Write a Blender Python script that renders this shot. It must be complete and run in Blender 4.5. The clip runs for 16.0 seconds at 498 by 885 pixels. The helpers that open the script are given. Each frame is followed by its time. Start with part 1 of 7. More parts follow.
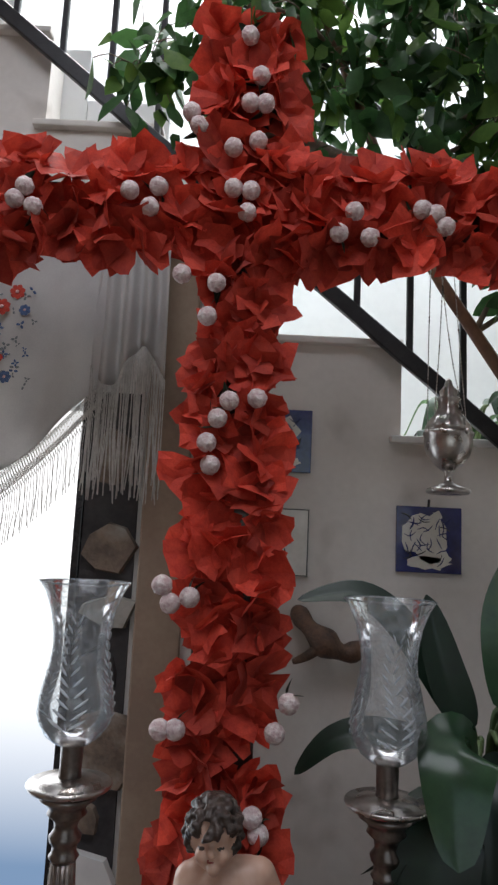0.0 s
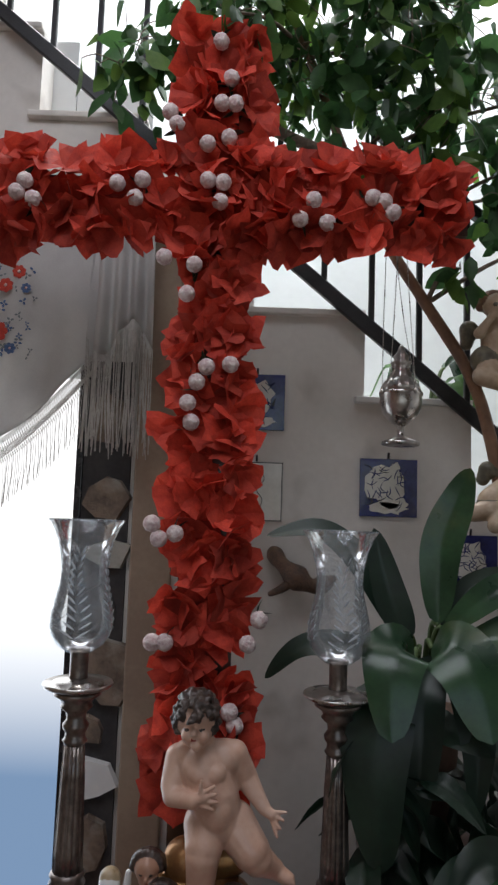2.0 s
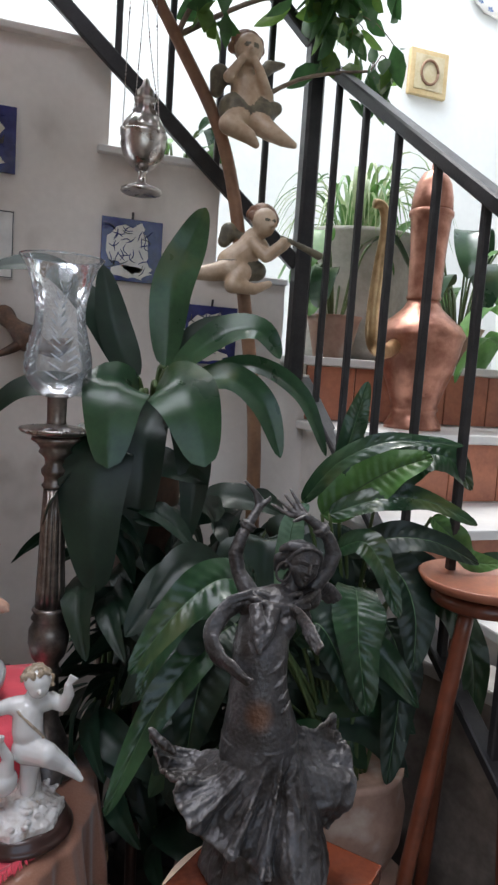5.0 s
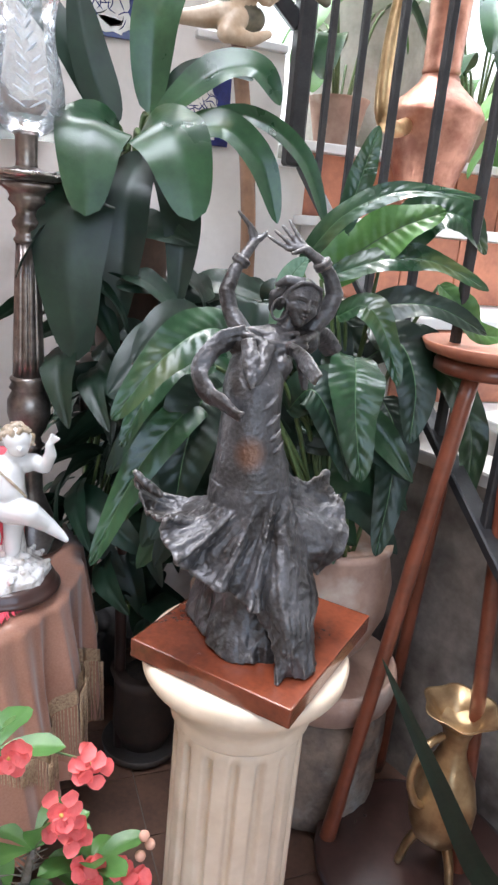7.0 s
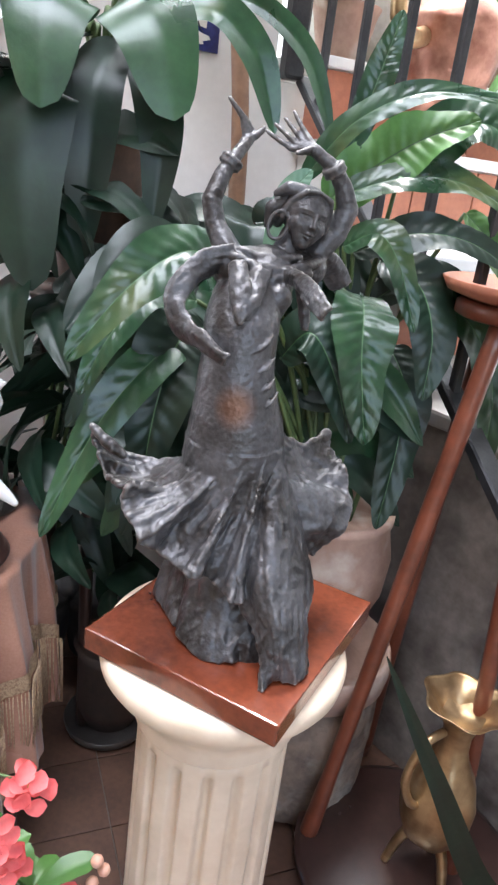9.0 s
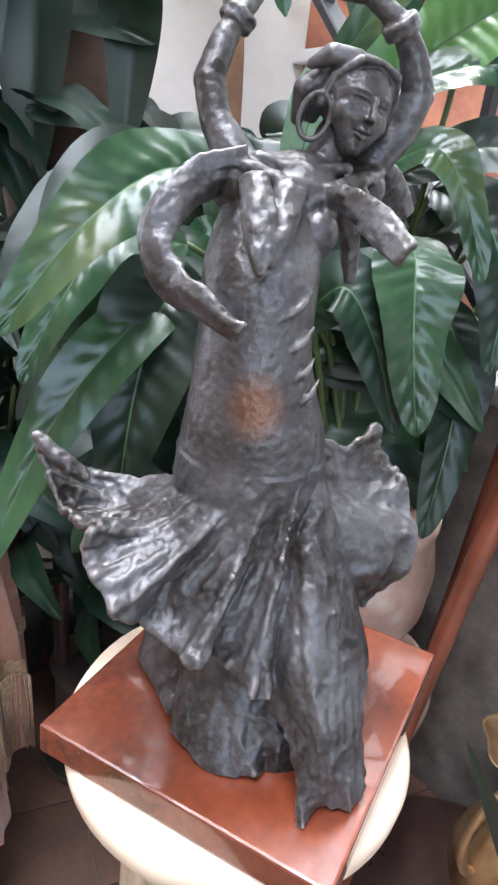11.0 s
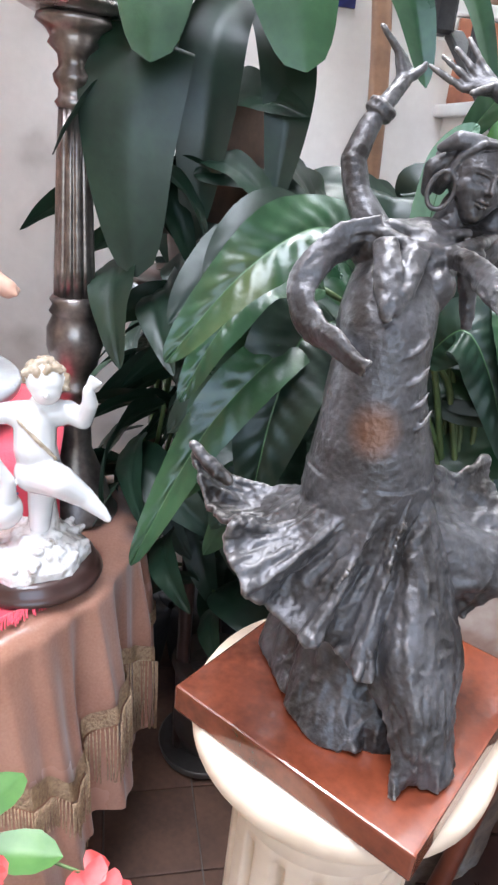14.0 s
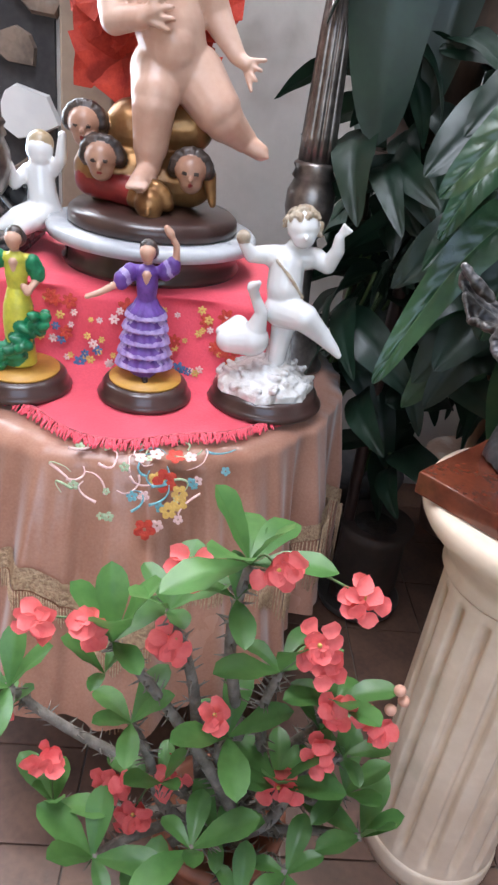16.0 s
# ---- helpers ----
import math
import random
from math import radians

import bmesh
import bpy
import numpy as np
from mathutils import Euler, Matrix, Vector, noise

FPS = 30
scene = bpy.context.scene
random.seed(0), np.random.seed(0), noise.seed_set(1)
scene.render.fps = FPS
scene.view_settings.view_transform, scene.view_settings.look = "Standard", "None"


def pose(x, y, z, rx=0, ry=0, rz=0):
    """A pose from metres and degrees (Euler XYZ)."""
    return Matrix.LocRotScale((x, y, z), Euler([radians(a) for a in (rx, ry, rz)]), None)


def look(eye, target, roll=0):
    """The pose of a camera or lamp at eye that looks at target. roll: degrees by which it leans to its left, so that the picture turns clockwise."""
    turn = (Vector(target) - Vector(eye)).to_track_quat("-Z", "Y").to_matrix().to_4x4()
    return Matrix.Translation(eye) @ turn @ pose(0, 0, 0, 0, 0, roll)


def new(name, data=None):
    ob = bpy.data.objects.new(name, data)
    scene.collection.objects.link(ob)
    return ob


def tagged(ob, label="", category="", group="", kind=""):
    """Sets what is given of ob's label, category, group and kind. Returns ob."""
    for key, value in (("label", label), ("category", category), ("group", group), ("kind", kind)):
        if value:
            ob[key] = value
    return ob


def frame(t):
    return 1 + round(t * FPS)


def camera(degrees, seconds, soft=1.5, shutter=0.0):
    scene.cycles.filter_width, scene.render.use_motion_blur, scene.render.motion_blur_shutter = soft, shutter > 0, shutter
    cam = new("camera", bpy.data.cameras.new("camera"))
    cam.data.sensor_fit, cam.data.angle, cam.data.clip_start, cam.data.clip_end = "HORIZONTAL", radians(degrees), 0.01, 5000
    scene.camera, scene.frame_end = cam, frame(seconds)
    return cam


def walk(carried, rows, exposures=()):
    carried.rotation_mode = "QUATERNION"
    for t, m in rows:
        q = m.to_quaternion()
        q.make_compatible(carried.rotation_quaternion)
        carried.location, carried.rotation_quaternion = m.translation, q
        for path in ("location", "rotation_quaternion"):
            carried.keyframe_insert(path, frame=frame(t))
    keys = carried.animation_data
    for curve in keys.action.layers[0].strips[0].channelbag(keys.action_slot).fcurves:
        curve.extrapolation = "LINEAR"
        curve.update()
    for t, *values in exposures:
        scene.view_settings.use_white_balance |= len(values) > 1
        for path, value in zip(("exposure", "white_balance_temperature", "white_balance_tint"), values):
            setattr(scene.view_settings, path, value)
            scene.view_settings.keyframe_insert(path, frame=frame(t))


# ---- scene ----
cam = camera(40.0, 16.0, soft=2.5)
METRES, EYE, TILT, LEAN, TURN = 2.0, 2.0, 8.6, -2.7, 0.0
ROWS = [
    (0.0, 0.0, 0.0, 0.0, 0.0, 0.0, -0.0),
    (0.5, 0.0302, -0.0574, 0.0166, 1.94, 1.33, 1.41),
    (1.0, 0.0045, -0.0979, 0.015, -0.59, 1.5, 1.87),
    (1.5, 0.0029, -0.1215, 0.0079, -1.73, -0.7, 1.3),
    (2.0, 0.0275, -0.1326, -0.01, -0.34, -2.74, 0.74),
    (2.5, 0.048, -0.1358, -0.0316, -2.45, -4.63, 0.03),
    (3.0, 0.0576, -0.1392, -0.0533, -6.65, -6.58, -0.17),
    (3.5, 0.064, -0.1357, -0.0676, -10.89, -9.72, -0.9),
    (4.0, 0.075, -0.1293, -0.0919, -15.21, -12.38, -2.39),
    (4.5, 0.0843, -0.1248, -0.1119, -17.85, -13.32, -3.98),
    (7.0, 0.1013, -0.114, -0.2606, -18.69, -26.47, -5.23),
    (7.5, 0.1068, -0.1027, -0.2646, -18.86, -27.26, -4.32),
    (8.0, 0.1156, -0.0935, -0.2696, -17.26, -27.64, -3.9),
    (8.5, 0.1315, -0.0814, -0.2827, -14.38, -28.52, -4.47),
    (9.0, 0.1349, -0.025, -0.3104, -19.18, -30.23, -7.28),
    (11.5, 0.1838, 0.1205, -0.3687, -21.52, -33.84, -5.9),
    (12.0, 0.1887, 0.126, -0.3539, -23.35, -32.8, -4.37),
    (12.5, 0.1871, 0.1226, -0.3468, -22.52, -31.6, -5.3),
    (13.0, 0.1865, 0.1085, -0.3459, -20.6, -31.87, -5.4),
    (13.5, 0.1788, 0.0863, -0.3409, -14.92, -31.43, -5.36),
    (14.0, 0.1544, 0.0641, -0.3416, -10.01, -32.14, -4.47),
    (14.5, 0.1067, 0.0315, -0.3445, -8.02, -33.83, -3.73),
    (15.0, 0.0649, 0.0083, -0.3421, -2.63, -34.03, -3.05),
    (15.5, 0.0354, -0.0142, -0.347, 1.99, -34.96, -3.22),
    (16.0, 0.0406, -0.0403, -0.3697, -0.5, -37.97, -4.18),
]
EXPOSURES = [(0.0, -0.2, 6500, 10), (0.5, -0.3, 6500, 10), (2.0, -0.26, 6500, 10), (3.0, 0.4, 6500, 10), (3.5, 0.62, 6500, 10), (4.0, 0.62, 6500, 10), (4.5, 0.38, 6450, 10), (5.8, 1.1, 6350, 10), (7.0, 1.97, 6250, 10), (9.0, 2.12, 6200, 10), (12.0, 2.42, 6150, 10), (13.5, 2.4, 6150, 10), (14.2, 2.25, 6100, 10), (15.0, 1.85, 6000, 10), (16.0, 1.7, 6150, 10)]
walk(cam, [(t, pose(0, 0, EYE, TILT, LEAN, TURN) @ pose(METRES * x, METRES * y, METRES * z, 90 + pitch, roll, yaw)) for t, x, y, z, yaw, pitch, roll in ROWS], EXPOSURES)

# ---- world and light ----
world = bpy.data.worlds.new("sky")
scene.world = world
world.use_nodes = True
wn = world.node_tree.nodes
sky = wn.new("ShaderNodeTexSky")
sky.sky_type, sky.sun_disc, sky.sun_elevation, sky.sun_rotation = "NISHITA", False, radians(62), radians(20)
wn["Background"].inputs["Strength"].default_value = 0.15
world.node_tree.links.new(sky.outputs["Color"], wn["Background"].inputs["Color"])


def lamp(name, kind, m, energy, colour, size=None, size_y=None):
    data = bpy.data.lights.new(name, kind)
    data.energy, data.color = energy, colour
    if kind == "AREA":
        data.shape, data.size, data.size_y = "RECTANGLE", size, size_y
    ob = new(name, data)
    ob.matrix_world = m
    return ob


sun = lamp("sun", "SUN", look((0.9, 4.2, 6.0), (0.9, 2.4, 0.0)), 1.5, (1.0, 0.96, 0.9))
sun.data.angle = radians(12)
lamp("skylight_over_stairs", "AREA", pose(0.6, 2.75, 5.45), 185, (0.95, 0.98, 1.0), 3.6, 1.7)
lamp("courtyard_daylight", "AREA", look((0.3, -2.28, 2.0), (0.4, 1.0, 1.3)), 8, (0.90, 0.95, 1.0), 2.4, 2.2)
lamp("skylight_over_room", "AREA", pose(-0.35, 0.15, 4.19), 45, (0.93, 0.94, 1.0), 1.7, 1.8)
lamp("doorway_daylight", "AREA", look((-1.1, 2.2, 1.5), (0.0, 0.8, 1.2)), 16, (0.84, 0.92, 1.0), 0.9, 1.9)

# ---- materials ----
def mat(name, c1, c2=None, rough=0.5, metal=0.0, scale=8.0, fine=60.0, bump=0.15, coat=0.0, spots=None, vary=0.0, sheen=0.0, trans=0.0, bands=None, sub=0.0, worn=None, rubbed=None):
    """A node material: two tones mixed by coarse and fine noise, with bump; spots: (colour, amount, scale) of wear, on
    the grey wall also of shadow; bands: (scale, axis, strength) of ribs.
    """
    m = bpy.data.materials.new(name)
    m.use_nodes = True
    nt = m.node_tree
    p = nt.nodes["Principled BSDF"]
    c2 = c2 or tuple(v * 0.75 for v in c1)
    co = nt.nodes.new("ShaderNodeTexCoord")
    src = co.outputs["Object"]
    n1, n2 = nt.nodes.new("ShaderNodeTexNoise"), nt.nodes.new("ShaderNodeTexNoise")
    for n, s, d in ((n1, scale, 5.0), (n2, fine, 3.0)):
        n.inputs["Scale"].default_value, n.inputs["Detail"].default_value = s, d
        nt.links.new(src, n.inputs["Vector"])
    ramp = nt.nodes.new("ShaderNodeValToRGB")
    ramp.color_ramp.elements[0].position, ramp.color_ramp.elements[1].position = 0.34, 0.66
    ramp.color_ramp.elements[0].color, ramp.color_ramp.elements[1].color = (*c2, 1), (*c1, 1)
    add = nt.nodes.new("ShaderNodeMath")
    add.operation = "MULTIPLY_ADD"
    add.inputs[1].default_value = 0.35
    sub_ = nt.nodes.new("ShaderNodeMath")
    sub_.operation = "SUBTRACT"
    sub_.inputs[1].default_value = 0.175
    nt.links.new(n2.outputs["Fac"], add.inputs[0])
    nt.links.new(n1.outputs["Fac"], add.inputs[2])
    nt.links.new(add.outputs[0], sub_.inputs[0])
    nt.links.new(sub_.outputs[0], ramp.inputs["Fac"])
    col = ramp.outputs["Color"]
    if spots:
        n3 = nt.nodes.new("ShaderNodeTexNoise")
        n3.inputs["Scale"].default_value, n3.inputs["Detail"].default_value = spots[2], 6.0
        nt.links.new(src, n3.inputs["Vector"])
        r3 = nt.nodes.new("ShaderNodeValToRGB")
        r3.color_ramp.elements[0].position, r3.color_ramp.elements[1].position = 0.62 - 0.2 * spots[1], 0.74 - 0.12 * spots[1]
        nt.links.new(n3.outputs["Fac"], r3.inputs["Fac"])
        mix = nt.nodes.new("ShaderNodeMixRGB")
        mix.inputs["Color2"].default_value = (*spots[0], 1)
        nt.links.new(r3.outputs["Color"], mix.inputs["Fac"])
        nt.links.new(col, mix.inputs["Color1"])
        col = mix.outputs["Color"]
    if vary:
        info, geo = nt.nodes.new("ShaderNodeObjectInfo"), nt.nodes.new("ShaderNodeNewGeometry")
        s = nt.nodes.new("ShaderNodeMath")
        s.operation = "ADD"
        nt.links.new(info.outputs["Random"], s.inputs[0])
        nt.links.new(geo.outputs["Random Per Island"], s.inputs[1])
        mr = nt.nodes.new("ShaderNodeMapRange")
        mr.inputs["From Max"].default_value = 2.0
        mr.inputs["To Min"].default_value, mr.inputs["To Max"].default_value = 1 - vary, 1 + vary
        nt.links.new(s.outputs[0], mr.inputs["Value"])
        hsv = nt.nodes.new("ShaderNodeHueSaturation")
        nt.links.new(mr.outputs[0], hsv.inputs["Value"])
        nt.links.new(col, hsv.inputs["Color"])
        col = hsv.outputs["Color"]
    # paler ridges: rubbed wear, with the glint on crests painted in as well
    if worn:
        geo = nt.nodes.new("ShaderNodeNewGeometry")
        rw = nt.nodes.new("ShaderNodeValToRGB")
        rw.color_ramp.elements[0].position, rw.color_ramp.elements[1].position = 0.515, 0.60
        nt.links.new(geo.outputs["Pointiness"], rw.inputs["Fac"])
        mw = nt.nodes.new("ShaderNodeMixRGB")
        mw.inputs["Color2"].default_value = (*worn, 1)
        dim = nt.nodes.new("ShaderNodeMath")
        dim.operation = "MULTIPLY"
        nt.links.new(rw.outputs["Color"], dim.inputs[0])
        nt.links.new(n2.outputs["Fac"], dim.inputs[1])
        nt.links.new(dim.outputs[0], mw.inputs["Fac"])
        nt.links.new(col, mw.inputs["Color1"])
        col = mw.outputs["Color"]
    if rubbed:
        vd = nt.nodes.new("ShaderNodeVectorMath")
        vd.operation = "DISTANCE"
        vd.inputs[1].default_value = rubbed[0]
        nt.links.new(src, vd.inputs[0])
        mr = nt.nodes.new("ShaderNodeMapRange")
        mr.inputs["From Min"].default_value, mr.inputs["From Max"].default_value = 0.015, rubbed[1]
        mr.inputs["To Min"].default_value, mr.inputs["To Max"].default_value = 0.8, 0.0
        nt.links.new(vd.outputs["Value"], mr.inputs["Value"])
        mb = nt.nodes.new("ShaderNodeMixRGB")
        mb.inputs["Color2"].default_value = (*rubbed[2], 1)
        nt.links.new(mr.outputs[0], mb.inputs["Fac"])
        nt.links.new(col, mb.inputs["Color1"])
        col = mb.outputs["Color"]
    nt.links.new(col, p.inputs["Base Color"])
    rr = nt.nodes.new("ShaderNodeMapRange")
    rr.inputs["To Min"].default_value, rr.inputs["To Max"].default_value = max(0.02, rough - 0.1), min(1, rough + 0.12)
    nt.links.new(n1.outputs["Fac"], rr.inputs["Value"])
    nt.links.new(rr.outputs[0], p.inputs["Roughness"])
    p.inputs["Metallic"].default_value = metal
    p.inputs["Coat Weight"].default_value = coat
    p.inputs["Sheen Weight"].default_value = sheen
    if sub:
        p.inputs["Subsurface Weight"].default_value = sub
        p.inputs["Subsurface Radius"].default_value = (0.02, 0.008, 0.004)
    height = add.outputs[0]
    if bands:
        w = nt.nodes.new("ShaderNodeTexWave")
        w.bands_direction = bands[1]
        w.inputs["Scale"].default_value, w.inputs["Distortion"].default_value = bands[0], 1.5
        nt.links.new(src, w.inputs["Vector"])
        h = nt.nodes.new("ShaderNodeMath")
        h.operation = "MULTIPLY_ADD"
        h.inputs[1].default_value = bands[2]
        nt.links.new(w.outputs["Fac"], h.inputs[0])
        nt.links.new(height, h.inputs[2])
        height = h.outputs[0]
    if bump:
        b = nt.nodes.new("ShaderNodeBump")
        b.inputs["Strength"].default_value, b.inputs["Distance"].default_value = bump, 0.01
        nt.links.new(height, b.inputs["Height"])
        nt.links.new(b.outputs[0], p.inputs["Normal"])
    if trans:
        tr = nt.nodes.new("ShaderNodeBsdfTranslucent")
        nt.links.new(col, tr.inputs["Color"])
        ms = nt.nodes.new("ShaderNodeMixShader")
        ms.inputs[0].default_value = trans
        nt.links.new(p.outputs[0], ms.inputs[1])
        nt.links.new(tr.outputs[0], ms.inputs[2])
        nt.links.new(ms.outputs[0], nt.nodes["Material Output"].inputs["Surface"])
    return m


def glass_mat(name, rough=0.03):
    """Thin clear glass: mostly see-through, with a glossy share that grows towards the rim, and engraved frosting."""
    m = bpy.data.materials.new(name)
    m.use_nodes = True
    nt = m.node_tree
    nt.nodes.remove(nt.nodes["Principled BSDF"])
    out = nt.nodes["Material Output"]
    tr, gl, df = nt.nodes.new("ShaderNodeBsdfTransparent"), nt.nodes.new("ShaderNodeBsdfGlossy"), nt.nodes.new("ShaderNodeBsdfDiffuse")
    tr.inputs["Color"].default_value = (0.93, 0.95, 0.96, 1)
    gl.inputs["Roughness"].default_value = rough
    df.inputs["Color"].default_value = (0.8, 0.84, 0.88, 1)
    lw = nt.nodes.new("ShaderNodeLayerWeight")
    lw.inputs["Blend"].default_value = 0.35
    m1, m2 = nt.nodes.new("ShaderNodeMixShader"), nt.nodes.new("ShaderNodeMixShader")
    nt.links.new(lw.outputs["Fresnel"], m1.inputs[0])
    nt.links.new(tr.outputs[0], m1.inputs[1])
    nt.links.new(gl.outputs[0], m1.inputs[2])
    co, no, ra = nt.nodes.new("ShaderNodeTexCoord"), nt.nodes.new("ShaderNodeTexNoise"), nt.nodes.new("ShaderNodeValToRGB")
    no.inputs["Scale"].default_value, no.inputs["Distortion"].default_value = 38, 3.0
    ra.color_ramp.elements[0].position, ra.color_ramp.elements[1].position = 0.47, 0.62
    ra.color_ramp.elements[0].color, ra.color_ramp.elements[1].color = (0.06, 0.06, 0.06, 1), (0.25, 0.25, 0.25, 1)
    nt.links.new(co.outputs["Object"], no.inputs["Vector"])
    nt.links.new(no.outputs["Fac"], ra.inputs["Fac"])
    nt.links.new(ra.outputs["Color"], m2.inputs[0])
    nt.links.new(m1.outputs[0], m2.inputs[1])
    nt.links.new(df.outputs[0], m2.inputs[2])
    nt.links.new(m2.outputs[0], out.inputs["Surface"])
    return m


PLASTER = mat("plaster", (0.76, 0.72, 0.68), (0.67, 0.63, 0.59), 0.85, scale=3, fine=40, bump=0.12, spots=((0.54, 0.50, 0.46), 0.22, 5))
WHITE_WALL = mat("white_limewash", (0.82, 0.83, 0.82), (0.76, 0.77, 0.76), 0.9, scale=2, fine=30, bump=0.15)
# mid-brown for surfaces out of view, chosen to reduce fill light
UNSEEN_BROWN = mat("unseen_brown_plaster", (0.34, 0.25, 0.18), (0.27, 0.19, 0.13), 0.9, scale=3, fine=40, bump=0.2)
# dark tone and patches put shadow into the colour along with brown stains
GREY_WALL = mat("grey_plaster", (0.30, 0.26, 0.225), (0.17, 0.14, 0.118), 0.9, scale=4, fine=50, bump=0.4, spots=((0.07, 0.052, 0.043), 0.75, 4.2))
MARBLE = mat("white_marble", (0.78, 0.77, 0.75), (0.66, 0.66, 0.66), 0.35, scale=4, fine=25, bump=0.03)
TERRACOTTA = mat("terracotta_tile", (0.42, 0.16, 0.09), (0.28, 0.10, 0.06), 0.45, scale=9, fine=70, bump=0.1, vary=0.25)
FLOOR_TILE = mat("floor_clay", (0.17, 0.09, 0.06), (0.10, 0.055, 0.04), 0.5, scale=9, fine=70, bump=0.12, vary=0.25)
GROUT = mat("grout", (0.20, 0.17, 0.15), (0.14, 0.12, 0.1), 0.95)
IRON = mat("black_iron", (0.035, 0.034, 0.036), (0.02, 0.02, 0.022), 0.45, metal=0.3, scale=20, fine=160, bump=0.12)
MAHOGANY = mat("mahogany", (0.19, 0.045, 0.020), (0.085, 0.02, 0.010), 0.22, scale=7, fine=90, bump=0.04, coat=0.5, bands=(3.0, "X", 0.2))
DARK_WOOD = mat("dark_turned_wood", (0.06, 0.03, 0.025), (0.035, 0.018, 0.014), 0.3, scale=8, fine=60, bump=0.05, coat=0.3)
RED_WOOD = mat("reddish_wood", (0.19, 0.052, 0.026), (0.10, 0.028, 0.014), 0.35, scale=9, fine=60, bump=0.05, coat=0.3)
POLE_WOOD = mat("brown_wood", (0.25, 0.13, 0.07), (0.16, 0.08, 0.045), 0.5, scale=12, fine=80, bump=0.15)
CREAM = mat("cream_paint", (0.76, 0.62, 0.48), (0.64, 0.50, 0.37), 0.42, scale=6, fine=50, bump=0.08, spots=((0.56, 0.46, 0.33), 0.2, 7))
SILVER = mat("tarnished_silver", (0.58, 0.55, 0.53), (0.34, 0.31, 0.29), 0.28, metal=1.0, scale=18, fine=90, bump=0.06)
PEWTER = mat("dark_silver", (0.30, 0.26, 0.24), (0.13, 0.11, 0.10), 0.33, metal=0.9, scale=18, fine=90, bump=0.1)
COPPER = mat("hammered_copper", (0.50, 0.25, 0.18), (0.30, 0.13, 0.09), 0.36, metal=0.75, scale=20, fine=55, bump=0.2)
BRASS = mat("worn_brass", (0.56, 0.40, 0.22), (0.32, 0.20, 0.10), 0.33, metal=0.85, scale=14, fine=60, bump=0.12)
BRONZE = mat("patinated_bronze", (0.105, 0.102, 0.108), (0.024, 0.020, 0.018), 0.41, metal=0.45, scale=13, fine=150, bump=0.35, worn=(0.34, 0.31, 0.29), rubbed=((-0.056, -0.032, 0.330), 0.034, (0.13, 0.055, 0.026)))
PAPER = mat("red_crepe_paper", (0.62, 0.070, 0.038), (0.42, 0.032, 0.019), 0.75, scale=30, fine=220, bump=0.3, vary=0.45, trans=0.28)
POMPON = mat("white_crocheted_ball", (0.74, 0.66, 0.64), (0.52, 0.36, 0.36), 0.9, scale=75, fine=240, bump=0.8)
GLASS = glass_mat("engraved_glass", 0.13)
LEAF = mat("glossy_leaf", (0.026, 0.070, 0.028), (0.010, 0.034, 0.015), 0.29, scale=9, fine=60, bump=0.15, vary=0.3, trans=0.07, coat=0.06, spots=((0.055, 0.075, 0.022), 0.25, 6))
MIDRIB = mat("pale_leaf_rib", (0.065, 0.13, 0.055), (0.04, 0.09, 0.036), 0.45, scale=9, fine=60, bump=0.1)
# darkened copy of the leaf green: the depth of shade is in the colour
LEAF_SHADED = mat("shaded_leaf", (0.012, 0.032, 0.017), (0.005, 0.016, 0.009), 0.42, coat=0.02, scale=9, fine=50, bump=0.12, vary=0.3, trans=0.08)
LEAF_LIGHT = mat("fresh_leaf", (0.115, 0.25, 0.065), (0.065, 0.16, 0.04), 0.4, scale=9, fine=60, bump=0.1, vary=0.25, trans=0.25)
LEAF_STRIPE = mat("variegated_leaf", (0.42, 0.48, 0.28), (0.16, 0.28, 0.09), 0.45, scale=14, fine=40, bump=0.05, vary=0.2, trans=0.3)
FICUS = mat("ficus_leaf", (0.05, 0.12, 0.035), (0.02, 0.055, 0.02), 0.4, scale=3, fine=60, bump=0.08, vary=0.45, trans=0.45)
STEM = mat("green_stem", (0.10, 0.15, 0.05), (0.06, 0.09, 0.03), 0.5)
BARK = mat("grey_brown_bark", (0.19, 0.14, 0.10), (0.10, 0.075, 0.055), 0.85, scale=25, fine=120, bump=0.5)
THORN = mat("thorny_grey_stem", (0.24, 0.21, 0.18), (0.13, 0.11, 0.09), 0.85, scale=40, fine=150, bump=0.5)
PETAL = mat("coral_red_petal", (0.90, 0.20, 0.19), (0.80, 0.12, 0.12), 0.6, scale=30, fine=150, bump=0.1, vary=0.12, trans=0.25)
SKIN = mat("painted_flesh", (0.64, 0.43, 0.33), (0.55, 0.325, 0.235), 0.38, scale=9, fine=60, bump=0.06, coat=0.12)
HAIR = mat("dark_painted_hair", (0.075, 0.05, 0.04), (0.024, 0.016, 0.013), 0.35, scale=40, fine=120, bump=0.6)
GILT = mat("dull_gilding", (0.40, 0.21, 0.08), (0.22, 0.10, 0.04), 0.35, metal=0.6, scale=16, fine=70, bump=0.2)
PORCELAIN = mat("white_porcelain", (0.80, 0.79, 0.77), (0.70, 0.69, 0.68), 0.12, scale=7, fine=40, bump=0.03, coat=0.5)
FOAM = mat("painted_porcelain_waves", (0.78, 0.77, 0.76), (0.62, 0.58, 0.54), 0.2, scale=40, fine=90, bump=0.7, spots=((0.40, 0.34, 0.28), 0.3, 45))
PURPLE = mat("purple_paint", (0.16, 0.07, 0.34), (0.09, 0.035, 0.2), 0.4, scale=40, fine=120, bump=0.15)
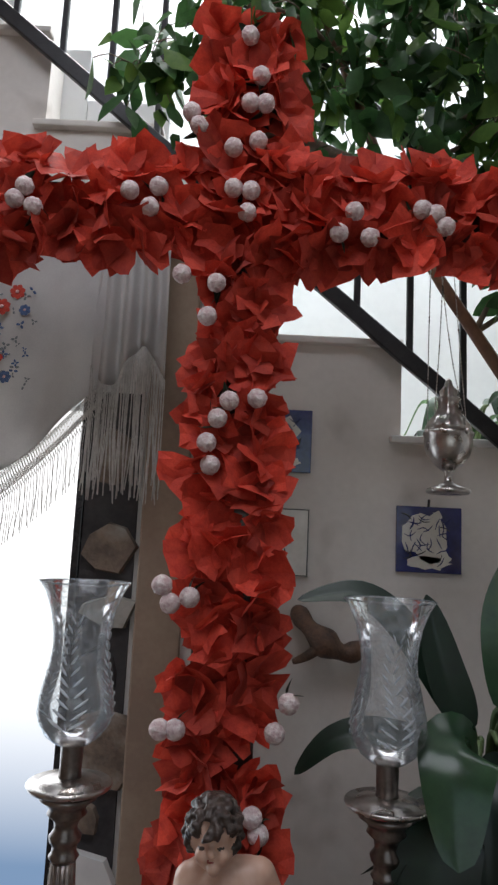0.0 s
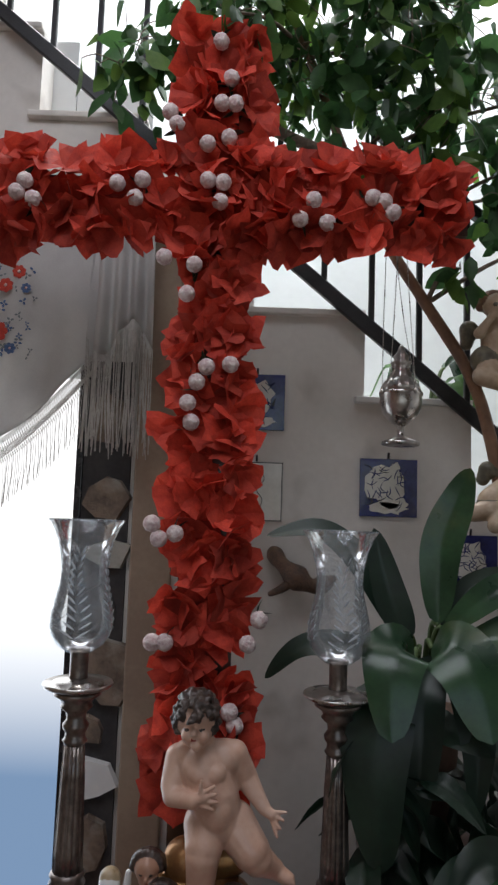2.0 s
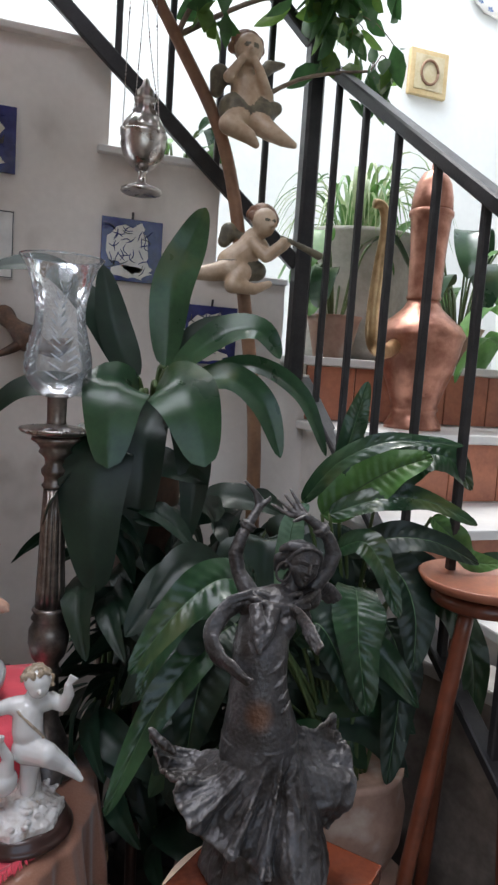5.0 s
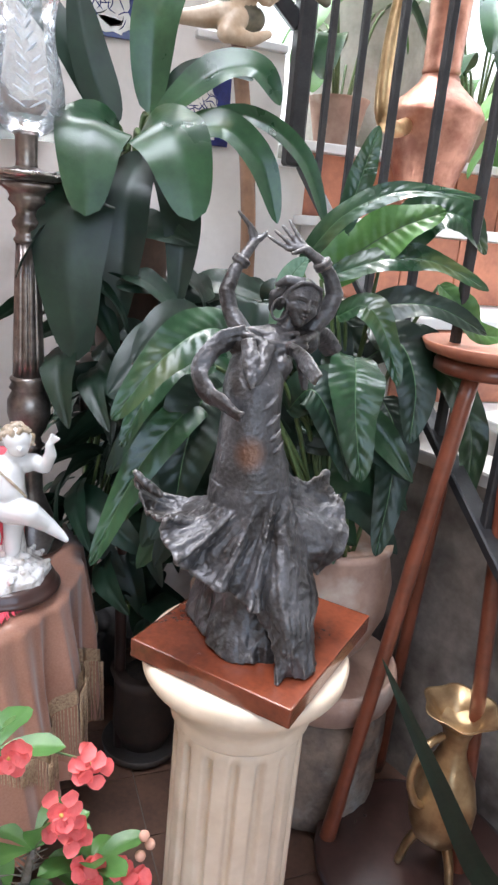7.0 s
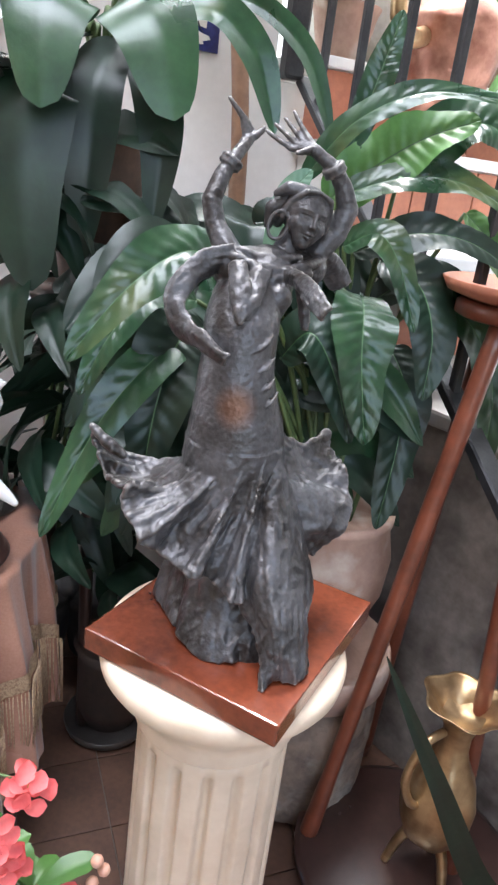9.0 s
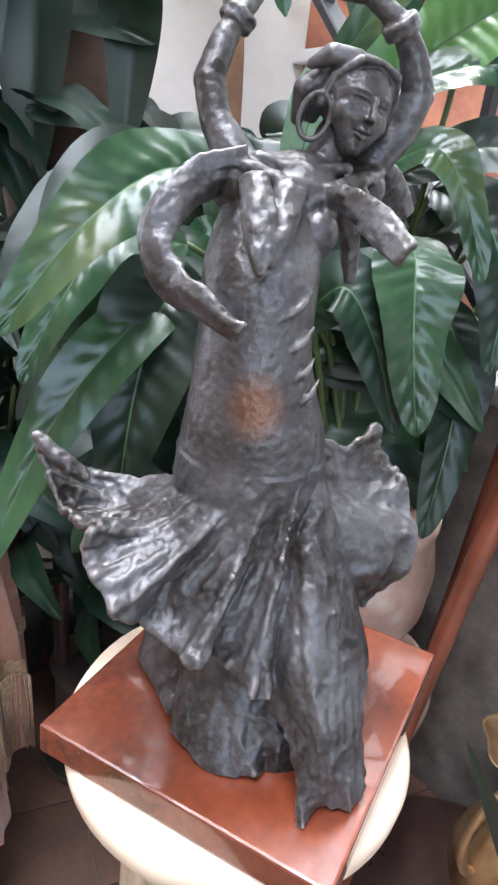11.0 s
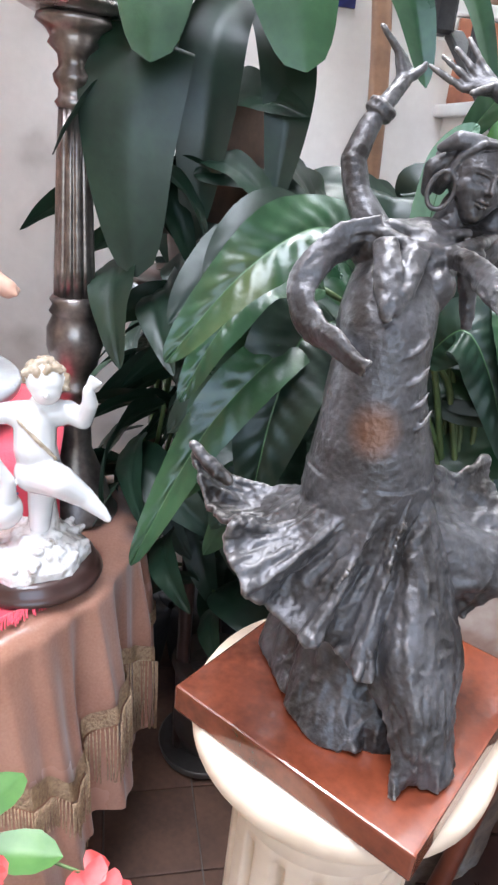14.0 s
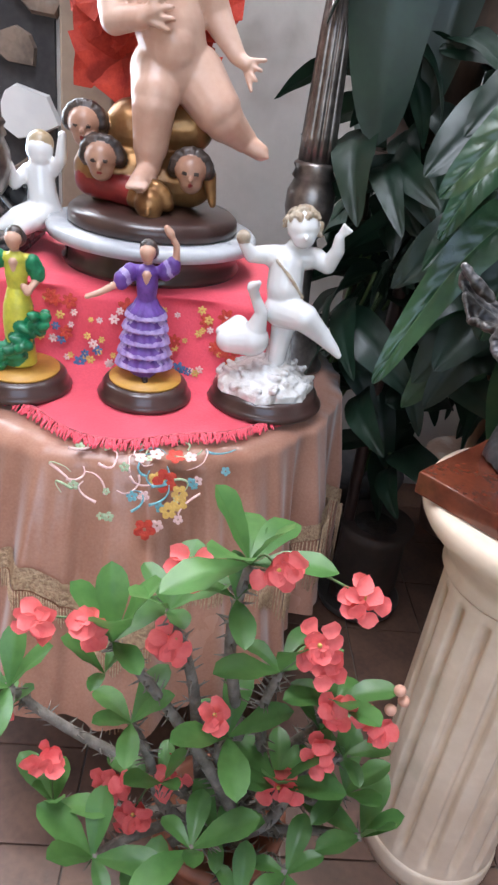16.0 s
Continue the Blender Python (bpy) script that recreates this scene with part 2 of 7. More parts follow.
LILAC = mat("lilac_trim", (0.46, 0.37, 0.62), (0.26, 0.17, 0.44), 0.5, scale=60, fine=160)
YELLOW = mat("yellow_paint", (0.60, 0.56, 0.06), (0.42, 0.40, 0.05), 0.4, scale=40, fine=120)
GREEN = mat("emerald_paint", (0.015, 0.22, 0.09), (0.008, 0.12, 0.05), 0.35, scale=60, fine=140, bump=0.2)
OCHRE = mat("ochre_paint", (0.62, 0.33, 0.06), (0.5, 0.25, 0.05), 0.45, scale=30, fine=100)
SATIN = mat("brown_satin", (0.43, 0.22, 0.15), (0.31, 0.145, 0.095), 0.23, scale=5, fine=220, bump=0.035, sheen=0.3)
LACE = mat("old_gold_lace", (0.46, 0.32, 0.19), (0.27, 0.16, 0.095), 0.6, scale=150, fine=420, bump=0.6)
RED_CLOTH = mat("coral_red_shawl", (0.80, 0.085, 0.125), (0.66, 0.06, 0.095), 0.75, scale=10, fine=220, bump=0.2, sheen=0.2)
SHAWL = mat("ivory_shawl", (0.66, 0.64, 0.62), (0.56, 0.54, 0.53), 0.85, scale=6, fine=240, bump=0.15, trans=0.3)
THREAD = mat("ivory_thread", (0.60, 0.57, 0.54), (0.44, 0.41, 0.38), 0.85, scale=60, fine=200)
STONE = mat("rough_stone", (0.25, 0.185, 0.14), (0.12, 0.09, 0.07), 0.9, scale=14, fine=70, bump=0.9, spots=((0.32, 0.29, 0.25), 0.4, 9))
SLATE = mat("dark_mortar", (0.06, 0.055, 0.055), (0.03, 0.028, 0.03), 0.8, scale=10, fine=60, bump=0.4)
CONCRETE = mat("weathered_concrete", (0.46, 0.44, 0.40), (0.33, 0.32, 0.28), 0.9, scale=8, fine=60, bump=0.4, spots=((0.22, 0.24, 0.18), 0.35, 6))
CLAY = mat("pale_clay_pot", (0.40, 0.26, 0.20), (0.28, 0.17, 0.13), 0.75, scale=7, fine=60, bump=0.2, spots=((0.5, 0.42, 0.36), 0.35, 8))
TILE_WHITE = mat("glazed_white", (0.66, 0.63, 0.58), (0.56, 0.53, 0.48), 0.2, scale=12, fine=70, bump=0.03, coat=0.3)
TILE_BLUE = mat("cobalt_glaze", (0.022, 0.03, 0.16), (0.012, 0.016, 0.09), 0.2, scale=30, fine=90, coat=0.3)
BLACK = mat("black_lacquer", (0.02, 0.02, 0.024), (0.01, 0.01, 0.012), 0.25, scale=10, fine=60, bump=0.05)
RED_THREAD = mat("red_embroidery", (0.56, 0.06, 0.03), (0.42, 0.03, 0.02), 0.7, scale=90, fine=260, bump=0.4)
BLUE_THREAD = mat("blue_embroidery", (0.10, 0.17, 0.34), (0.06, 0.1, 0.22), 0.7, scale=90, fine=260, bump=0.4)
GREY_THREAD = mat("grey_embroidery", (0.25, 0.27, 0.28), (0.16, 0.18, 0.19), 0.7, scale=90, fine=260, bump=0.4)
GOLD_THREAD = mat("yellow_embroidery", (0.72, 0.46, 0.12), (0.55, 0.33, 0.09), 0.7, scale=90, fine=260, bump=0.4)
PINK_THREAD = mat("pale_pink_embroidery", (0.78, 0.52, 0.48), (0.66, 0.42, 0.4), 0.7, scale=90, fine=260, bump=0.4)
SOIL = mat("dark_soil", (0.045, 0.032, 0.024), (0.02, 0.015, 0.012), 0.95, scale=30, fine=120, bump=0.8)
# emissive sheet standing in for outdoor daylight, graded from blue up to white
GLOW = bpy.data.materials.new("bright_daylight_beyond")
GLOW.use_nodes = True
gt = GLOW.node_tree
gt.nodes.remove(gt.nodes["Principled BSDF"])
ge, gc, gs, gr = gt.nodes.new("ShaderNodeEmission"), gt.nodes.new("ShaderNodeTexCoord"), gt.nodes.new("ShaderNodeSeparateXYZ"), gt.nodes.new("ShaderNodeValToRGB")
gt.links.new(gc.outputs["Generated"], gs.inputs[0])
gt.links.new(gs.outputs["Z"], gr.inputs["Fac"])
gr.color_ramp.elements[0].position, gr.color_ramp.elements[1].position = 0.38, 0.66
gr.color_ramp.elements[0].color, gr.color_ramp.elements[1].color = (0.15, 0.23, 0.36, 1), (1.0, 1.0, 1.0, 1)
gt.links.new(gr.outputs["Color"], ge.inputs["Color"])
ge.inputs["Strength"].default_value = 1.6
gt.links.new(ge.outputs[0], gt.nodes["Material Output"].inputs["Surface"])


# ---- builders ----
def part(name, bm, material, parent=None, label="", smooth=True):
    """Links a bmesh as one mesh object under a thing or a part."""
    me = bpy.data.meshes.new(name)
    bmesh.ops.recalc_face_normals(bm, faces=bm.faces)
    for f in bm.faces:
        f.smooth = smooth
    bm.to_mesh(me)
    bm.free()
    for m in material if isinstance(material, (list, tuple)) else [material]:
        me.materials.append(m)
    ob = new(name, me)
    ob.parent = parent
    if label:
        ob["label"] = label
    return ob


def thing(name, loc, label, category, group="", rz=0, kind=""):
    ob = new(name)
    ob.empty_display_size = 0.05
    ob.matrix_world = pose(*loc, 0, 0, rz)
    return tagged(ob, label, category, group, kind)


def box(x0, x1, y0, y1, z0, z1, bevel=0.0, bm=None):
    bm = bm or bmesh.new()
    got = bmesh.ops.create_cube(bm, size=1, matrix=Matrix.LocRotScale(((x0 + x1) / 2, (y0 + y1) / 2, (z0 + z1) / 2), None, (x1 - x0, y1 - y0, z1 - z0)))
    if bevel:
        edges = {e for v in got["verts"] for e in v.link_edges}
        bmesh.ops.bevel(bm, geom=list(edges), offset=bevel, segments=2, profile=0.6, affect="EDGES")
    return bm


def lathe(profile, seg=32, bm=None, wave=None, centre=(0, 0), sx=1.0, sy=1.0):
    """A turned body from (radius, height) pairs; wave(angle, i) multiplies the radius."""
    bm = bm or bmesh.new()
    rings = []
    for i, (r, z) in enumerate(profile):
        ring = []
        for k in range(seg):
            a = 2 * math.pi * k / seg
            q = r * (wave(a, i) if wave else 1)
            ring.append(bm.verts.new((centre[0] + sx * q * math.cos(a), centre[1] + sy * q * math.sin(a), z)))
        rings.append(ring)
    for a, b in zip(rings, rings[1:]):
        for k in range(seg):
            bm.faces.new((a[k], a[(k + 1) % seg], b[(k + 1) % seg], b[k]))
    if profile[0][0] > 1e-4:
        bm.faces.new(rings[0][::-1])
    if profile[-1][0] > 1e-4:
        bm.faces.new(rings[-1])
    return bm


def smoothed(points, n=6, closed=False):
    """Points along a Catmull-Rom curve."""
    pts = [Vector(p) for p in points]
    out, count = [], len(pts)
    for i in range(count if closed else count - 1):
        g = (lambda j: pts[j % count]) if closed else (lambda j: pts[min(max(j, 0), count - 1)])
        p0, p1, p2, p3 = g(i - 1), g(i), g(i + 1), g(i + 2)
        for k in range(n):
            t = k / n
            out.append(0.5 * (2 * p1 + (p2 - p0) * t + (2 * p0 - 5 * p1 + 4 * p2 - p3) * t * t + (3 * p1 - p0 - 3 * p2 + p3) * t ** 3))
    return out if closed else out + [pts[-1]]


def tube(points, radius, seg=8, bm=None, curve=5, flat=1.0):
    """A tube along a smooth curve; radius is a number or a pair (start, end) or a function of 0..1."""
    bm = bm or bmesh.new()
    pts = smoothed(points, curve) if curve > 1 else [Vector(p) for p in points]
    n, rings, side = len(pts), [], None
    for i, p in enumerate(pts):
        d = (pts[min(i + 1, n - 1)] - pts[max(i - 1, 0)]).normalized()
        if side is None:
            side = d.orthogonal().normalized()
        side = (side - d * side.dot(d)).normalized()
        up = d.cross(side)
        u = i / (n - 1)
        r = radius(u) if callable(radius) else radius[0] + (radius[1] - radius[0]) * u if isinstance(radius, tuple) else radius
        rings.append([bm.verts.new(p + (side * math.cos(a) + up * math.sin(a) * flat) * r) for a in (2 * math.pi * k / seg for k in range(seg))])
    for a, b in zip(rings, rings[1:]):
        for k in range(seg):
            bm.faces.new((a[k], a[(k + 1) % seg], b[(k + 1) % seg], b[k]))
    bm.faces.new(rings[0][::-1])
    bm.faces.new(rings[-1])
    return bm


def ball(c, r, bm=None, sub=2, scale=(1, 1, 1), rot=(0, 0, 0)):
    bm = bm or bmesh.new()
    bmesh.ops.create_icosphere(bm, subdivisions=sub, radius=r, matrix=pose(*c, *rot) @ Matrix.Diagonal((*scale, 1)))
    return bm


def leaf_blade(points, width, bm=None, fold=0.25, wave=0.0, up=(0, 0, 1), shape=0.75, across=6, n=5, ribs=0, blunt=0.8):
    """A leaf along a curved midrib: pointed blade with a channel at the midrib, waved edge and raised side veins."""
    bm = bm or bmesh.new()
    pts = smoothed(points, n)
    count, rows, ph = len(pts), [], random.random() * 6
    for i, p in enumerate(pts):
        u = i / (count - 1)
        d = (pts[min(i + 1, count - 1)] - pts[max(i - 1, 0)]).normalized()
        side = d.cross(Vector(up))
        side = side.normalized() if side.length > 1e-4 else d.orthogonal().normalized()
        nrm = side.cross(d)
        w = 0.5 * width * max(0.03, math.sin(math.pi * min(1, u ** shape)) ** blunt if u < 1 else 0)
        row = []
        for k in range(across + 1):
            s = 2 * k / across - 1
            s = math.copysign(abs(s) ** (1.9 if across > 8 else 1.2), s)
            h = fold * w * abs(s) + wave * w * math.sin(u * 14 + ph + 2 * s) * s * s
            if ribs:
                h += 0.036 * width * abs(math.sin(u * ribs * 0.5 - abs(s) * 4.0)) * (1 - 0.6 * abs(s)) * min(1, abs(s) * 5)
            row.append(bm.verts.new(p + side * (s * w) + nrm * h))
        rows.append(row)
    for a, b in zip(rows, rows[1:]):
        for k in range(across):
            f = bm.faces.new((a[k], a[k + 1], b[k + 1], b[k]))
            f.material_index = 1 if across > 8 and abs(2 * k + 1 - across) < 2 else 0
    return bm


def sheet(func, nu, nv, bm=None, closed=False):
    """A grid of points func(u, v) with u, v in 0..1."""
    bm = bm or bmesh.new()
    g = [[bm.verts.new(func(i / (nu if closed else nu - 1), j / (nv - 1))) for j in range(nv)] for i in range(nu)]
    for i in range(nu if closed else nu - 1):
        for j in range(nv - 1):
            bm.faces.new((g[i][j], g[(i + 1) % nu][j], g[(i + 1) % nu][j + 1], g[i][j + 1]))
    return bm


def thicken(bm, t):
    bmesh.ops.recalc_face_normals(bm, faces=bm.faces)
    bmesh.ops.solidify(bm, geom=bm.faces[:], thickness=t)
    return bm


def shell(bm, t):
    """Doubles an open sheet along its point normals and closes its edge: a cloth of even thickness, however folded."""
    bmesh.ops.recalc_face_normals(bm, faces=bm.faces)
    bm.normal_update()
    faces, edge = bm.faces[:], [e for e in bm.edges if e.is_boundary]
    back = {v: bm.verts.new(v.co - v.normal * t) for v in bm.verts[:]}
    for e in edge:
        lp = e.link_loops[0]
        a, b = lp.vert, lp.link_loop_next.vert
        bm.faces.new((b, a, back[a], back[b]))
    for f in faces:
        bm.faces.new([back[v] for v in reversed(f.verts[:])])
    return bm


def limb(a, b, ra, rb, bm, seg=16):
    """A tapered capsule."""
    a, b = Vector(a), Vector(b)
    tube([a, b], (ra, rb), seg, bm, curve=1)
    for c, r in ((a, ra), (b, rb)):
        bmesh.ops.create_icosphere(bm, subdivisions=3 if r > 0.012 else 2, radius=r, matrix=Matrix.Translation(c))


def sculpt(name, forms, voxel, materials, loc, label, category, extra=None, smooth_steps=3, group="", rz=0):
    """A figure of one mesh: tapered limbs (a, b, ra, rb, material) fused by remeshing, coloured by the nearest form. extra: bmesh added before fusing, of the first material."""
    bm = bmesh.new()
    for a, b, ra, rb, _ in forms:
        limb(a, b, ra, rb, bm)
    if extra:
        tmp = bpy.data.meshes.new("tmp")
        extra.to_mesh(tmp)
        bm.from_mesh(tmp)
        extra.free()
    me = bpy.data.meshes.new(name)
    bm.to_mesh(me)
    bm.free()
    ob = new(name, me)
    r = ob.modifiers.new("fuse", "REMESH")
    r.mode, r.voxel_size, r.use_smooth_shade = "VOXEL", voxel, True
    s = ob.modifiers.new("soften", "SMOOTH")
    s.factor, s.iterations = 0.5, smooth_steps
    dg = bpy.context.evaluated_depsgraph_get()
    done = bpy.data.meshes.new_from_object(ob.evaluated_get(dg))
    ob.modifiers.clear()
    ob.data = done
    done.materials.clear()
    for m in materials:
        done.materials.append(m)
    n = len(done.polygons)
    if len(materials) > 1 and forms:
        cen = np.empty(n * 3)
        done.polygons.foreach_get("center", cen)
        cen = cen.reshape(-1, 3)
        best, pick = np.full(n, 1e9), np.zeros(n, dtype=np.int32)
        for a, b, ra, rb, mi in forms:
            a, b = np.array(a), np.array(b)
            d = b - a
            u = np.clip(((cen - a) @ d) / max(1e-9, d @ d), 0, 1)
            dist = np.linalg.norm(cen - a - u[:, None] * d, axis=1) - (ra + (rb - ra) * u)
            near = dist < best
            best[near], pick[near] = dist[near], mi
        done.polygons.foreach_set("material_index", pick)
    done.polygons.foreach_set("use_smooth", [True] * n)
    ob.matrix_world = pose(*loc, 0, 0, rz)
    return tagged(ob, label, category, group)


# ---- the setting ----
def setting(name, bm, material, label, smooth=False, category=""):
    return tagged(part(name, bm, material, None, label, smooth), label, category or name.split("_")[0], kind="structure")


floor = setting("floor", box(-2.6, 3.2, -2.5, 3.6, -0.2, -0.006), GROUT, "clay-tiled courtyard floor with grey joints")
BACK = 2.10
# stepped parapet of the upper stair flight, each drop with its own stone coping
TOPS = [(-1.75, -1.14, 4.02), (-1.14, -0.745, 3.68), (-0.745, -0.345, 3.34), (-0.345, 0.06, 2.99), (0.06, 0.455, 2.64), (0.455, 0.83, 2.335), (0.83, 1.09, 1.985), (1.09, 1.20, 1.66)]
bm = bmesh.new()
for x0, x1, z in TOPS:
    if x1 <= -0.345:
        box(x0, x1, BACK, BACK + 0.14, 2.45, z, 0, bm)
    else:
        box(x0, x1, BACK, BACK + 0.14, 0, z, 0, bm)
wall_back = setting("wall_back", bm, PLASTER, "beige plastered stair parapet wall with stepped top", category="wall")
box_r = box(-2.6, -1.75, BACK, BACK + 0.14, 0, 4.6)
setting("wall_back_side", box_r, WHITE_WALL, "white plastered wall beside the doorway", category="wall")
for i, (x0, x1, z) in enumerate(TOPS):
    part("coping", box(x0 - 0.035, x1 - 0.002, BACK - 0.03, BACK + 0.17, z, z + 0.022, 0.005), MARBLE if i > 4 else PLASTER, wall_back, smooth=False)
setting("wall_white_far", box(-2.6, 3.2, 3.45, 3.6, 0, 5.6), WHITE_WALL, "white limewashed courtyard wall behind the stairs", category="wall")
setting("wall_right", box(3.05, 3.2, -2.5, 3.45, 0, 5.6), WHITE_WALL, "white limewashed side wall", category="wall")
# out of view on the left, added dark to keep bounce light down
setting("wall_left", box(-2.6, -2.45, -2.5, 3.45, 0, 5.6), UNSEEN_BROWN, "unseen brown side wall added to cut bounce light", category="wall")
# front wall out of view, added to hold back fill light
bm = bmesh.new()
for a in ((-2.45, -0.95, -2.5, -2.35, 0, 4.2), (1.55, 3.05, -2.5, -2.35, 0, 4.2), (-0.95, 1.55, -2.5, -2.35, 3.2, 4.2), (-0.95, 1.55, -2.5, -2.35, 0, 0.8)):
    box(*a, 0, bm)
setting("wall_front", bm, UNSEEN_BROWN, "unseen brown wall with a wide opening, added to cut bounce light", category="wall")
# roof slab out of view, added so the front stays dimmer than the stairs
bm = bmesh.new()
for a in ((-2.6, 3.2, -2.5, -0.82), (-2.6, 3.2, 1.12, 1.62), (-2.6, -1.22, -0.82, 1.12), (0.52, 3.2, -0.82, 1.12)):
    box(*a, 4.2, 4.35, 0, bm)
setting("ceiling", bm, UNSEEN_BROWN, "unseen brown ceiling added to block light over the front of the courtyard")

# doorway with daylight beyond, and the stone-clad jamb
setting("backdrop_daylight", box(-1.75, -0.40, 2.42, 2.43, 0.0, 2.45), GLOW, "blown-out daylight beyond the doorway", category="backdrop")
jamb = setting("wall_jamb", box(-0.505, -0.345, BACK - 0.02, BACK + 0.14, 0, 2.45), SLATE, "dark mortared jamb clad with irregular stones", category="wall")
trim = setting("trim_doorway", box(-0.53, -0.506, BACK - 0.03, BACK + 0.14, 0, 2.45, 0.004), BLACK, "black metal door frame edge", category="trim")


def stone_slab(x, z, w, h, material, seed):
    rng = random.Random(seed)
    bm = bmesh.new()
    ring = [bm.verts.new((x + w * (0.5 + 0.12 * rng.uniform(-1, 1)) * math.cos(a), 0, z + h * (0.5 + 0.12 * rng.uniform(-1, 1)) * math.sin(a))) for a in (math.pi / 4 + 2 * math.pi * k / 7 + rng.uniform(-0.2, 0.2) for k in range(7))]
    f = bm.faces.new(ring)
    got = bmesh.ops.extrude_face_region(bm, geom=[f])
    for v in [g for g in got["geom"] if isinstance(g, bmesh.types.BMVert)]:
        v.co.y -= 0.025
        v.co.x = x + (v.co.x - x) * 0.93
        v.co.z = z + (v.co.z - z) * 0.93
    for v in bm.verts:
        v.co.y += BACK - 0.018
    return bm


for k, (x, z, w, h, m) in enumerate([(-0.42, 1.98, 0.15, 0.15, STONE), (-0.40, 1.79, 0.17, 0.10, CONCRETE), (-0.43, 1.62, 0.14, 0.13, SLATE), (-0.38, 1.42, 0.20, 0.24, STONE), (-0.44, 1.22, 0.12, 0.10, STONE), (-0.42, 1.06, 0.16, 0.13, MARBLE), (-0.42, 0.86, 0.15, 0.18, STONE), (-0.40, 0.62, 0.15, 0.2, STONE), (-0.43, 2.25, 0.13, 0.22, STONE)]):
    part("stone", stone_slab(x, z, w, h, m, k), m, jamb, smooth=False)
pilaster = setting("trim_pilaster", box(-0.325, -0.19, BACK - 0.055, BACK - 0.003, 0, 2.98, 0.006), mat("brown_plaster", (0.36, 0.27, 0.20), (0.28, 0.2, 0.15), 0.85, scale=5, fine=60), "brown painted plaster pilaster", category="trim")

# stairs: a lower flight rising away beside the newel, and a landing
RISE, RUN = 0.235, 0.355
stair = setting("stairs", box(1.20, 2.6, 2.12, 3.44, 0, 1.72), PLASTER, "stairs with terracotta risers and white marble treads")
side = bmesh.new()
for k in range(1, 8):
    z = 1.75 - RISE * k
    box(max(1.20, 1.80 - 0.35 * (2.12 - RUN * k)) if k > 2 else 1.20, 2.6, 2.12 - RUN * k, 2.118 - RUN * (k - 1), -0.001 * k, max(0.02, z - 0.03), 0, side)
part("flight", side, PLASTER, stair, smooth=False)
for k in range(0, 7):
    z, y = 1.75 - RISE * k, 2.12 - RUN * k
    part("tread", box(1.17 if k < 3 else max(1.17, 1.77 - 0.35 * (y - 0.035)), 2.6, y - 0.035, y + RUN - 0.004 if k else 3.44, z - 0.03, z, 0.006), MARBLE, stair, "white marble tread", smooth=False)
    for j in range(7):
        if k > 2 and 1.203 + 0.2 * j < 1.80 - 0.35 * y:
            continue
        part("riser_tile", box(1.203 + 0.2 * j, 1.398 + 0.2 * j, y - 0.012, y - 0.001, z - RISE + 0.004, z - 0.034, 0.002), TERRACOTTA, stair, "glazed terracotta riser tile", smooth=False)
# upper flight behind the parapet
upper = setting("stairs_upper", box(-0.34, 1.148, BACK + 0.141, 3.44, 0.0, 1.72), WHITE_WALL, "white upper stair flight behind the parapet", category="stairs")
for k in range(1, 12):
    x0 = 1.15 - 0.30 * k
    part("step", box(x0, x0 + 0.298, BACK + 0.141, 3.44, 1.722 if x0 > -0.35 else 2.62, 1.75 + 0.2 * k + (0.6 if x0 < -0.35 else 0), 0.004), WHITE_WALL, upper, smooth=False)
side_wall = setting("wall_stair_side", box(0.0, 0.11, -1.56, 0.0, 0, 0.92), GREY_WALL, "grey plastered side of the stairs with stains and painted shadow patches", category="wall")
stair_curb = setting("trim_stair_curb", box(-0.022, 0.12, -1.56, 0.0, 0.92, 0.96, 0.008), mat("dusty_marble", (0.50, 0.48, 0.45), (0.36, 0.34, 0.32), 0.5, scale=4, fine=25, bump=0.05), "white marble curb on the stair side wall", category="trim")

for ob in (side_wall, stair_curb):
    ob.matrix_world = pose(1.095, 1.74, 0, 0, 0, 19.3)

# ---- iron railing ----
rail = thing("stair_railing", (1.12, 2.04, 1.66), "black painted iron stair railing with square bars", "railing", kind="structure")
O = Vector((1.12, 2.04, 1.66))


def bar(a, b, w, h, name, parent, off=O):
    """A flat iron bar from a to b."""
    a, b = Vector(a) - off, Vector(b) - off
    d = (b - a).normalized()
    s = d.cross(Vector((0, 0, 1)))
    s = s.normalized() if s.length > 0.01 else Vector((1, 0, 0))
    n = s.cross(d)
    bm = bmesh.new()
    rings = [[bm.verts.new(p + s * i * w / 2 + n * j * h / 2) for i, j in ((-1, -1), (1, -1), (1, 1), (-1, 1))] for p in (a, b)]
    for k in range(4):
        bm.faces.new((rings[0][k], rings[0][(k + 1) % 4], rings[1][(k + 1) % 4], rings[1][k]))
    bm.faces.new(rings[0][::-1])
    bm.faces.new(rings[1])
    bmesh.ops.bevel(bm, geom=bm.edges[:], offset=min(w, h) * 0.15, segments=1, affect="EDGES")
    return part(name, bm, IRON, parent, smooth=False)


SL = -0.835
low = lambda x: 2.975 + SL * x
top = lambda x: 3.70 + SL * x
bar((1.10, 2.04, low(1.10)), (-1.35, 2.04, low(-1.35)), 0.025, 0.05, "stringer", rail)
bar((1.10, 2.04, top(1.10)), (-1.35, 2.04, top(-1.35)), 0.045, 0.035, "handrail", rail)
for k in range(13):
    x = 0.96 - 0.165 * k
    bar((x, 2.04, low(x)), (x, 2.04, top(x)), 0.02, 0.02, "baluster", rail)
bar((1.12, 2.04, 1.66), (1.12, 2.04, 2.86), 0.058, 0.058, "newel", rail)
hz = lambda y: 2.725 + 0.66 * (y - 2.04)
sz = lambda y: 1.665 + 0.66 * (y - 2.04)
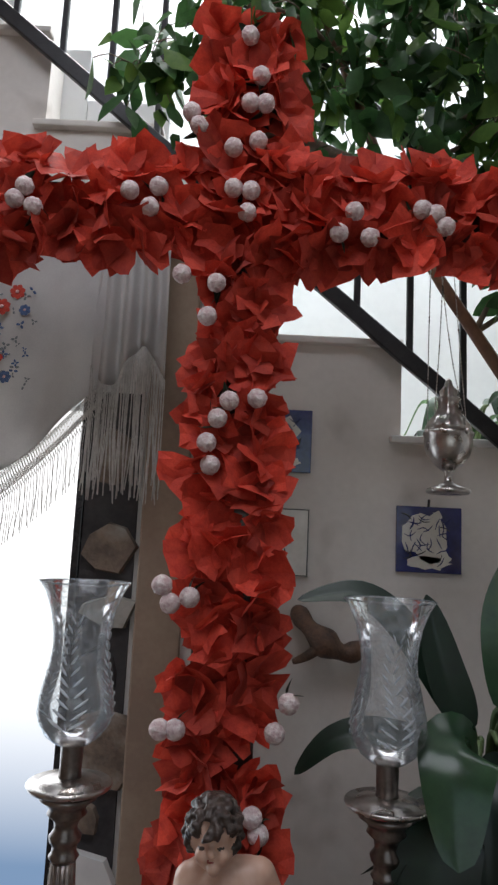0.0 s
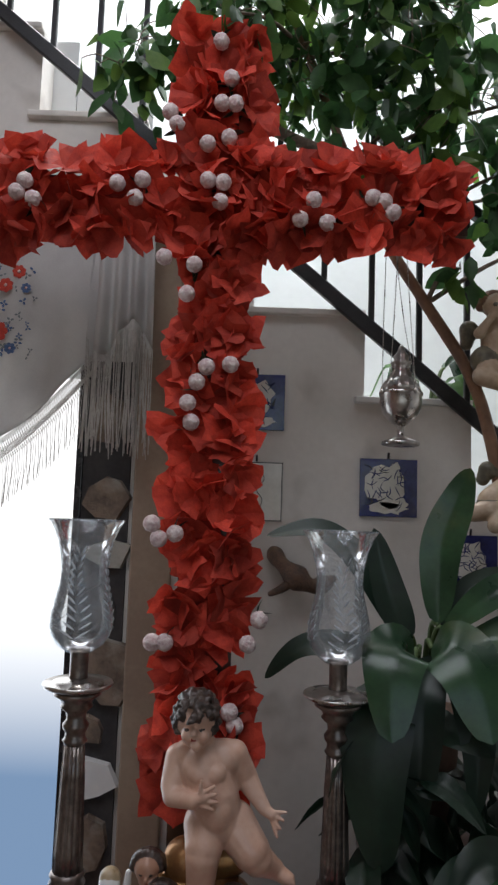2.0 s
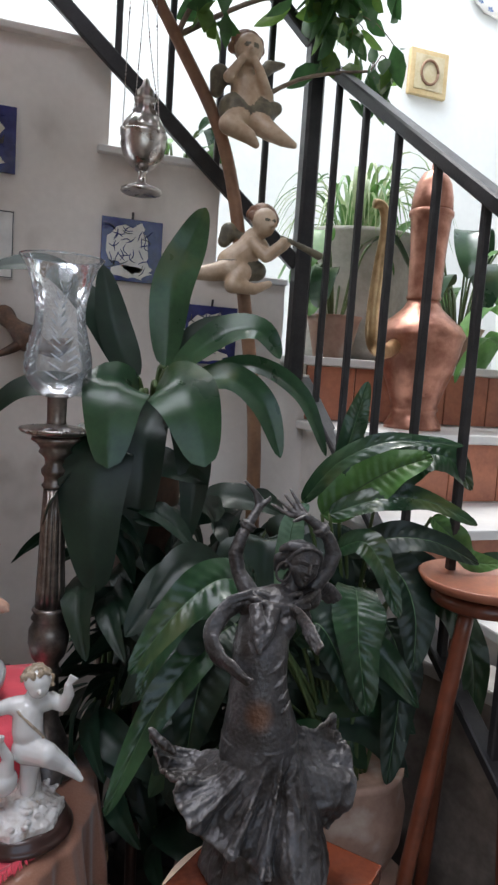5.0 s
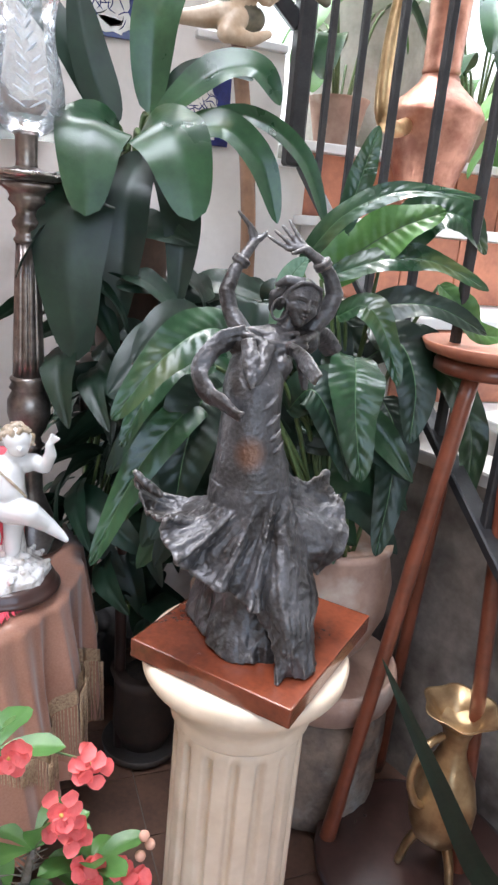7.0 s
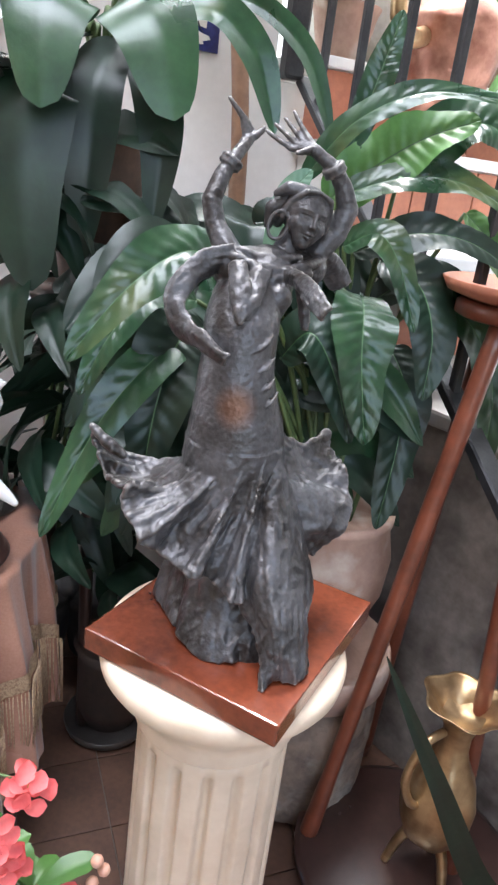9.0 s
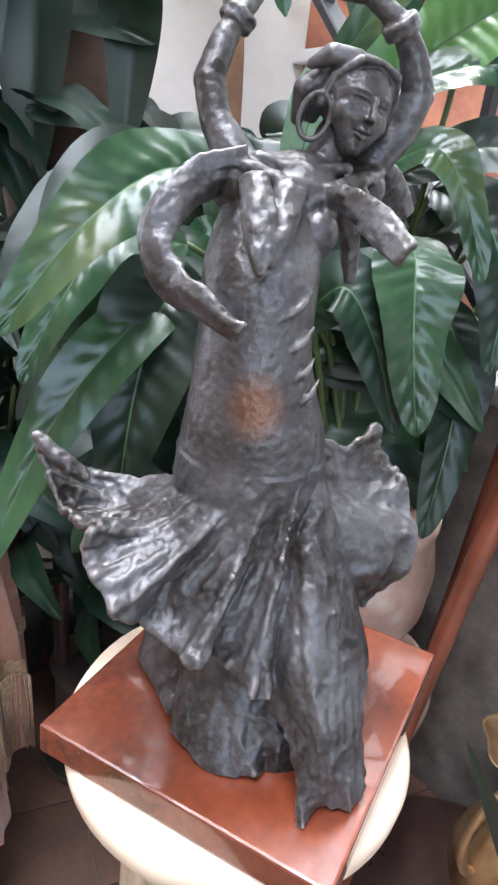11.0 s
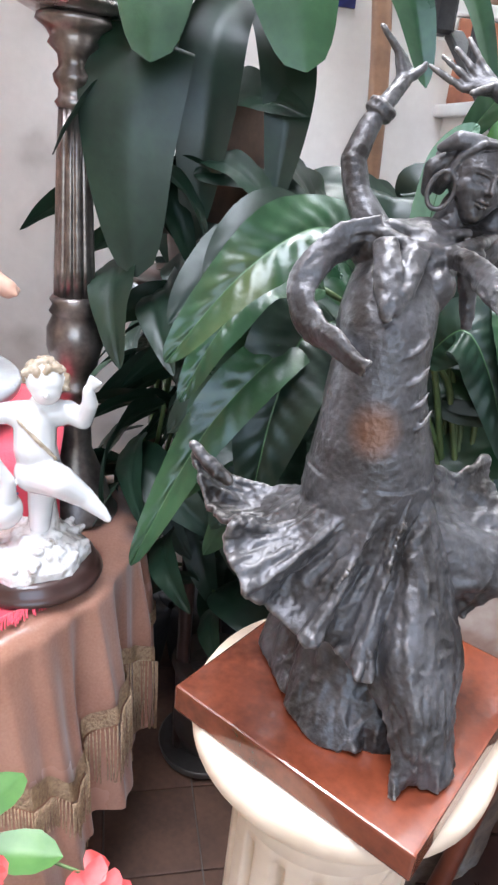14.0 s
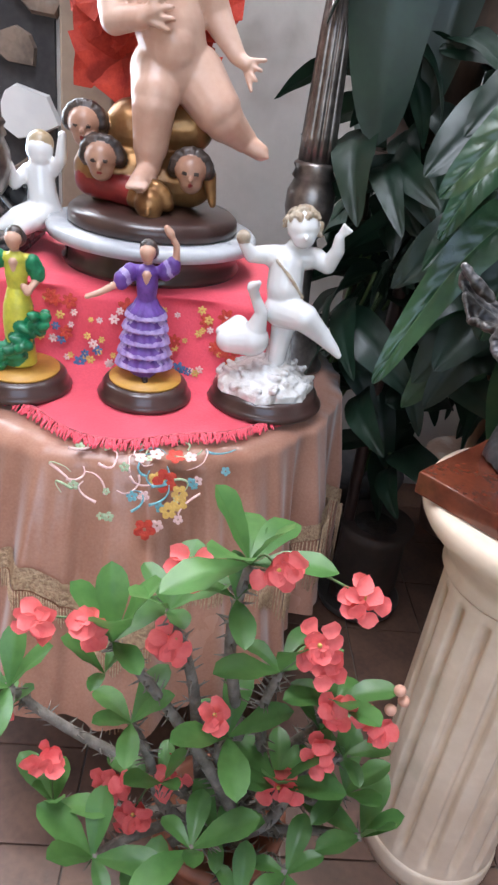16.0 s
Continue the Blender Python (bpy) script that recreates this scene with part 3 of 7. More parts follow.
bar((1.16, 2.04, hz(2.04)), (1.16, 0.3, hz(0.3)), 0.05, 0.035, "handrail", rail)
bar((1.16, 2.04, sz(2.04)), (1.16, 0.3, sz(0.3)), 0.045, 0.025, "stringer", rail)
for k in range(8):
    y = 1.92 - 0.205 * k
    bar((1.16, y, sz(y)), (1.16, y, hz(y)), 0.02, 0.02, "baluster", rail)


# ---- the pedestal and its plate ----
def pedestal():
    t = thing("pedestal_column", (0.625, 0.815, 0), "cream painted fluted column pedestal on the floor", "pedestal")
    flute = lambda a, i: 1 - 0.11 * min(1, 2.2 * max(0, math.cos(16 * a)) ** 3) if 2 < i < 11 else 1
    prof = [(0.122, 0.04), (0.122, 0.05), (0.121, 0.07)] + [(0.121 - 0.0005 * k, 0.09 + 0.073 * k) for k in range(8)] + [(0.118, 0.612)]
    part("shaft", lathe(prof + [(0.117, 0.64)], 240, wave=flute), CREAM, t)
    part("base", lathe([(0.126, 0), (0.127, 0.02), (0.126, 0.04), (0.124, 0.05)], 48), CREAM, t)
    part("capital", lathe([(0.119, 0.63), (0.127, 0.64), (0.122, 0.652), (0.130, 0.672), (0.150, 0.70), (0.172, 0.722), (0.180, 0.735), (0.182, 0.752), (0.176, 0.764), (0.05, 0.766)], 64), CREAM, t)


pedestal()
plate = tagged(part("wooden_plinth", box(-0.149, 0.149, -0.162, 0.162, 0, 0.034, 0.003), MAHOGANY, None, smooth=False), "polished mahogany plinth board lying askew on the column", "plinth")
plate.matrix_world = pose(0.641, 0.815, 0.766, 0, 0, -49.5)


# ---- the bronze dancer ----
def loft(rows, steps, folds=None, per=12):
    """A sheet through several guide curves: rows of points, smooth along and across; folds(u, v) lifts it along its normal."""
    lines = [smoothed(r, per) for r in rows]
    n = len(lines[0])
    cols = [smoothed([ln[i] for ln in lines], steps) for i in range(n)]
    m = len(cols[0])
    bm = bmesh.new()
    g = []
    for i in range(n):
        row = []
        for j in range(m):
            p = cols[i][j]
            if folds:
                du = cols[min(i + 1, n - 1)][j] - cols[max(i - 1, 0)][j]
                dv = cols[i][min(j + 1, m - 1)] - cols[i][max(j - 1, 0)]
                nrm = du.cross(dv)
                nrm = nrm.normalized() if nrm.length > 1e-9 else Vector((0, -1, 0))
                p = p + nrm * folds(i / (n - 1), j / (m - 1))
            row.append(bm.verts.new(p))
        g.append(row)
    for i in range(n - 1):
        for j in range(m - 1):
            bm.faces.new((g[i][j], g[i + 1][j], g[i + 1][j + 1], g[i][j + 1]))
    return bm


def ridged(x, y, s):
    """Drawn-out chisel ridges, sharp on top."""
    return 1 - 2 * abs(noise.noise(Vector((x, y, s))))


def bronze_dancer():
    c = Vector((0.64, 0.81, 0.80))
    across, depth = Vector((0.907, -0.4216, 0)), Vector((0.4216, 0.907, 0))
    F = []

    def chain(pts, rs):
        pts = [Vector(p) - c for p in pts]
        for a, b, ra, rb in zip(pts, pts[1:], rs, rs[1:]):
            F.append((a[:], b[:], ra, rb, 0))
    whole = bmesh.new()

    def join(bm):
        tmp = bpy.data.meshes.new("tmp")
        for v in bm.verts:
            v.co -= c
        bm.to_mesh(tmp)
        bm.free()
        whole.from_mesh(tmp)
        bpy.data.meshes.remove(tmp)
    # raised arms with bracelets, one hand bent back, the other laid flat
    chain([(0.600, 0.895, 1.292), (0.582, 0.922, 1.330), (0.577, 0.933, 1.360), (0.592, 0.945, 1.392), (0.606, 0.952, 1.410), (0.632, 0.972, 1.440)], [0.0185, 0.0135, 0.0125, 0.0110, 0.0088, 0.0080])
    chain([(0.706, 0.895, 1.298), (0.741, 0.893, 1.338), (0.751, 0.890, 1.368), (0.740, 0.890, 1.395), (0.722, 0.888, 1.416), (0.698, 0.902, 1.434)], [0.0180, 0.0150, 0.0140, 0.0118, 0.0090, 0.0080])
    for k in range(4):
        s = 0.0045 * (k - 1.5)
        chain([(0.630, 0.972, 1.440), (0.630 - s, 0.978, 1.458 + s), (0.614 - 1.6 * s, 0.980, 1.476 + 1.3 * s)], [0.0062, 0.0042, 0.0026])
        chain([(0.700, 0.902, 1.433), (0.681 + 1.2 * s, 0.920, 1.443 + 1.5 * s), (0.660 + 2.6 * s, 0.938, 1.464 + 2.0 * s)], [0.0060, 0.0038, 0.0024])
    chain([(0.640, 0.972, 1.444), (0.650, 0.972, 1.452), (0.652, 0.972, 1.456)], [0.0055, 0.004, 0.003])
    chain([(0.690, 0.900, 1.434), (0.672, 0.898, 1.428)], [0.0045, 0.003])
    for (x, y, z), (ax, az) in (((0.604, 0.951, 1.408), (0.55, 0.83)), ((0.722, 0.888, 1.414), (-0.6, 0.8))):
        for lift in (-0.0035, 0.0035):
            q = Vector((x + ax * lift, y, z + az * lift))
            ring = [q + Vector((az * math.cos(a), 0, -ax * math.cos(a))) * 0.0125 + Vector((0, 1, 0)) * math.sin(a) * 0.0125 for a in (k * math.pi / 5 for k in range(11))]
            chain(ring, [0.0034] * 11)
    chain([(0.676, 0.893, 1.328), (0.664, 0.890, 1.290)], [0.0150, 0.0190])
    # shoulders and bust
    chain([(0.596, 0.888, 1.284), (0.650, 0.890, 1.288), (0.708, 0.890, 1.290)], [0.025, 0.027, 0.023])
    chain([(0.645, 0.886, 1.276), (0.628, 0.868, 1.245)], [0.040, 0.040])
    chain([(0.607, 0.838, 1.258), (0.604, 0.842, 1.250)], [0.019, 0.019])
    chain([(0.648, 0.845, 1.256), (0.644, 0.848, 1.244)], [0.019, 0.018])
    # the fitted dress: oval sections down to the knees, with a few cut strokes
    spine = [(0.632, 0.884, 1.285, 0.034), (0.619, 0.870, 1.262, 0.043), (0.607, 0.850, 1.224, 0.0475), (0.604, 0.842, 1.188, 0.047), (0.603, 0.839, 1.159, 0.049), (0.607, 0.837, 1.123, 0.055), (0.610, 0.836, 1.096, 0.061), (0.612, 0.838, 1.055, 0.066), (0.614, 0.838, 1.018, 0.066), (0.623, 0.826, 0.970, 0.056), (0.632, 0.812, 0.914, 0.050), (0.636, 0.80, 0.83, 0.06)]
    line = smoothed([p[:3] for p in spine], 9)
    wide = smoothed([(p[3], 0, 0) for p in spine], 9)
    body_bm = bmesh.new()
    rings = []
    for i, (p, w) in enumerate(zip(line, wide)):
        ring = []
        for k in range(72):
            a = 2 * math.pi * k / 72
            low_ = max(0.0, min(1.0, (1.12 - p.z) / 0.1))
            r = w.x * (1 + 0.018 * low_ * ridged(3.2 * math.cos(a), 3.2 * math.sin(a), 4 * p.z))
            ring.append(body_bm.verts.new(p + across * (r * math.cos(a)) + depth * (0.98 * r * math.sin(a))))
        rings.append(ring)
    for a, b in zip(rings, rings[1:]):
        for k in range(72):
            body_bm.faces.new((a[k], a[(k + 1) % 72], b[(k + 1) % 72], b[k]))
    body_bm.faces.new(rings[0])
    body_bm.faces.new(rings[-1][::-1])
    join(body_bm)
    for k, z in enumerate((1.205, 1.178, 1.155, 1.135)):
        chain([(0.603 + 0.006 * k, 0.797 - 0.003 * k, z - 0.010), (0.620 + 0.005 * k, 0.798 - 0.003 * k, z), (0.634 + 0.004 * k, 0.806 - 0.003 * k, z + 0.012)], [0.0008, 0.0030, 0.0010])

    def ribbon(pts, widths, twist=0.0, seed=0):
        """A flat strip of cloth with a rolled edge, facing the front."""
        pts = smoothed(pts, 8)
        n = len(pts)
        bm = bmesh.new()
        g = []
        for i, p in enumerate(pts):
            u = i / (n - 1)
            d = (pts[min(i + 1, n - 1)] - pts[max(i - 1, 0)]).normalized()
            side = d.cross(depth)
            side = side.normalized() if side.length > 0.05 else across.copy()
            side = Matrix.Rotation(twist * (u - 0.3), 3, d) @ side
            up = side.cross(d)
            w = np.interp(u, [k / (len(widths) - 1) for k in range(len(widths))], widths)
            g.append([bm.verts.new(p + side * (w * s) + up * (0.0045 * abs(s) ** 2 + 0.0028 * ridged(3 * s, 5 * u, seed))) for s in (-1, -0.75, -0.5, -0.25, 0, 0.25, 0.5, 0.75, 1)])
        for a, b in zip(g, g[1:]):
            for k in range(8):
                bm.faces.new((a[k], a[k + 1], b[k + 1], b[k]))
        join(shell(bm, 0.0055))
    # knotted shoulder scarf, with a loop blown to one side and loose tails
    chain([(0.592, 0.872, 1.300), (0.620, 0.853, 1.290), (0.655, 0.850, 1.287), (0.690, 0.857, 1.297), (0.722, 0.885, 1.303)], [0.007, 0.007, 0.0065, 0.007, 0.007])
    chain([(0.598, 0.868, 1.292), (0.640, 0.845, 1.278), (0.690, 0.850, 1.287)], [0.006, 0.006, 0.005])
    chain([(0.605, 0.878, 1.306), (0.640, 0.862, 1.300), (0.680, 0.866, 1.305)], [0.006, 0.005, 0.005])
    ribbon([(0.596, 0.872, 1.300), (0.562, 0.872, 1.290), (0.530, 0.862, 1.268), (0.517, 0.855, 1.240), (0.526, 0.835, 1.214), (0.545, 0.806, 1.203), (0.566, 0.784, 1.188)], [0.013, 0.015, 0.013, 0.0125, 0.013, 0.011, 0.007], 0.7, 1)
    ribbon([(0.590, 0.852, 1.300), (0.586, 0.824, 1.275), (0.583, 0.808, 1.250), (0.584, 0.800, 1.230)], [0.012, 0.014, 0.011, 0.004], 0.2, 2)
    ribbon([(0.622, 0.846, 1.290), (0.606, 0.822, 1.265), (0.590, 0.806, 1.238)], [0.010, 0.011, 0.003], -0.3, 3)
    ribbon([(0.650, 0.848, 1.288), (0.654, 0.806, 1.284), (0.652, 0.765, 1.276), (0.654, 0.728, 1.262)], [0.010, 0.012, 0.014, 0.011], 0.4, 4)
    ribbon([(0.715, 0.888, 1.306), (0.750, 0.915, 1.290), (0.785, 0.935, 1.262)], [0.012, 0.017, 0.015], 0.3, 5)
    ribbon([(0.690, 0.880, 1.280), (0.705, 0.885, 1.245), (0.712, 0.885, 1.205)], [0.010, 0.010, 0.006], 0.2, 6)
    # the whirling overskirt: gathered at one hip, swung out to a ruffled hem
    TOP = [(0.548, 0.882, 1.025), (0.547, 0.850, 1.035), (0.556, 0.823, 1.043), (0.570, 0.804, 1.049), (0.590, 0.790, 1.061), (0.605, 0.783, 1.072), (0.618, 0.781, 1.085), (0.630, 0.782, 1.095), (0.641, 0.785, 1.102), (0.650, 0.792, 1.105), (0.658, 0.800, 1.104)]
    HEM = [(0.434, 0.892, 1.061), (0.452, 0.862, 1.015), (0.475, 0.805, 1.030), (0.459, 0.790, 1.000), (0.477, 0.752, 0.968), (0.506, 0.770, 0.938), (0.530, 0.722, 0.933), (0.562, 0.748, 0.910), (0.584, 0.707, 0.899), (0.624, 0.722, 0.900), (0.655, 0.738, 0.940)]
    MID = [tuple(Vector(a).lerp(Vector(b), 0.5) + Vector((0.0, 0.006, -0.020 if k < 3 else -0.012))) for k, (a, b) in enumerate(zip(TOP, HEM))]

    def swing(u, v):
        f = 0.0070 * v * ridged(17 * u + 0.8 * v, 1.2 * v, 3) + 0.0055 * min(1, 2 * v) * ridged(41 * u + 1.5 * v, 2.5 * v, 7)
        return f + 0.0045 * v ** 4 * math.sin(95 * u + 3 * noise.noise(Vector((9 * u, 0, 1)))) + 0.0012 * ridged(90 * u, 14 * v, 5)
    join(shell(loft([TOP, MID, HEM], 18, swing), 0.006))
    chain([(0.468, 0.872, 1.034), (0.452, 0.881, 1.046), (0.432, 0.894, 1.066)], [0.006, 0.007, 0.004])
    # the wing of cloth thrown out behind, its lower lip turned over
    WTOP = [(0.655, 0.845, 1.090), (0.662, 0.838, 1.064), (0.662, 0.825, 1.037), (0.660, 0.812, 1.007), (0.655, 0.802, 0.970)]
    WEND = [(0.782, 0.908, 1.050), (0.784, 0.881, 1.016), (0.796, 0.846, 0.999), (0.776, 0.797, 0.954), (0.731, 0.796, 0.905)]
    WMID = [tuple(Vector(a).lerp(Vector(b), 0.55) + Vector((0, 0.015 if k in (1, 2) else -0.006, (-0.022, -0.004, -0.020, 0.008, -0.006)[k]))) for k, (a, b) in enumerate(zip(WTOP, WEND))]
    join(shell(loft([WTOP, WMID, WEND], 14, lambda u, v: 0.007 * v * ridged(6 * u, 1.4 * v, 2) + 0.003 * ridged(16 * u + v, 3 * v, 4)), 0.006))
    chain([(0.668, 0.800, 1.002), (0.715, 0.796, 0.982), (0.776, 0.797, 0.955)], [0.008, 0.008, 0.006])
    # the front panel, falling from the hip to the toe
    PTOP = [(0.622, 0.768, 0.935), (0.632, 0.772, 1.003), (0.650, 0.782, 1.050), (0.662, 0.800, 1.070), (0.672, 0.826, 1.060)]
    PMID = [(0.600, 0.738, 0.885), (0.616, 0.706, 0.925), (0.662, 0.715, 0.945), (0.718, 0.748, 0.900), (0.722, 0.800, 0.905)]
    PLOW = [(0.612, 0.690, 0.850), (0.628, 0.668, 0.868), (0.660, 0.672, 0.870), (0.700, 0.716, 0.862), (0.708, 0.790, 0.86)]
    PEND = [(0.617, 0.648, 0.806), (0.640, 0.662, 0.805), (0.664, 0.652, 0.805), (0.693, 0.682, 0.806), (0.715, 0.760, 0.806)]
    join(shell(loft([PTOP, PMID, PLOW, PEND], 10, lambda u, v: 0.006 * math.sin(math.pi * min(1, v * 1.3)) * ridged(7 * u + 0.7 * v, 1.5 * v, 8) + 0.004 * v * ridged(14 * u, 5 * v, 2) + 0.0015 * ridged(34 * u, 9 * v, 1)), 0.007))
    # the underskirt spread on the plinth
    UTOP = [(0.580, 0.880, 0.950), (0.572, 0.835, 0.945), (0.578, 0.795, 0.940), (0.600, 0.768, 0.935), (0.628, 0.758, 0.930)]
    ULOW = [(0.530, 0.885, 0.806), (0.541, 0.800, 0.807), (0.551, 0.738, 0.806), (0.588, 0.712, 0.805), (0.618, 0.722, 0.806)]
    UMID = [tuple(Vector(a).lerp(Vector(b), 0.6) + Vector((0.008, 0.012, -0.004))) for a, b in zip(UTOP, ULOW)]
    join(shell(loft([UTOP, UMID, ULOW], 14, lambda u, v: 0.007 * v * ridged(7 * u, v, 6) + 0.003 * v * ridged(17 * u, 2 * v, 9)), 0.008))
    join(lathe([(0.001, 0.80), (0.085, 0.80), (0.080, 0.825), (0.055, 0.87), (0.001, 0.90)], 32, None, lambda a, i: 1 + 0.08 * math.sin(3 * a), (0.632, 0.80)))
    body = sculpt("dancer_statue", F, 0.0019, [BRONZE], c, "dark patinated bronze dancer statue with whirling skirt", "statue", whole, 1)
    # tool marks: short drawn strokes and pitting over the cast surface
    me = body.data
    n = len(me.vertices)
    co, no = np.empty(n * 3), np.empty(n * 3)
    me.vertices.foreach_get("co", co)
    me.vertex_normals.foreach_get("vector", no)
    rough = np.array([(0.0005 if z > 0.46 else 0.0005 if z > 0.27 else 0.0022) * ridged(44 * (x + 0.5 * y), 44 * (y - 0.5 * x) + 15 * z, 26 * z) + 0.0006 * noise.noise(Vector((x, y, z)) * 190) for x, y, z in co.reshape(-1, 3)])
    me.vertices.foreach_set("co", (co.reshape(-1, 3) + no.reshape(-1, 3) * rough[:, None]).ravel())
    me.update()
    # the head is worked finer: turned aside and tilted, with parted hair and a hoop earring
    n = Vector((0.02, -0.985, -0.12)).normalized()
    up = Vector((0.24, -0.12, 0.96))
    up = (up - n * up.dot(n)).normalized()
    rt = up.cross(n)
    hc = Vector((0.690, 0.886, 1.353)) - c
    H = []

    def hd(pts, rs):
        w = [hc + rt * x + n * y + up * z for x, y, z in pts]
        for a, b, ra, rb in zip(w, w[1:], rs, rs[1:]):
            H.append((a[:], b[:], ra, rb, 0))
    hd([(0, -0.006, 0.008), (0, -0.002, 0.003)], [0.031, 0.030])
    hd([(0, 0.005, -0.006), (0, 0.0130, -0.026)], [0.0245, 0.0135])
    for s in (-1, 1):
        hd([(0.0125 * s, 0.0110, -0.008), (0.007 * s, 0.0150, -0.022)], [0.0140, 0.0100])
    hd([(0, 0.0215, -0.0305), (0, 0.0205, -0.0315)], [0.0070, 0.0068])
    hd([(0, 0.0270, 0.008), (0, 0.0325, -0.0055)], [0.0022, 0.0030])
    hd([(-0.0030, 0.0298, -0.0068), (0.0030, 0.0298, -0.0068)], [0.0022, 0.0022])
    hd([(-0.0065, 0.0262, -0.0162), (-0.002, 0.0288, -0.0150), (0, 0.0282, -0.0156), (0.002, 0.0288, -0.0150), (0.0065, 0.0262, -0.0162)], [0.0009, 0.0019, 0.0018, 0.0019, 0.0009])
    hd([(-0.0050, 0.0258, -0.0192), (0, 0.0278, -0.0202), (0.0050, 0.0258, -0.0192)], [0.0011, 0.0023, 0.0011])
    # hair: two waved sheets from a parting, swept over the ears to a knot at the nape
    for s in (-1, 1):
        for k in range(12):
            u = k / 11
            y0 = 0.017 - 0.044 * u
            hd([(0.0015 * s, y0 - 0.002, 0.0365 - 0.006 * abs(u - 0.35)), (0.018 * s, y0 - 0.002 - 0.006 * u, 0.0305 - 0.006 * u), (0.0300 * s, y0 - 0.013, 0.013 - 0.004 * u), (0.0325 * s, 0.002 - 0.022 * u, -0.008 - 0.004 * u), (0.024 * s, -0.020 - 0.008 * u, -0.020)], [0.0026, 0.0034, 0.0038, 0.0044, 0.006])
    hd([(-0.016, 0.004, 0.030), (-0.036, -0.002, 0.026), (-0.047, -0.008, 0.014)], [0.008, 0.0085, 0.0045])
    hd([(-0.030, -0.010, 0.010), (-0.042, -0.016, -0.004), (-0.036, -0.02, -0.026)], [0.009, 0.009, 0.006])
    hd([(-0.034 + 0.0105 * math.cos(a), 0.004 + 0.006 * math.cos(a), -0.020 + 0.0180 * math.sin(a)) for a in (k * math.pi / 9 for k in range(19))], [0.0025] * 19)
    head = sculpt("head", H, 0.0010, [BRONZE], c, "", "", None, 2)
    # sunk eyes, lids and the line of the mouth
    for v in head.data.vertices:
        q = v.co - hc
        x, y, z = q.dot(rt), q.dot(n), q.dot(up)
        if y > 0.012 and -0.03 < z < 0.02:
            push = 0.0
            for s in (-1, 1):
                ex, ez = x - 0.0105 * s, z - 0.0035
                push -= 0.0058 * math.exp(-(ex / 0.0062) ** 2 - (ez / 0.0040) ** 2)
                push += 0.0034 * math.exp(-(ex / 0.0046) ** 2 - ((ez + 0.0006) / 0.0022) ** 2)
                push += 0.0018 * math.exp(-(ex / 0.0058) ** 2 - ((ez - 0.0031 + 18 * ex * ex) / 0.0009) ** 2)
                push += 0.0010 * math.exp(-((ex - 0.001 * s) / 0.0075) ** 2 - ((ez - 0.0085 + 22 * ex * ex) / 0.0013) ** 2)
            push -= 0.0024 * math.exp(-(x / 0.0062) ** 2 - ((z + 0.0177) / 0.0008) ** 2)
            v.co += n * push
    both = bmesh.new()
    both.from_mesh(body.data)
    both.from_mesh(head.data)
    both.to_mesh(body.data)
    both.free()
    bpy.data.objects.remove(head)
    return body


bronze_dancer()

# ---- the round table ----
TC = Vector((-0.02, 1.38, 0))


def table():
    t = thing("round_table", TC, "round table under a brown satin cloth with lace and fringe", "table")
    part("tabletop", lathe([(0.40, 0.66), (0.41, 0.67), (0.41, 0.69), (0.40, 0.695)], 48), DARK_WOOD, t)
    for k in range(4):
        a = math.pi / 4 + k * math.pi / 2
        part("leg", tube([(0.28 * math.cos(a), 0.28 * math.sin(a), 0), (0.28 * math.cos(a), 0.28 * math.sin(a), 0.66)], (0.02, 0.028), 10), DARK_WOOD, t)
    cl = thing("tablecloth", TC, "brown satin tablecloth hanging in folds with gold lace border", "tablecloth")

    def cloth(u, v):
        a = 2 * math.pi * u
        if v < 0.3:
            r, z = 0.415 * v / 0.3, 0.7
        else:
            w = (v - 0.3) / 0.7
            z = 0.7 - 0.42 * w - (0.006 if w > 0 else 0)
            r = 0.425 + (0.7 - z) * (0.06 + 0.34 * max(0.0, -math.sin(a)) ** 3)
            f = 0.7 * math.sin(17 * a + 1.2 * math.sin(3 * a)) + 0.5 * math.sin(31 * a + 1 + math.sin(5 * a)) + 0.2 * math.sin(57 * a)
            f += 0.5 * (1 - 2 * abs(math.sin(11 * a + 0.8 * math.sin(4 * a)))) + 0.35 * (1 - 2 * abs(math.sin(23.5 * a + 2)))
            r += 0.021 * f * min(1, 0.15 + w * 2.0)
        return (r * math.cos(a), r * math.sin(a), z)
    part("cloth", sheet(cloth, 480, 40, None, True), SATIN, cl)

    def lace(u, v):
        a = 2 * math.pi * u
        scallop = 0.10 * abs(math.sin(4.5 * a + 0.5))
        z = 0.43 + scallop - 0.035 * v
        w = (0.7 - z) / 0.42
        p = Vector(cloth(u, 0.3 + 0.7 * w))
        return p + Vector((math.cos(a), math.sin(a), 0)) * 0.006
    part("lace_border", sheet(lace, 480, 6, None, True), LACE, cl, "old gold lace border")
    bm = bmesh.new()
    for k in range(420):
        u = 0.5 + 0.5 * k / 420
        a = 2 * math.pi * u
        p = Vector(lace(u, 1.0))
        n = Vector((math.cos(a), math.sin(a), 0)) * 0.004
        tube([p + n, p + n * 2 + Vector((random.uniform(-0.003, 0.003), 0, -0.09)), p + n * 2 + Vector((random.uniform(-0.006, 0.006), 0, -0.17))], 0.0016, 4, bm, 1)
    tagged(part("fringe", bm, LACE, cl, "long gold fringe"), kind="stuff")


table()


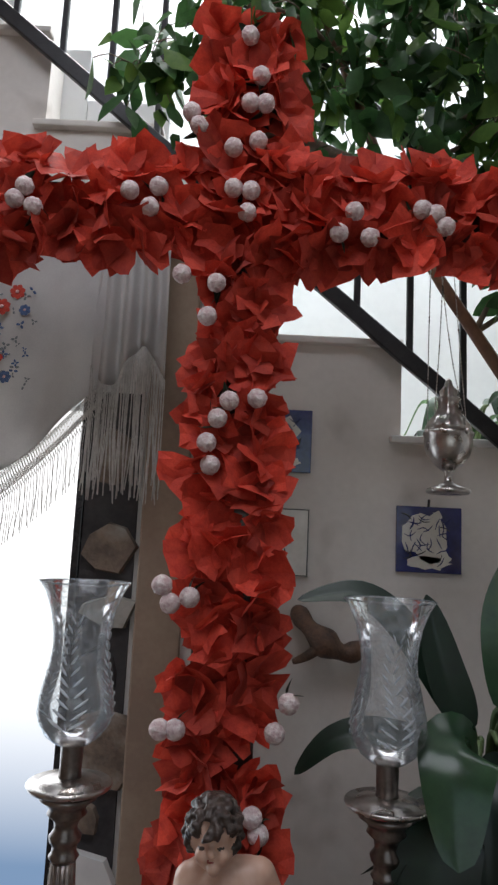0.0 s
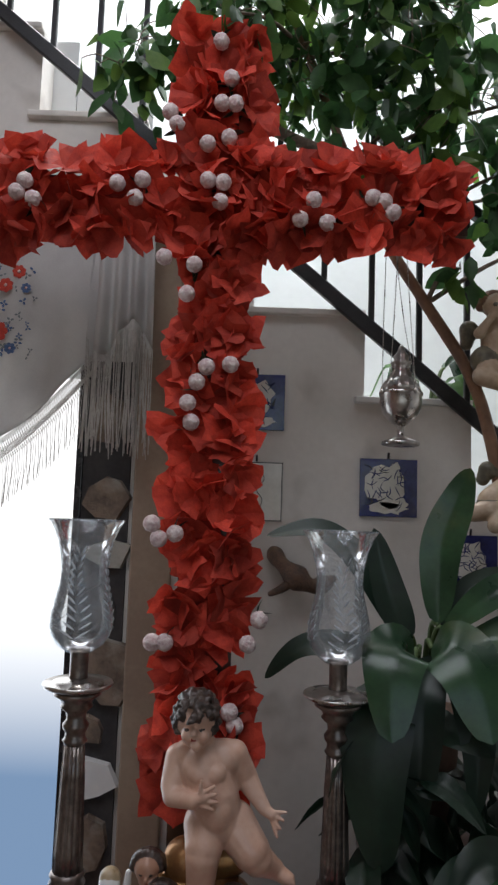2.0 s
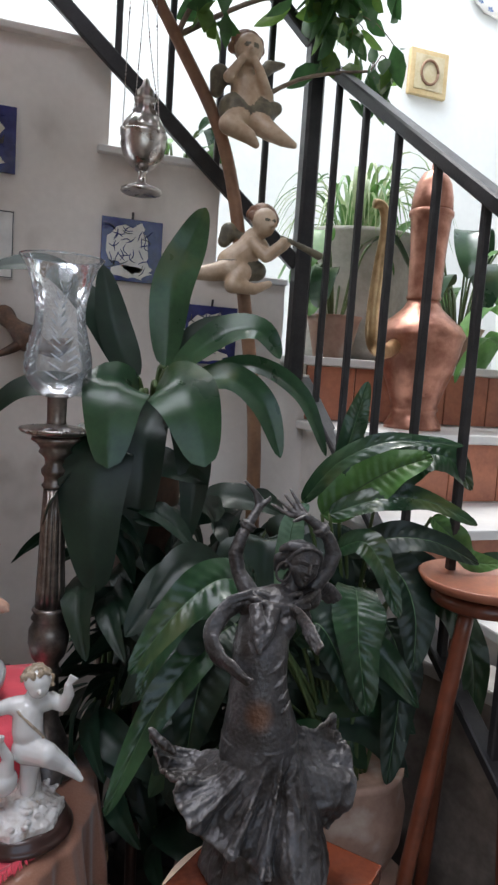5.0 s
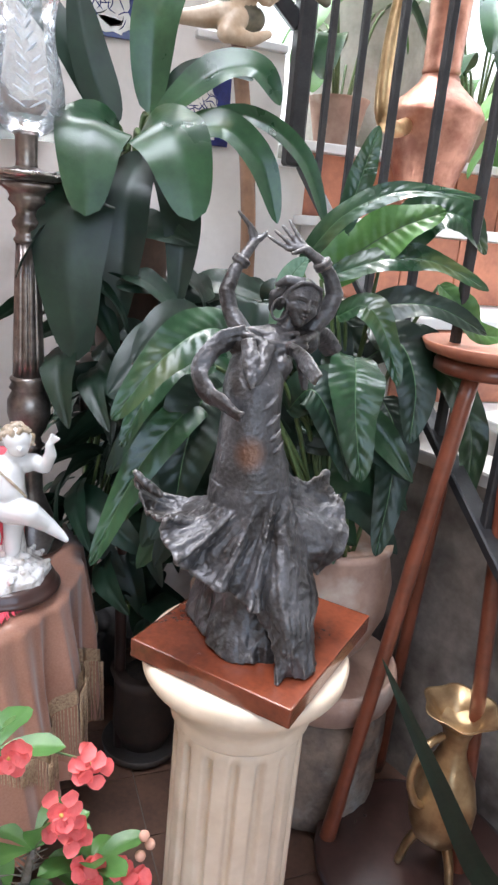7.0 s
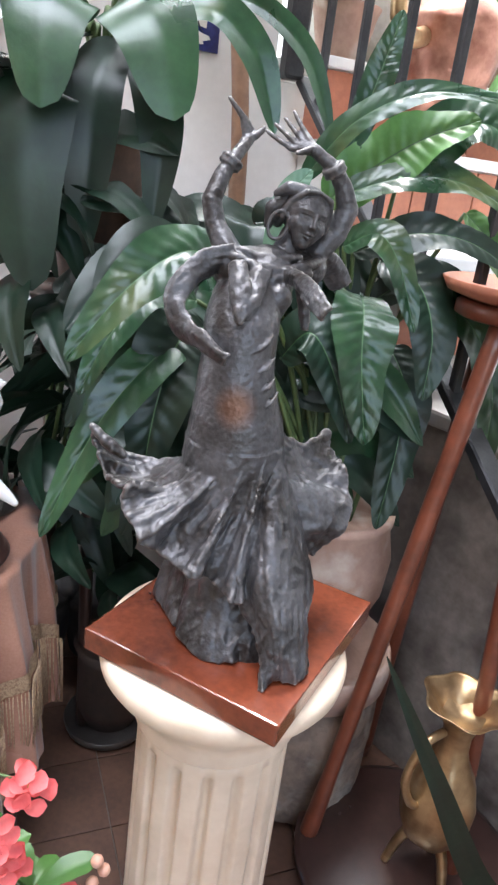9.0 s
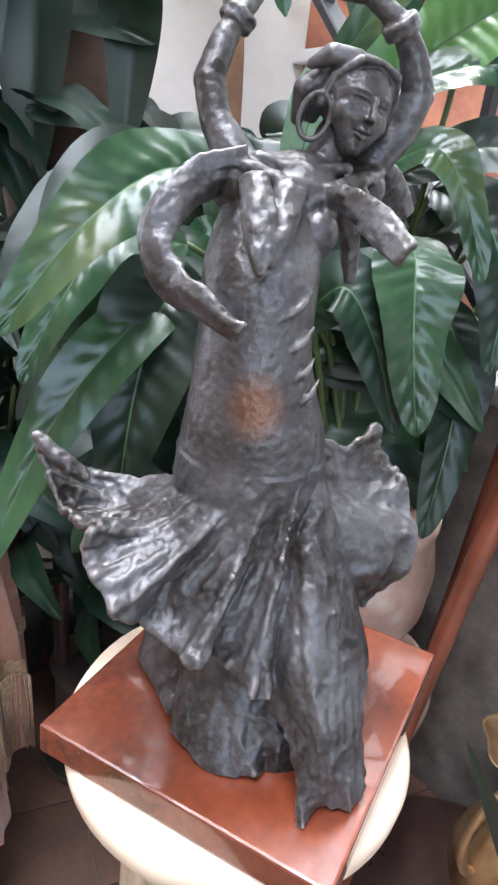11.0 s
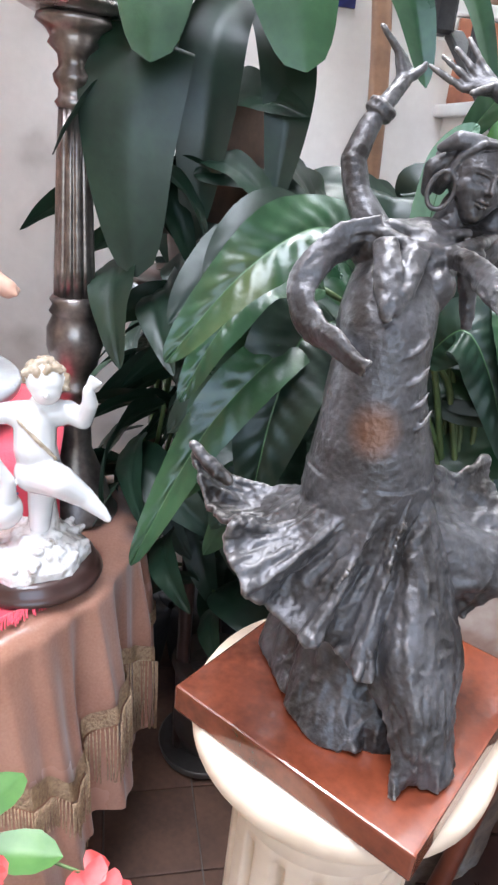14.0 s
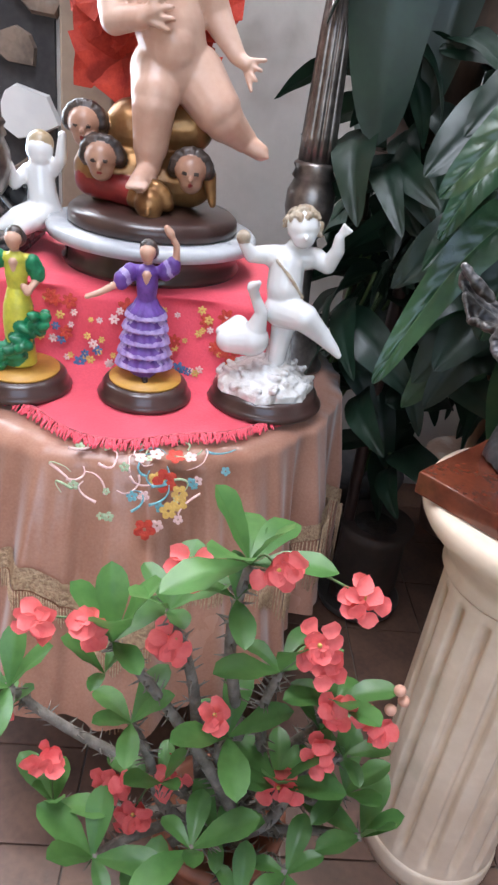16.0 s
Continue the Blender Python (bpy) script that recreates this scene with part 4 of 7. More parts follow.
def flower_patch(bm, centre, normal, size, petals=6, across=None, fill=0.55):
    """A small embroidered flower of raised petals lying on a cloth."""
    n = Vector(normal).normalized()
    s = n.orthogonal().normalized()
    t = n.cross(s)
    c = Vector(centre)
    ph = random.random() * 6
    for k in range(petals):
        a = ph + 2 * math.pi * k / petals
        d = s * math.cos(a) + t * math.sin(a)
        e = n.cross(d)
        q = c + d * size * 0.55
        ring = [bm.verts.new(q + d * size * 0.45 * math.cos(b) + e * size * fill * 0.5 * math.sin(b) + n * 0.0006) for b in (2 * math.pi * j / 7 for j in range(7))]
        top = bm.verts.new(q + n * 0.0014)
        for j in range(7):
            bm.faces.new((ring[j], ring[(j + 1) % 7], top))


def red_shawl():
    sh = thing("red_shawl", (0, 1.25, 0.70), "coral red embroidered shawl draped over the box and table", "shawl")
    rng = random.Random(4)

    def p(u, v):
        x = -0.31 + 0.58 * u
        edge = 0.99 + 1.5 * (abs(x + 0.0) ** 1.6)
        path = [(1.60, 0.882), (1.27, 0.882), (1.245, 0.868), (1.225, 0.735), (1.17, 0.7075), (edge, 0.7055)]
        k = v * 5
        i = min(4, int(k))
        f = k - i
        y, z = (path[i][0] + (path[i + 1][0] - path[i][0]) * f, path[i][1] + (path[i + 1][1] - path[i][1]) * f)
        wob = noise.noise(Vector((x * 9, v * 6, 2)))
        if v > 0.4:
            y += 0.012 * wob + 0.008 * math.sin(x * 26)
            z += 0.008 * abs(wob) * (1 if v < 0.95 else 0.3)
        if v > 0.35:
            x = x * (1 + 0.25 * max(0, v - 0.55))
        return Vector((x, y - 1.25, z - 0.70))
    bm = sheet(p, 70, 50)
    part("cloth", thicken(bm, 0.003), RED_CLOTH, sh)
    motifs = {"red_motif": (RED_THREAD, 0.017), "blue_motif": (BLUE_THREAD, 0.012), "pale_motif": (PINK_THREAD, 0.009), "yellow_motif": (GOLD_THREAD, 0.008)}
    for name, (m, size) in motifs.items():
        for _ in range(14 if size > 0.01 else 34):
            u, v = rng.uniform(0.12, 0.88), rng.uniform(0.42, 0.62)
            q = p(u, v)
            bm = bmesh.new()
            flower_patch(bm, q + Vector((0, -0.005, 0.002)), (0, -1, 0.25), size * rng.uniform(0.7, 1.2))
            part(name, bm, m, sh)
    bm = bmesh.new()
    for k in range(420):
        u = k / 419
        q = p(u, 1.0)
        d = Vector((rng.uniform(-0.4, 0.4), -1, 0)).normalized()
        tube([q + Vector((0, 0.006, 0.002)), q + d * 0.014 + Vector((0, 0, 0.006)), q + d * rng.uniform(0.02, 0.033) + Vector((0, 0, 0.0012))], 0.0014, 4, bm, 2)
    tagged(part("fringe", bm, RED_CLOTH, sh, "looped coral red fringe"), kind="stuff")


red_shawl()
rbox = thing("display_box", (0, 1.42, 0.701), "low wooden box under the red shawl", "box")
part("body", box(-0.24, 0.20, -0.145, 0.20, 0, 0.165, 0.006), DARK_WOOD, rbox, smooth=False)
part("lid", box(-0.245, 0.205, -0.148, 0.205, 0.165, 0.175, 0.003), DARK_WOOD, rbox, smooth=False)


def cloth_embroidery():
    rng = random.Random(9)
    e = thing("silk_embroidery", (0.03, 0.99, 0.70), "coloured silk embroidery of flowers and tendrils on the tablecloth", "embroidery")

    def p(u, v):
        x = -0.15 + 0.30 * u
        r = math.sqrt(max(0.01, 0.437 ** 2 - (x + 0.05) ** 2))
        y0 = 1.38 - r
        if v < 0.4:
            y, z = y0 + 0.10 * (0.4 - v) / 0.4, 0.7045
        else:
            w = (v - 0.4) / 0.6
            w *= 0.25 + 0.75 * math.sin(math.pi * u)
            y, z = y0 - 0.012 - 0.065 * w + 0.006 * math.sin(x * 70), 0.700 - 0.13 * w
        return Vector((x, y - 0.99, z - 0.70))
    thread = mat("sage_embroidery", (0.45, 0.52, 0.34), (0.3, 0.38, 0.22), 0.7, scale=90, fine=260, bump=0.4)
    sea = mat("turquoise_embroidery", (0.2, 0.42, 0.46), (0.12, 0.3, 0.34), 0.7, scale=90, fine=260, bump=0.4)
    for k in range(26):
        u, v, a = min(0.95, max(0.05, rng.gauss(0.5, 0.2))), rng.uniform(0.25, 0.75), rng.uniform(0, 6.28)
        turn = rng.choice((-1, 1)) * rng.uniform(0.8, 1.8)
        pts = []
        for j in range(5):
            pts.append(p(u, v) + Vector((0, -0.003, 0.0015)))
            u, v, a = u + 0.045 * math.cos(a), v + 0.05 * math.sin(a), a + turn * 0.5
        part("embroidered_tendril", tube(pts, (0.0026, 0.001), 5, None, 3, 0.5), (thread, sea, PINK_THREAD, PINK_THREAD)[k % 4], e)
    for name, m, n, size in (("red_flower", RED_THREAD, 3, 0.022), ("yellow_flower", GOLD_THREAD, 4, 0.014), ("pale_flower", PINK_THREAD, 7, 0.012), ("blue_leaf", sea, 5, 0.009), ("green_leaf", thread, 8, 0.009)):
        for _ in range(n):
            u, v = min(0.95, max(0.05, rng.gauss(0.5, 0.22))), rng.uniform(0.30, 0.85)
            bm = bmesh.new()
            flower_patch(bm, p(u, v) + Vector((0, -0.003, 0.002)), (0, -1, 0.3) if v > 0.4 else (0, -0.3, 1), size * rng.uniform(0.7, 1.1), 5, fill=0.8)
            part(name, bm, m, e)


cloth_embroidery()


# ---- figures on the table ----
def statue_base():
    t = thing("statue_base", (-0.01, 1.42, 0.882), "stepped base of dark wood with a grey marble slab", "base")
    part("drum", lathe([(0.172, 0), (0.176, 0.008), (0.170, 0.014), (0.168, 0.045), (0.172, 0.05)], 64), DARK_WOOD, t)
    part("marble_slab", lathe([(0.19, 0.05), (0.203, 0.053), (0.205, 0.066), (0.198, 0.074), (0.05, 0.075)], 72), mat("grey_marble", (0.52, 0.53, 0.55), (0.36, 0.37, 0.39), 0.25, scale=7, fine=40, bump=0.02), t, "grey marble slab")
    part("disc", lathe([(0.158, 0.075), (0.165, 0.08), (0.163, 0.098), (0.152, 0.108), (0.05, 0.112)], 64), DARK_WOOD, t)


statue_base()


def child_statue():
    F = []

    def ch(pts, rs, m=0):
        for a, b, ra, rb in zip(pts, pts[1:], rs, rs[1:]):
            F.append((a, b, ra, rb, m))
    rng = random.Random(3)
    ch([(-0.066, -0.035, 0.468), (-0.06, -0.042, 0.436)], [0.050, 0.040])
    ch([(-0.066, -0.085, 0.452), (-0.065, -0.087, 0.444)], [0.006, 0.008])
    ch([(-0.060, -0.076, 0.415), (-0.058, -0.074, 0.412)], [0.012, 0.012])
    ch([(-0.085, -0.070, 0.436), (-0.083, -0.07, 0.434)], [0.014, 0.014])
    ch([(-0.042, -0.072, 0.436), (-0.044, -0.07, 0.434)], [0.014, 0.014])
    for _ in range(260):
        a, b = rng.uniform(0, 6.28), rng.uniform(-0.55, 1.5)
        d = Vector((math.cos(a) * math.cos(b), math.sin(a) * math.cos(b), math.sin(b)))
        if d.y < -0.40 and d.z < 0.12:
            continue
        q = Vector((-0.064, -0.034, 0.466)) + d * rng.uniform(0.052, 0.064)
        e = d.orthogonal().normalized()
        e.rotate(Matrix.Rotation(rng.uniform(0, 6.28), 3, d))
        ch([(q - e * 0.008)[:], (q + d * 0.004)[:], (q + e * 0.008)[:]], [0.0045, 0.0065, 0.0045], 1)
    for ex in (-0.086, -0.046):
        ch([(ex - 0.007, -0.0765, 0.452), (ex, -0.0785, 0.4505), (ex + 0.007, -0.0765, 0.452)], [0.0012, 0.0018, 0.0012], 1)
    ch([(-0.070, -0.0775, 0.428), (-0.060, -0.0775, 0.428)], [0.0022, 0.0022], 3)
    ch([(-0.05, -0.01, 0.41), (-0.04, 0, 0.385)], [0.030, 0.034])
    ch([(-0.085, 0, 0.362), (0.02, 0, 0.366)], [0.044, 0.044])
    ch([(-0.04, -0.012, 0.345), (-0.012, -0.02, 0.285), (0.008, -0.012, 0.225)], [0.062, 0.064, 0.060])
    ch([(-0.055, -0.048, 0.345), (-0.05, -0.05, 0.34)], [0.026, 0.025])
    ch([(-0.005, -0.048, 0.345), (-0.01, -0.05, 0.34)], [0.026, 0.025])
    ch([(0.0, -0.042, 0.262), (0.002, -0.042, 0.250)], [0.044, 0.042])
    ch([(-0.042, -0.090, 0.318), (-0.040, -0.094, 0.345)], [0.0062, 0.0046])
    ch([(0.042, 0.0, 0.375), (0.075, 0.012, 0.318), (0.090, 0.005, 0.298), (0.126, -0.012, 0.256)], [0.034, 0.030, 0.026, 0.017])
    ch([(0.130, -0.015, 0.252), (0.148, -0.022, 0.244)], [0.015, 0.013])
    for k in range(4):
        ch([(0.148, -0.022, 0.250 - 0.006 * k), (0.186 - 0.008 * k, -0.03 - 0.004 * k, 0.254 - 0.017 * k)], [0.0058, 0.0044])
    ch([(-0.110, 0.0, 0.362), (-0.122, -0.02, 0.305), (-0.118, -0.035, 0.285), (-0.060, -0.078, 0.292)], [0.034, 0.030, 0.026, 0.019])
    ch([(-0.058, -0.08, 0.294), (-0.035, -0.086, 0.305)], [0.016, 0.013])
    for k in range(4):
        ch([(-0.040, -0.088, 0.314 - 0.009 * k), (-0.006 + 0.004 * (k % 3), -0.088, 0.330 - 0.017 * k)], [0.0062, 0.0048])
    ch([(-0.028, -0.012, 0.215), (-0.03, -0.045, 0.180), (-0.032, -0.052, 0.160), (-0.036, -0.045, 0.09), (-0.038, -0.045, 0.055)], [0.056, 0.047, 0.042, 0.034, 0.024])
    ch([(-0.040, -0.05, 0.045), (-0.052, -0.098, 0.032)], [0.022, 0.018])
    for k in range(4):
        ch([(-0.066 + 0.010 * k, -0.108, 0.030), (-0.070 + 0.011 * k, -0.118, 0.026)], [0.0075, 0.006])
    ch([(0.045, -0.005, 0.215), (0.095, -0.03, 0.165), (0.112, -0.03, 0.148), (0.158, -0.012, 0.118)], [0.056, 0.047, 0.040, 0.025])
    ch([(0.160, -0.012, 0.115), (0.196, -0.02, 0.100)], [0.021, 0.017])
    for k in range(4):
        ch([(0.200, -0.028 + 0.010 * k, 0.098), (0.210, -0.030 + 0.011 * k, 0.094)], [0.0075, 0.006])
    F[:] = [((a[0] * 0.86 + 0.013, a[1], a[2] * 0.965 + 0.023), (b[0] * 0.86 + 0.013, b[1], b[2] * 0.965 + 0.023), ra, rb, m) for a, b, ra, rb, m in F]
    # cloud of small heads, wings and a red drape underneath
    for x, y, z in ((0.058, -0.06, 0.072), (-0.105, -0.055, 0.075), (-0.142, -0.02, 0.125), (-0.012, -0.085, 0.012)):
        g = 0 if z > 0.03 else 2
        g = 4 if g == 0 else g
        ch([(x, y, z + 0.006), (x + 0.002, y - 0.004, z - 0.012)], [0.030, 0.023], g)
        ch([(x + 0.002, y - 0.033, z - 0.003), (x + 0.002, y - 0.034, z - 0.006)], [0.005, 0.006], g)
        if g == 4:
            for ex in (-0.011, 0.013):
                ch([(x + ex - 0.003, y - 0.0265, z + 0.004), (x + ex + 0.003, y - 0.0265, z + 0.004)], [0.0014, 0.0014], 1)
            ch([(x - 0.001, y - 0.0275, z - 0.016), (x + 0.004, y - 0.0275, z - 0.016)], [0.0021, 0.0021], 3)
        for k in range(9):
            a = math.pi * (k / 8)
            q = (x + 0.030 * math.cos(a), y + 0.006, z + 0.008 + 0.028 * math.sin(a))
            ch([q, (q[0], q[1] + 0.02, q[2] - 0.006)], [0.013, 0.015], 1 if g == 4 else 2)
    ch([(-0.11, 0.02, 0.05), (0.05, 0.02, 0.05)], [0.062, 0.055], 2)
    ch([(-0.06, 0.03, 0.13), (0.05, 0.03, 0.14)], [0.055, 0.045], 2)
    ch([(0.09, -0.03, 0.07), (0.102, -0.035, 0.02)], [0.016, 0.008], 2)
    ch([(-0.13, 0.0, 0.035), (-0.05, -0.03, 0.025)], [0.035, 0.03], 3)
    F[:] = [(a, b, ra * 0.94, rb * 0.94, m) for a, b, ra, rb, m in F]
    return sculpt("child_statue", F, 0.003, [SKIN, HAIR, GILT, mat("red_drape", (0.30, 0.03, 0.025), (0.2, 0.02, 0.018), 0.4, scale=20, fine=80), mat("brown_painted_flesh", (0.40, 0.22, 0.145), (0.28, 0.14, 0.09), 0.35, scale=14, fine=60, bump=0.05)], (0.0, 1.42, 0.994), "painted flesh-toned child statue stepping over small winged heads", "statue", None, 3)


child_statue()


def round_base(name, loc, r, label, top=None):
    t = thing(name, loc, label, "base")
    part("foot", lathe([(r, 0), (r * 1.03, 0.006), (r * 0.98, 0.012), (r * 0.94, 0.016), (r * 0.93, 0.024), (r * 0.86, 0.032), (0.01, 0.033)], 48), DARK_WOOD, t)
    if top:
        part("ground", lathe([(r * 0.78, 0.033), (r * 0.78, 0.037), (0.01, 0.039)], 40), top, t, "ochre painted ground")
    return t


round_base("figurine_base", (0.232, 1.195, 0.709), 0.105, "dark turned wooden base under the porcelain child")
round_base("figurine_base", (0.012, 1.165, 0.709), 0.082, "dark turned wooden base with an ochre top", OCHRE)
round_base("figurine_base", (-0.205, 1.155, 0.709), 0.085, "dark turned wooden base with an ochre top", OCHRE)


def porcelain_child():
    F = []

    def ch(pts, rs, m=0):
        for a, b, ra, rb in zip(pts, pts[1:], rs, rs[1:]):
            F.append((a, b, ra, rb, m))
    rng = random.Random(8)
    for _ in range(110):
        a, r = rng.uniform(0, 6.28), rng.uniform(0.02, 0.084)
        x, y = r * math.cos(a), r * math.sin(a)
        z = 0.012 + 0.04 * (1 - r / 0.085)
        ch([(x, y, z), (x + rng.uniform(-0.02, 0.02), y + rng.uniform(-0.02, 0.02), z + 0.008)], [0.0095, 0.0055], 1)
    ch([(0.02, 0.01, 0.03), (0.02, 0.005, 0.10)], [0.030, 0.020], 1)
    ch([(0.028, -0.012, 0.293), (0.03, -0.018, 0.280)], [0.029, 0.023])
    ch([(0.032, -0.044, 0.284), (0.032, -0.045, 0.281)], [0.004, 0.005])
    for k in range(70):
        a, b = rng.uniform(0, 6.28), rng.uniform(-0.3, 1.5)
        d = Vector((math.cos(a) * math.cos(b), math.sin(a) * math.cos(b), math.sin(b)))
        if d.y < -0.45 and d.z < 0.55:
            continue
        q = Vector((0.028, -0.010, 0.294)) + d * 0.030
        ch([q[:], (q + Vector((rng.uniform(-0.005, 0.005), rng.uniform(-0.005, 0.005), -0.004)))[:]], [0.0052, 0.0042], 2)
    ch([(0.022, 0, 0.262), (0.016, 0, 0.245)], [0.015, 0.018])
    ch([(-0.012, 0, 0.236), (0.046, 0, 0.240)], [0.022, 0.022])
    ch([(0.012, -0.004, 0.225), (0.012, -0.01, 0.188), (0.018, -0.005, 0.155)], [0.033, 0.034, 0.034])
    ch([(0.058, 0, 0.242), (0.080, -0.005, 0.232), (0.090, -0.02, 0.262), (0.088, -0.026, 0.285)], [0.019, 0.016, 0.013, 0.009])
    for k in range(3):
        ch([(0.088, -0.026, 0.287), (0.092 + 0.006 * k, -0.03, 0.306 - 0.004 * k)], [0.006, 0.004])
    ch([(-0.024, 0, 0.238), (-0.050, -0.012, 0.238), (-0.066, -0.02, 0.256)], [0.018, 0.015, 0.010])
    ch([(-0.068, -0.02, 0.266), (-0.068, -0.02, 0.267)], [0.013, 0.013], 2)
    ch([(0.012, -0.015, 0.150), (0.048, -0.045, 0.150), (0.082, -0.040, 0.122), (0.108, -0.046, 0.100)], [0.034, 0.027, 0.018, 0.011])
    ch([(0.108, -0.046, 0.100), (0.118, -0.05, 0.090)], [0.011, 0.007])
    ch([(0.025, 0, 0.145), (0.018, -0.012, 0.100), (0.016, -0.014, 0.06)], [0.030, 0.021, 0.017])
    # swan
    ch([(-0.075, -0.035, 0.092), (-0.035, -0.035, 0.098)], [0.024, 0.033])
    ch([(-0.09, -0.03, 0.105), (-0.06, -0.02, 0.115)], [0.010, 0.02])
    neck = [(-0.030, -0.040, 0.12), (-0.024, -0.045, 0.150), (-0.038, -0.045, 0.176), (-0.044, -0.05, 0.192)]
    ch(neck, [0.020, 0.012, 0.010, 0.010])
    ch([(-0.044, -0.05, 0.194), (-0.036, -0.062, 0.206)], [0.012, 0.005])
    strap = [(-0.01, -0.026, 0.238), (0.018, -0.040, 0.212), (0.044, -0.032, 0.180)]
    ch(strap, [0.0025, 0.0025, 0.0025], 2)
    F[:] = [(a, b, ra * 0.93, rb * 0.93, m) for a, b, ra, rb, m in F]
    mound = lathe([(0.001, -0.002), (0.090, -0.002), (0.088, 0.014), (0.06, 0.034), (0.03, 0.048), (0.001, 0.05)], 32, None, lambda a, i: 1 + 0.06 * math.sin(7 * a + i))
    return sculpt("porcelain_child", F, 0.0021, [PORCELAIN, FOAM, mat("pale_gilt_hair", (0.50, 0.42, 0.32), (0.33, 0.25, 0.17), 0.25, scale=40, fine=90, bump=0.3)], (0.228, 1.195, 0.740), "white porcelain child with a swan on painted waves", "figurine", mound, 2)


porcelain_child()


def flamenco(name, loc, mats, label, flip, ruffle):
    """mats: dress, skin, hair, trim."""
    F = []

    def ch(pts, rs, m=0):
        for a, b, ra, rb in zip(pts, pts[1:], rs, rs[1:]):
            F.append((a, b, ra, rb, m))
    s = flip
    bm = bmesh.new()
    if ruffle:
        prof = [(0.012, 0.0), (0.028, 0.006), (0.024, 0.05), (0.026, 0.085), (0.024, 0.11), (0.017, 0.138)]
        lathe(prof, 40, bm, centre=(0, 0))
        ch([(0, 0, 0.02), (0, 0, 0.13)], [0.022, 0.015])
        rng = random.Random(12)
        for k in range(70):
            a = k / 69
            x = -0.045 + 0.09 * a + rng.uniform(-0.012, 0.012)
            z = 0.010 + 0.085 * a ** 1.8 + rng.uniform(-0.008, 0.02)
            y = -0.012 + rng.uniform(-0.022, 0.03)
            ch([(x, y, z), (x + rng.uniform(-0.012, 0.012), y - 0.004, z + 0.004)], [0.0095, 0.0055], 3)
    else:
        tiers = []
        for k in range(5):
            r0 = 0.048 - 0.0035 * k
            tiers += [(r0 - 0.004, 0.02 + 0.022 * k), (r0 + 0.003, 0.022 + 0.022 * k), (r0 - 0.001, 0.032 + 0.022 * k)]
        prof = [(0.02, 0.018)] + tiers + [(0.022, 0.132), (0.017, 0.143)]
        lathe(prof, 60, bm, lambda a, i: 1 + 0.05 * math.sin(15 * a + i * 0.4), (0.0, 0.0), 1.0, 0.8)
        ch([(0, 0, 0.03), (0, 0, 0.12)], [0.034, 0.022])
        for k in range(5):
            r0 = 0.0505 - 0.0035 * k
            ring = [(r0 * math.cos(a), 0.8 * r0 * math.sin(a), 0.0215 + 0.022 * k) for a in (j * math.pi / 9 for j in range(19))]
            ch(ring, [0.0013] * 19, 3)
        ch([(0.005, -0.02, 0.001), (0.006, -0.03, 0.0)], [0.006, 0.005], 2)
        ch([(0.008, -0.012, 0.0), (0.008, -0.01, 0.03)], [0.006, 0.007], 1)
    ch([(0, 0, 0.138), (0, -0.002, 0.165), (0, -0.004, 0.186)], [0.0155, 0.0185, 0.0165])
    ch([(-0.020, 0, 0.189), (0.020, 0, 0.189)], [0.0085, 0.0085], 0)
    ch([(0, -0.016, 0.186), (0, -0.017, 0.168)], [0.008, 0.003], 1)
    ch([(0, -0.003, 0.196), (-0.001, -0.004, 0.207)], [0.0075, 0.007], 1)
    ch([(-0.001, -0.008, 0.221), (-0.001, -0.010, 0.214)], [0.0135, 0.0105], 1)
    ch([(-0.001, 0.000, 0.2265), (0.001, 0.008, 0.219)], [0.0148, 0.0150], 2)
    ch([(0.0, 0.016, 0.214), (0.0, 0.018, 0.210)], [0.010, 0.008], 2)
    up = [(0.026 * s, 0, 0.188), (0.046 * s, 0, 0.205), (0.045 * s, -0.004, 0.235), (0.034 * s, -0.006, 0.254)]
    out = [(-0.026 * s, 0, 0.186), (-0.048 * s, -0.012, 0.165), (-0.075 * s, -0.022, 0.150), (-0.095 * s, -0.03, 0.143)]
    if ruffle:
        up = [(0.024, 0, 0.185), (0.036, 0.004, 0.160), (0.022, -0.02, 0.140)]
        out = [(-0.024, 0, 0.186), (-0.052, 0.004, 0.180), (-0.036, -0.004, 0.150)]
    for arm in (up, out):
        ch(arm, [0.0078, 0.0066, 0.0055, 0.0045][:len(arm)], 1)
        for k in range(3):
            q = Vector(arm[0]).lerp(Vector(arm[1]), 0.15 + 0.3 * k)
            ch([(q + Vector((0, 0, 0.004)))[:], (q - Vector((0, 0, 0.004)))[:]], [0.0125, 0.0125], 3 if k % 2 and not ruffle else 0 if not ruffle else 3)
    ch([(up[-1]), (up[-1][0] - 0.006 * s, up[-1][1], up[-1][2] + 0.008)], [0.0075, 0.006], 1)
    return sculpt(name, F, 0.0018, mats, loc, label, "figurine", bm, 1)


FLESH2 = mat("painted_doll_skin", (0.60, 0.36, 0.26), (0.52, 0.29, 0.2), 0.4, scale=20, fine=80)
flamenco("dancer_figurine", (0.008, 1.165, 0.748), [PURPLE, FLESH2, HAIR, LILAC], "painted dancer figurine in a purple ruffled dress, one arm raised", 1, False)
flamenco("dancer_figurine", (-0.205, 1.155, 0.748), [YELLOW, FLESH2, HAIR, GREEN], "painted dancer figurine in yellow with a green ruffled train", 1, True)


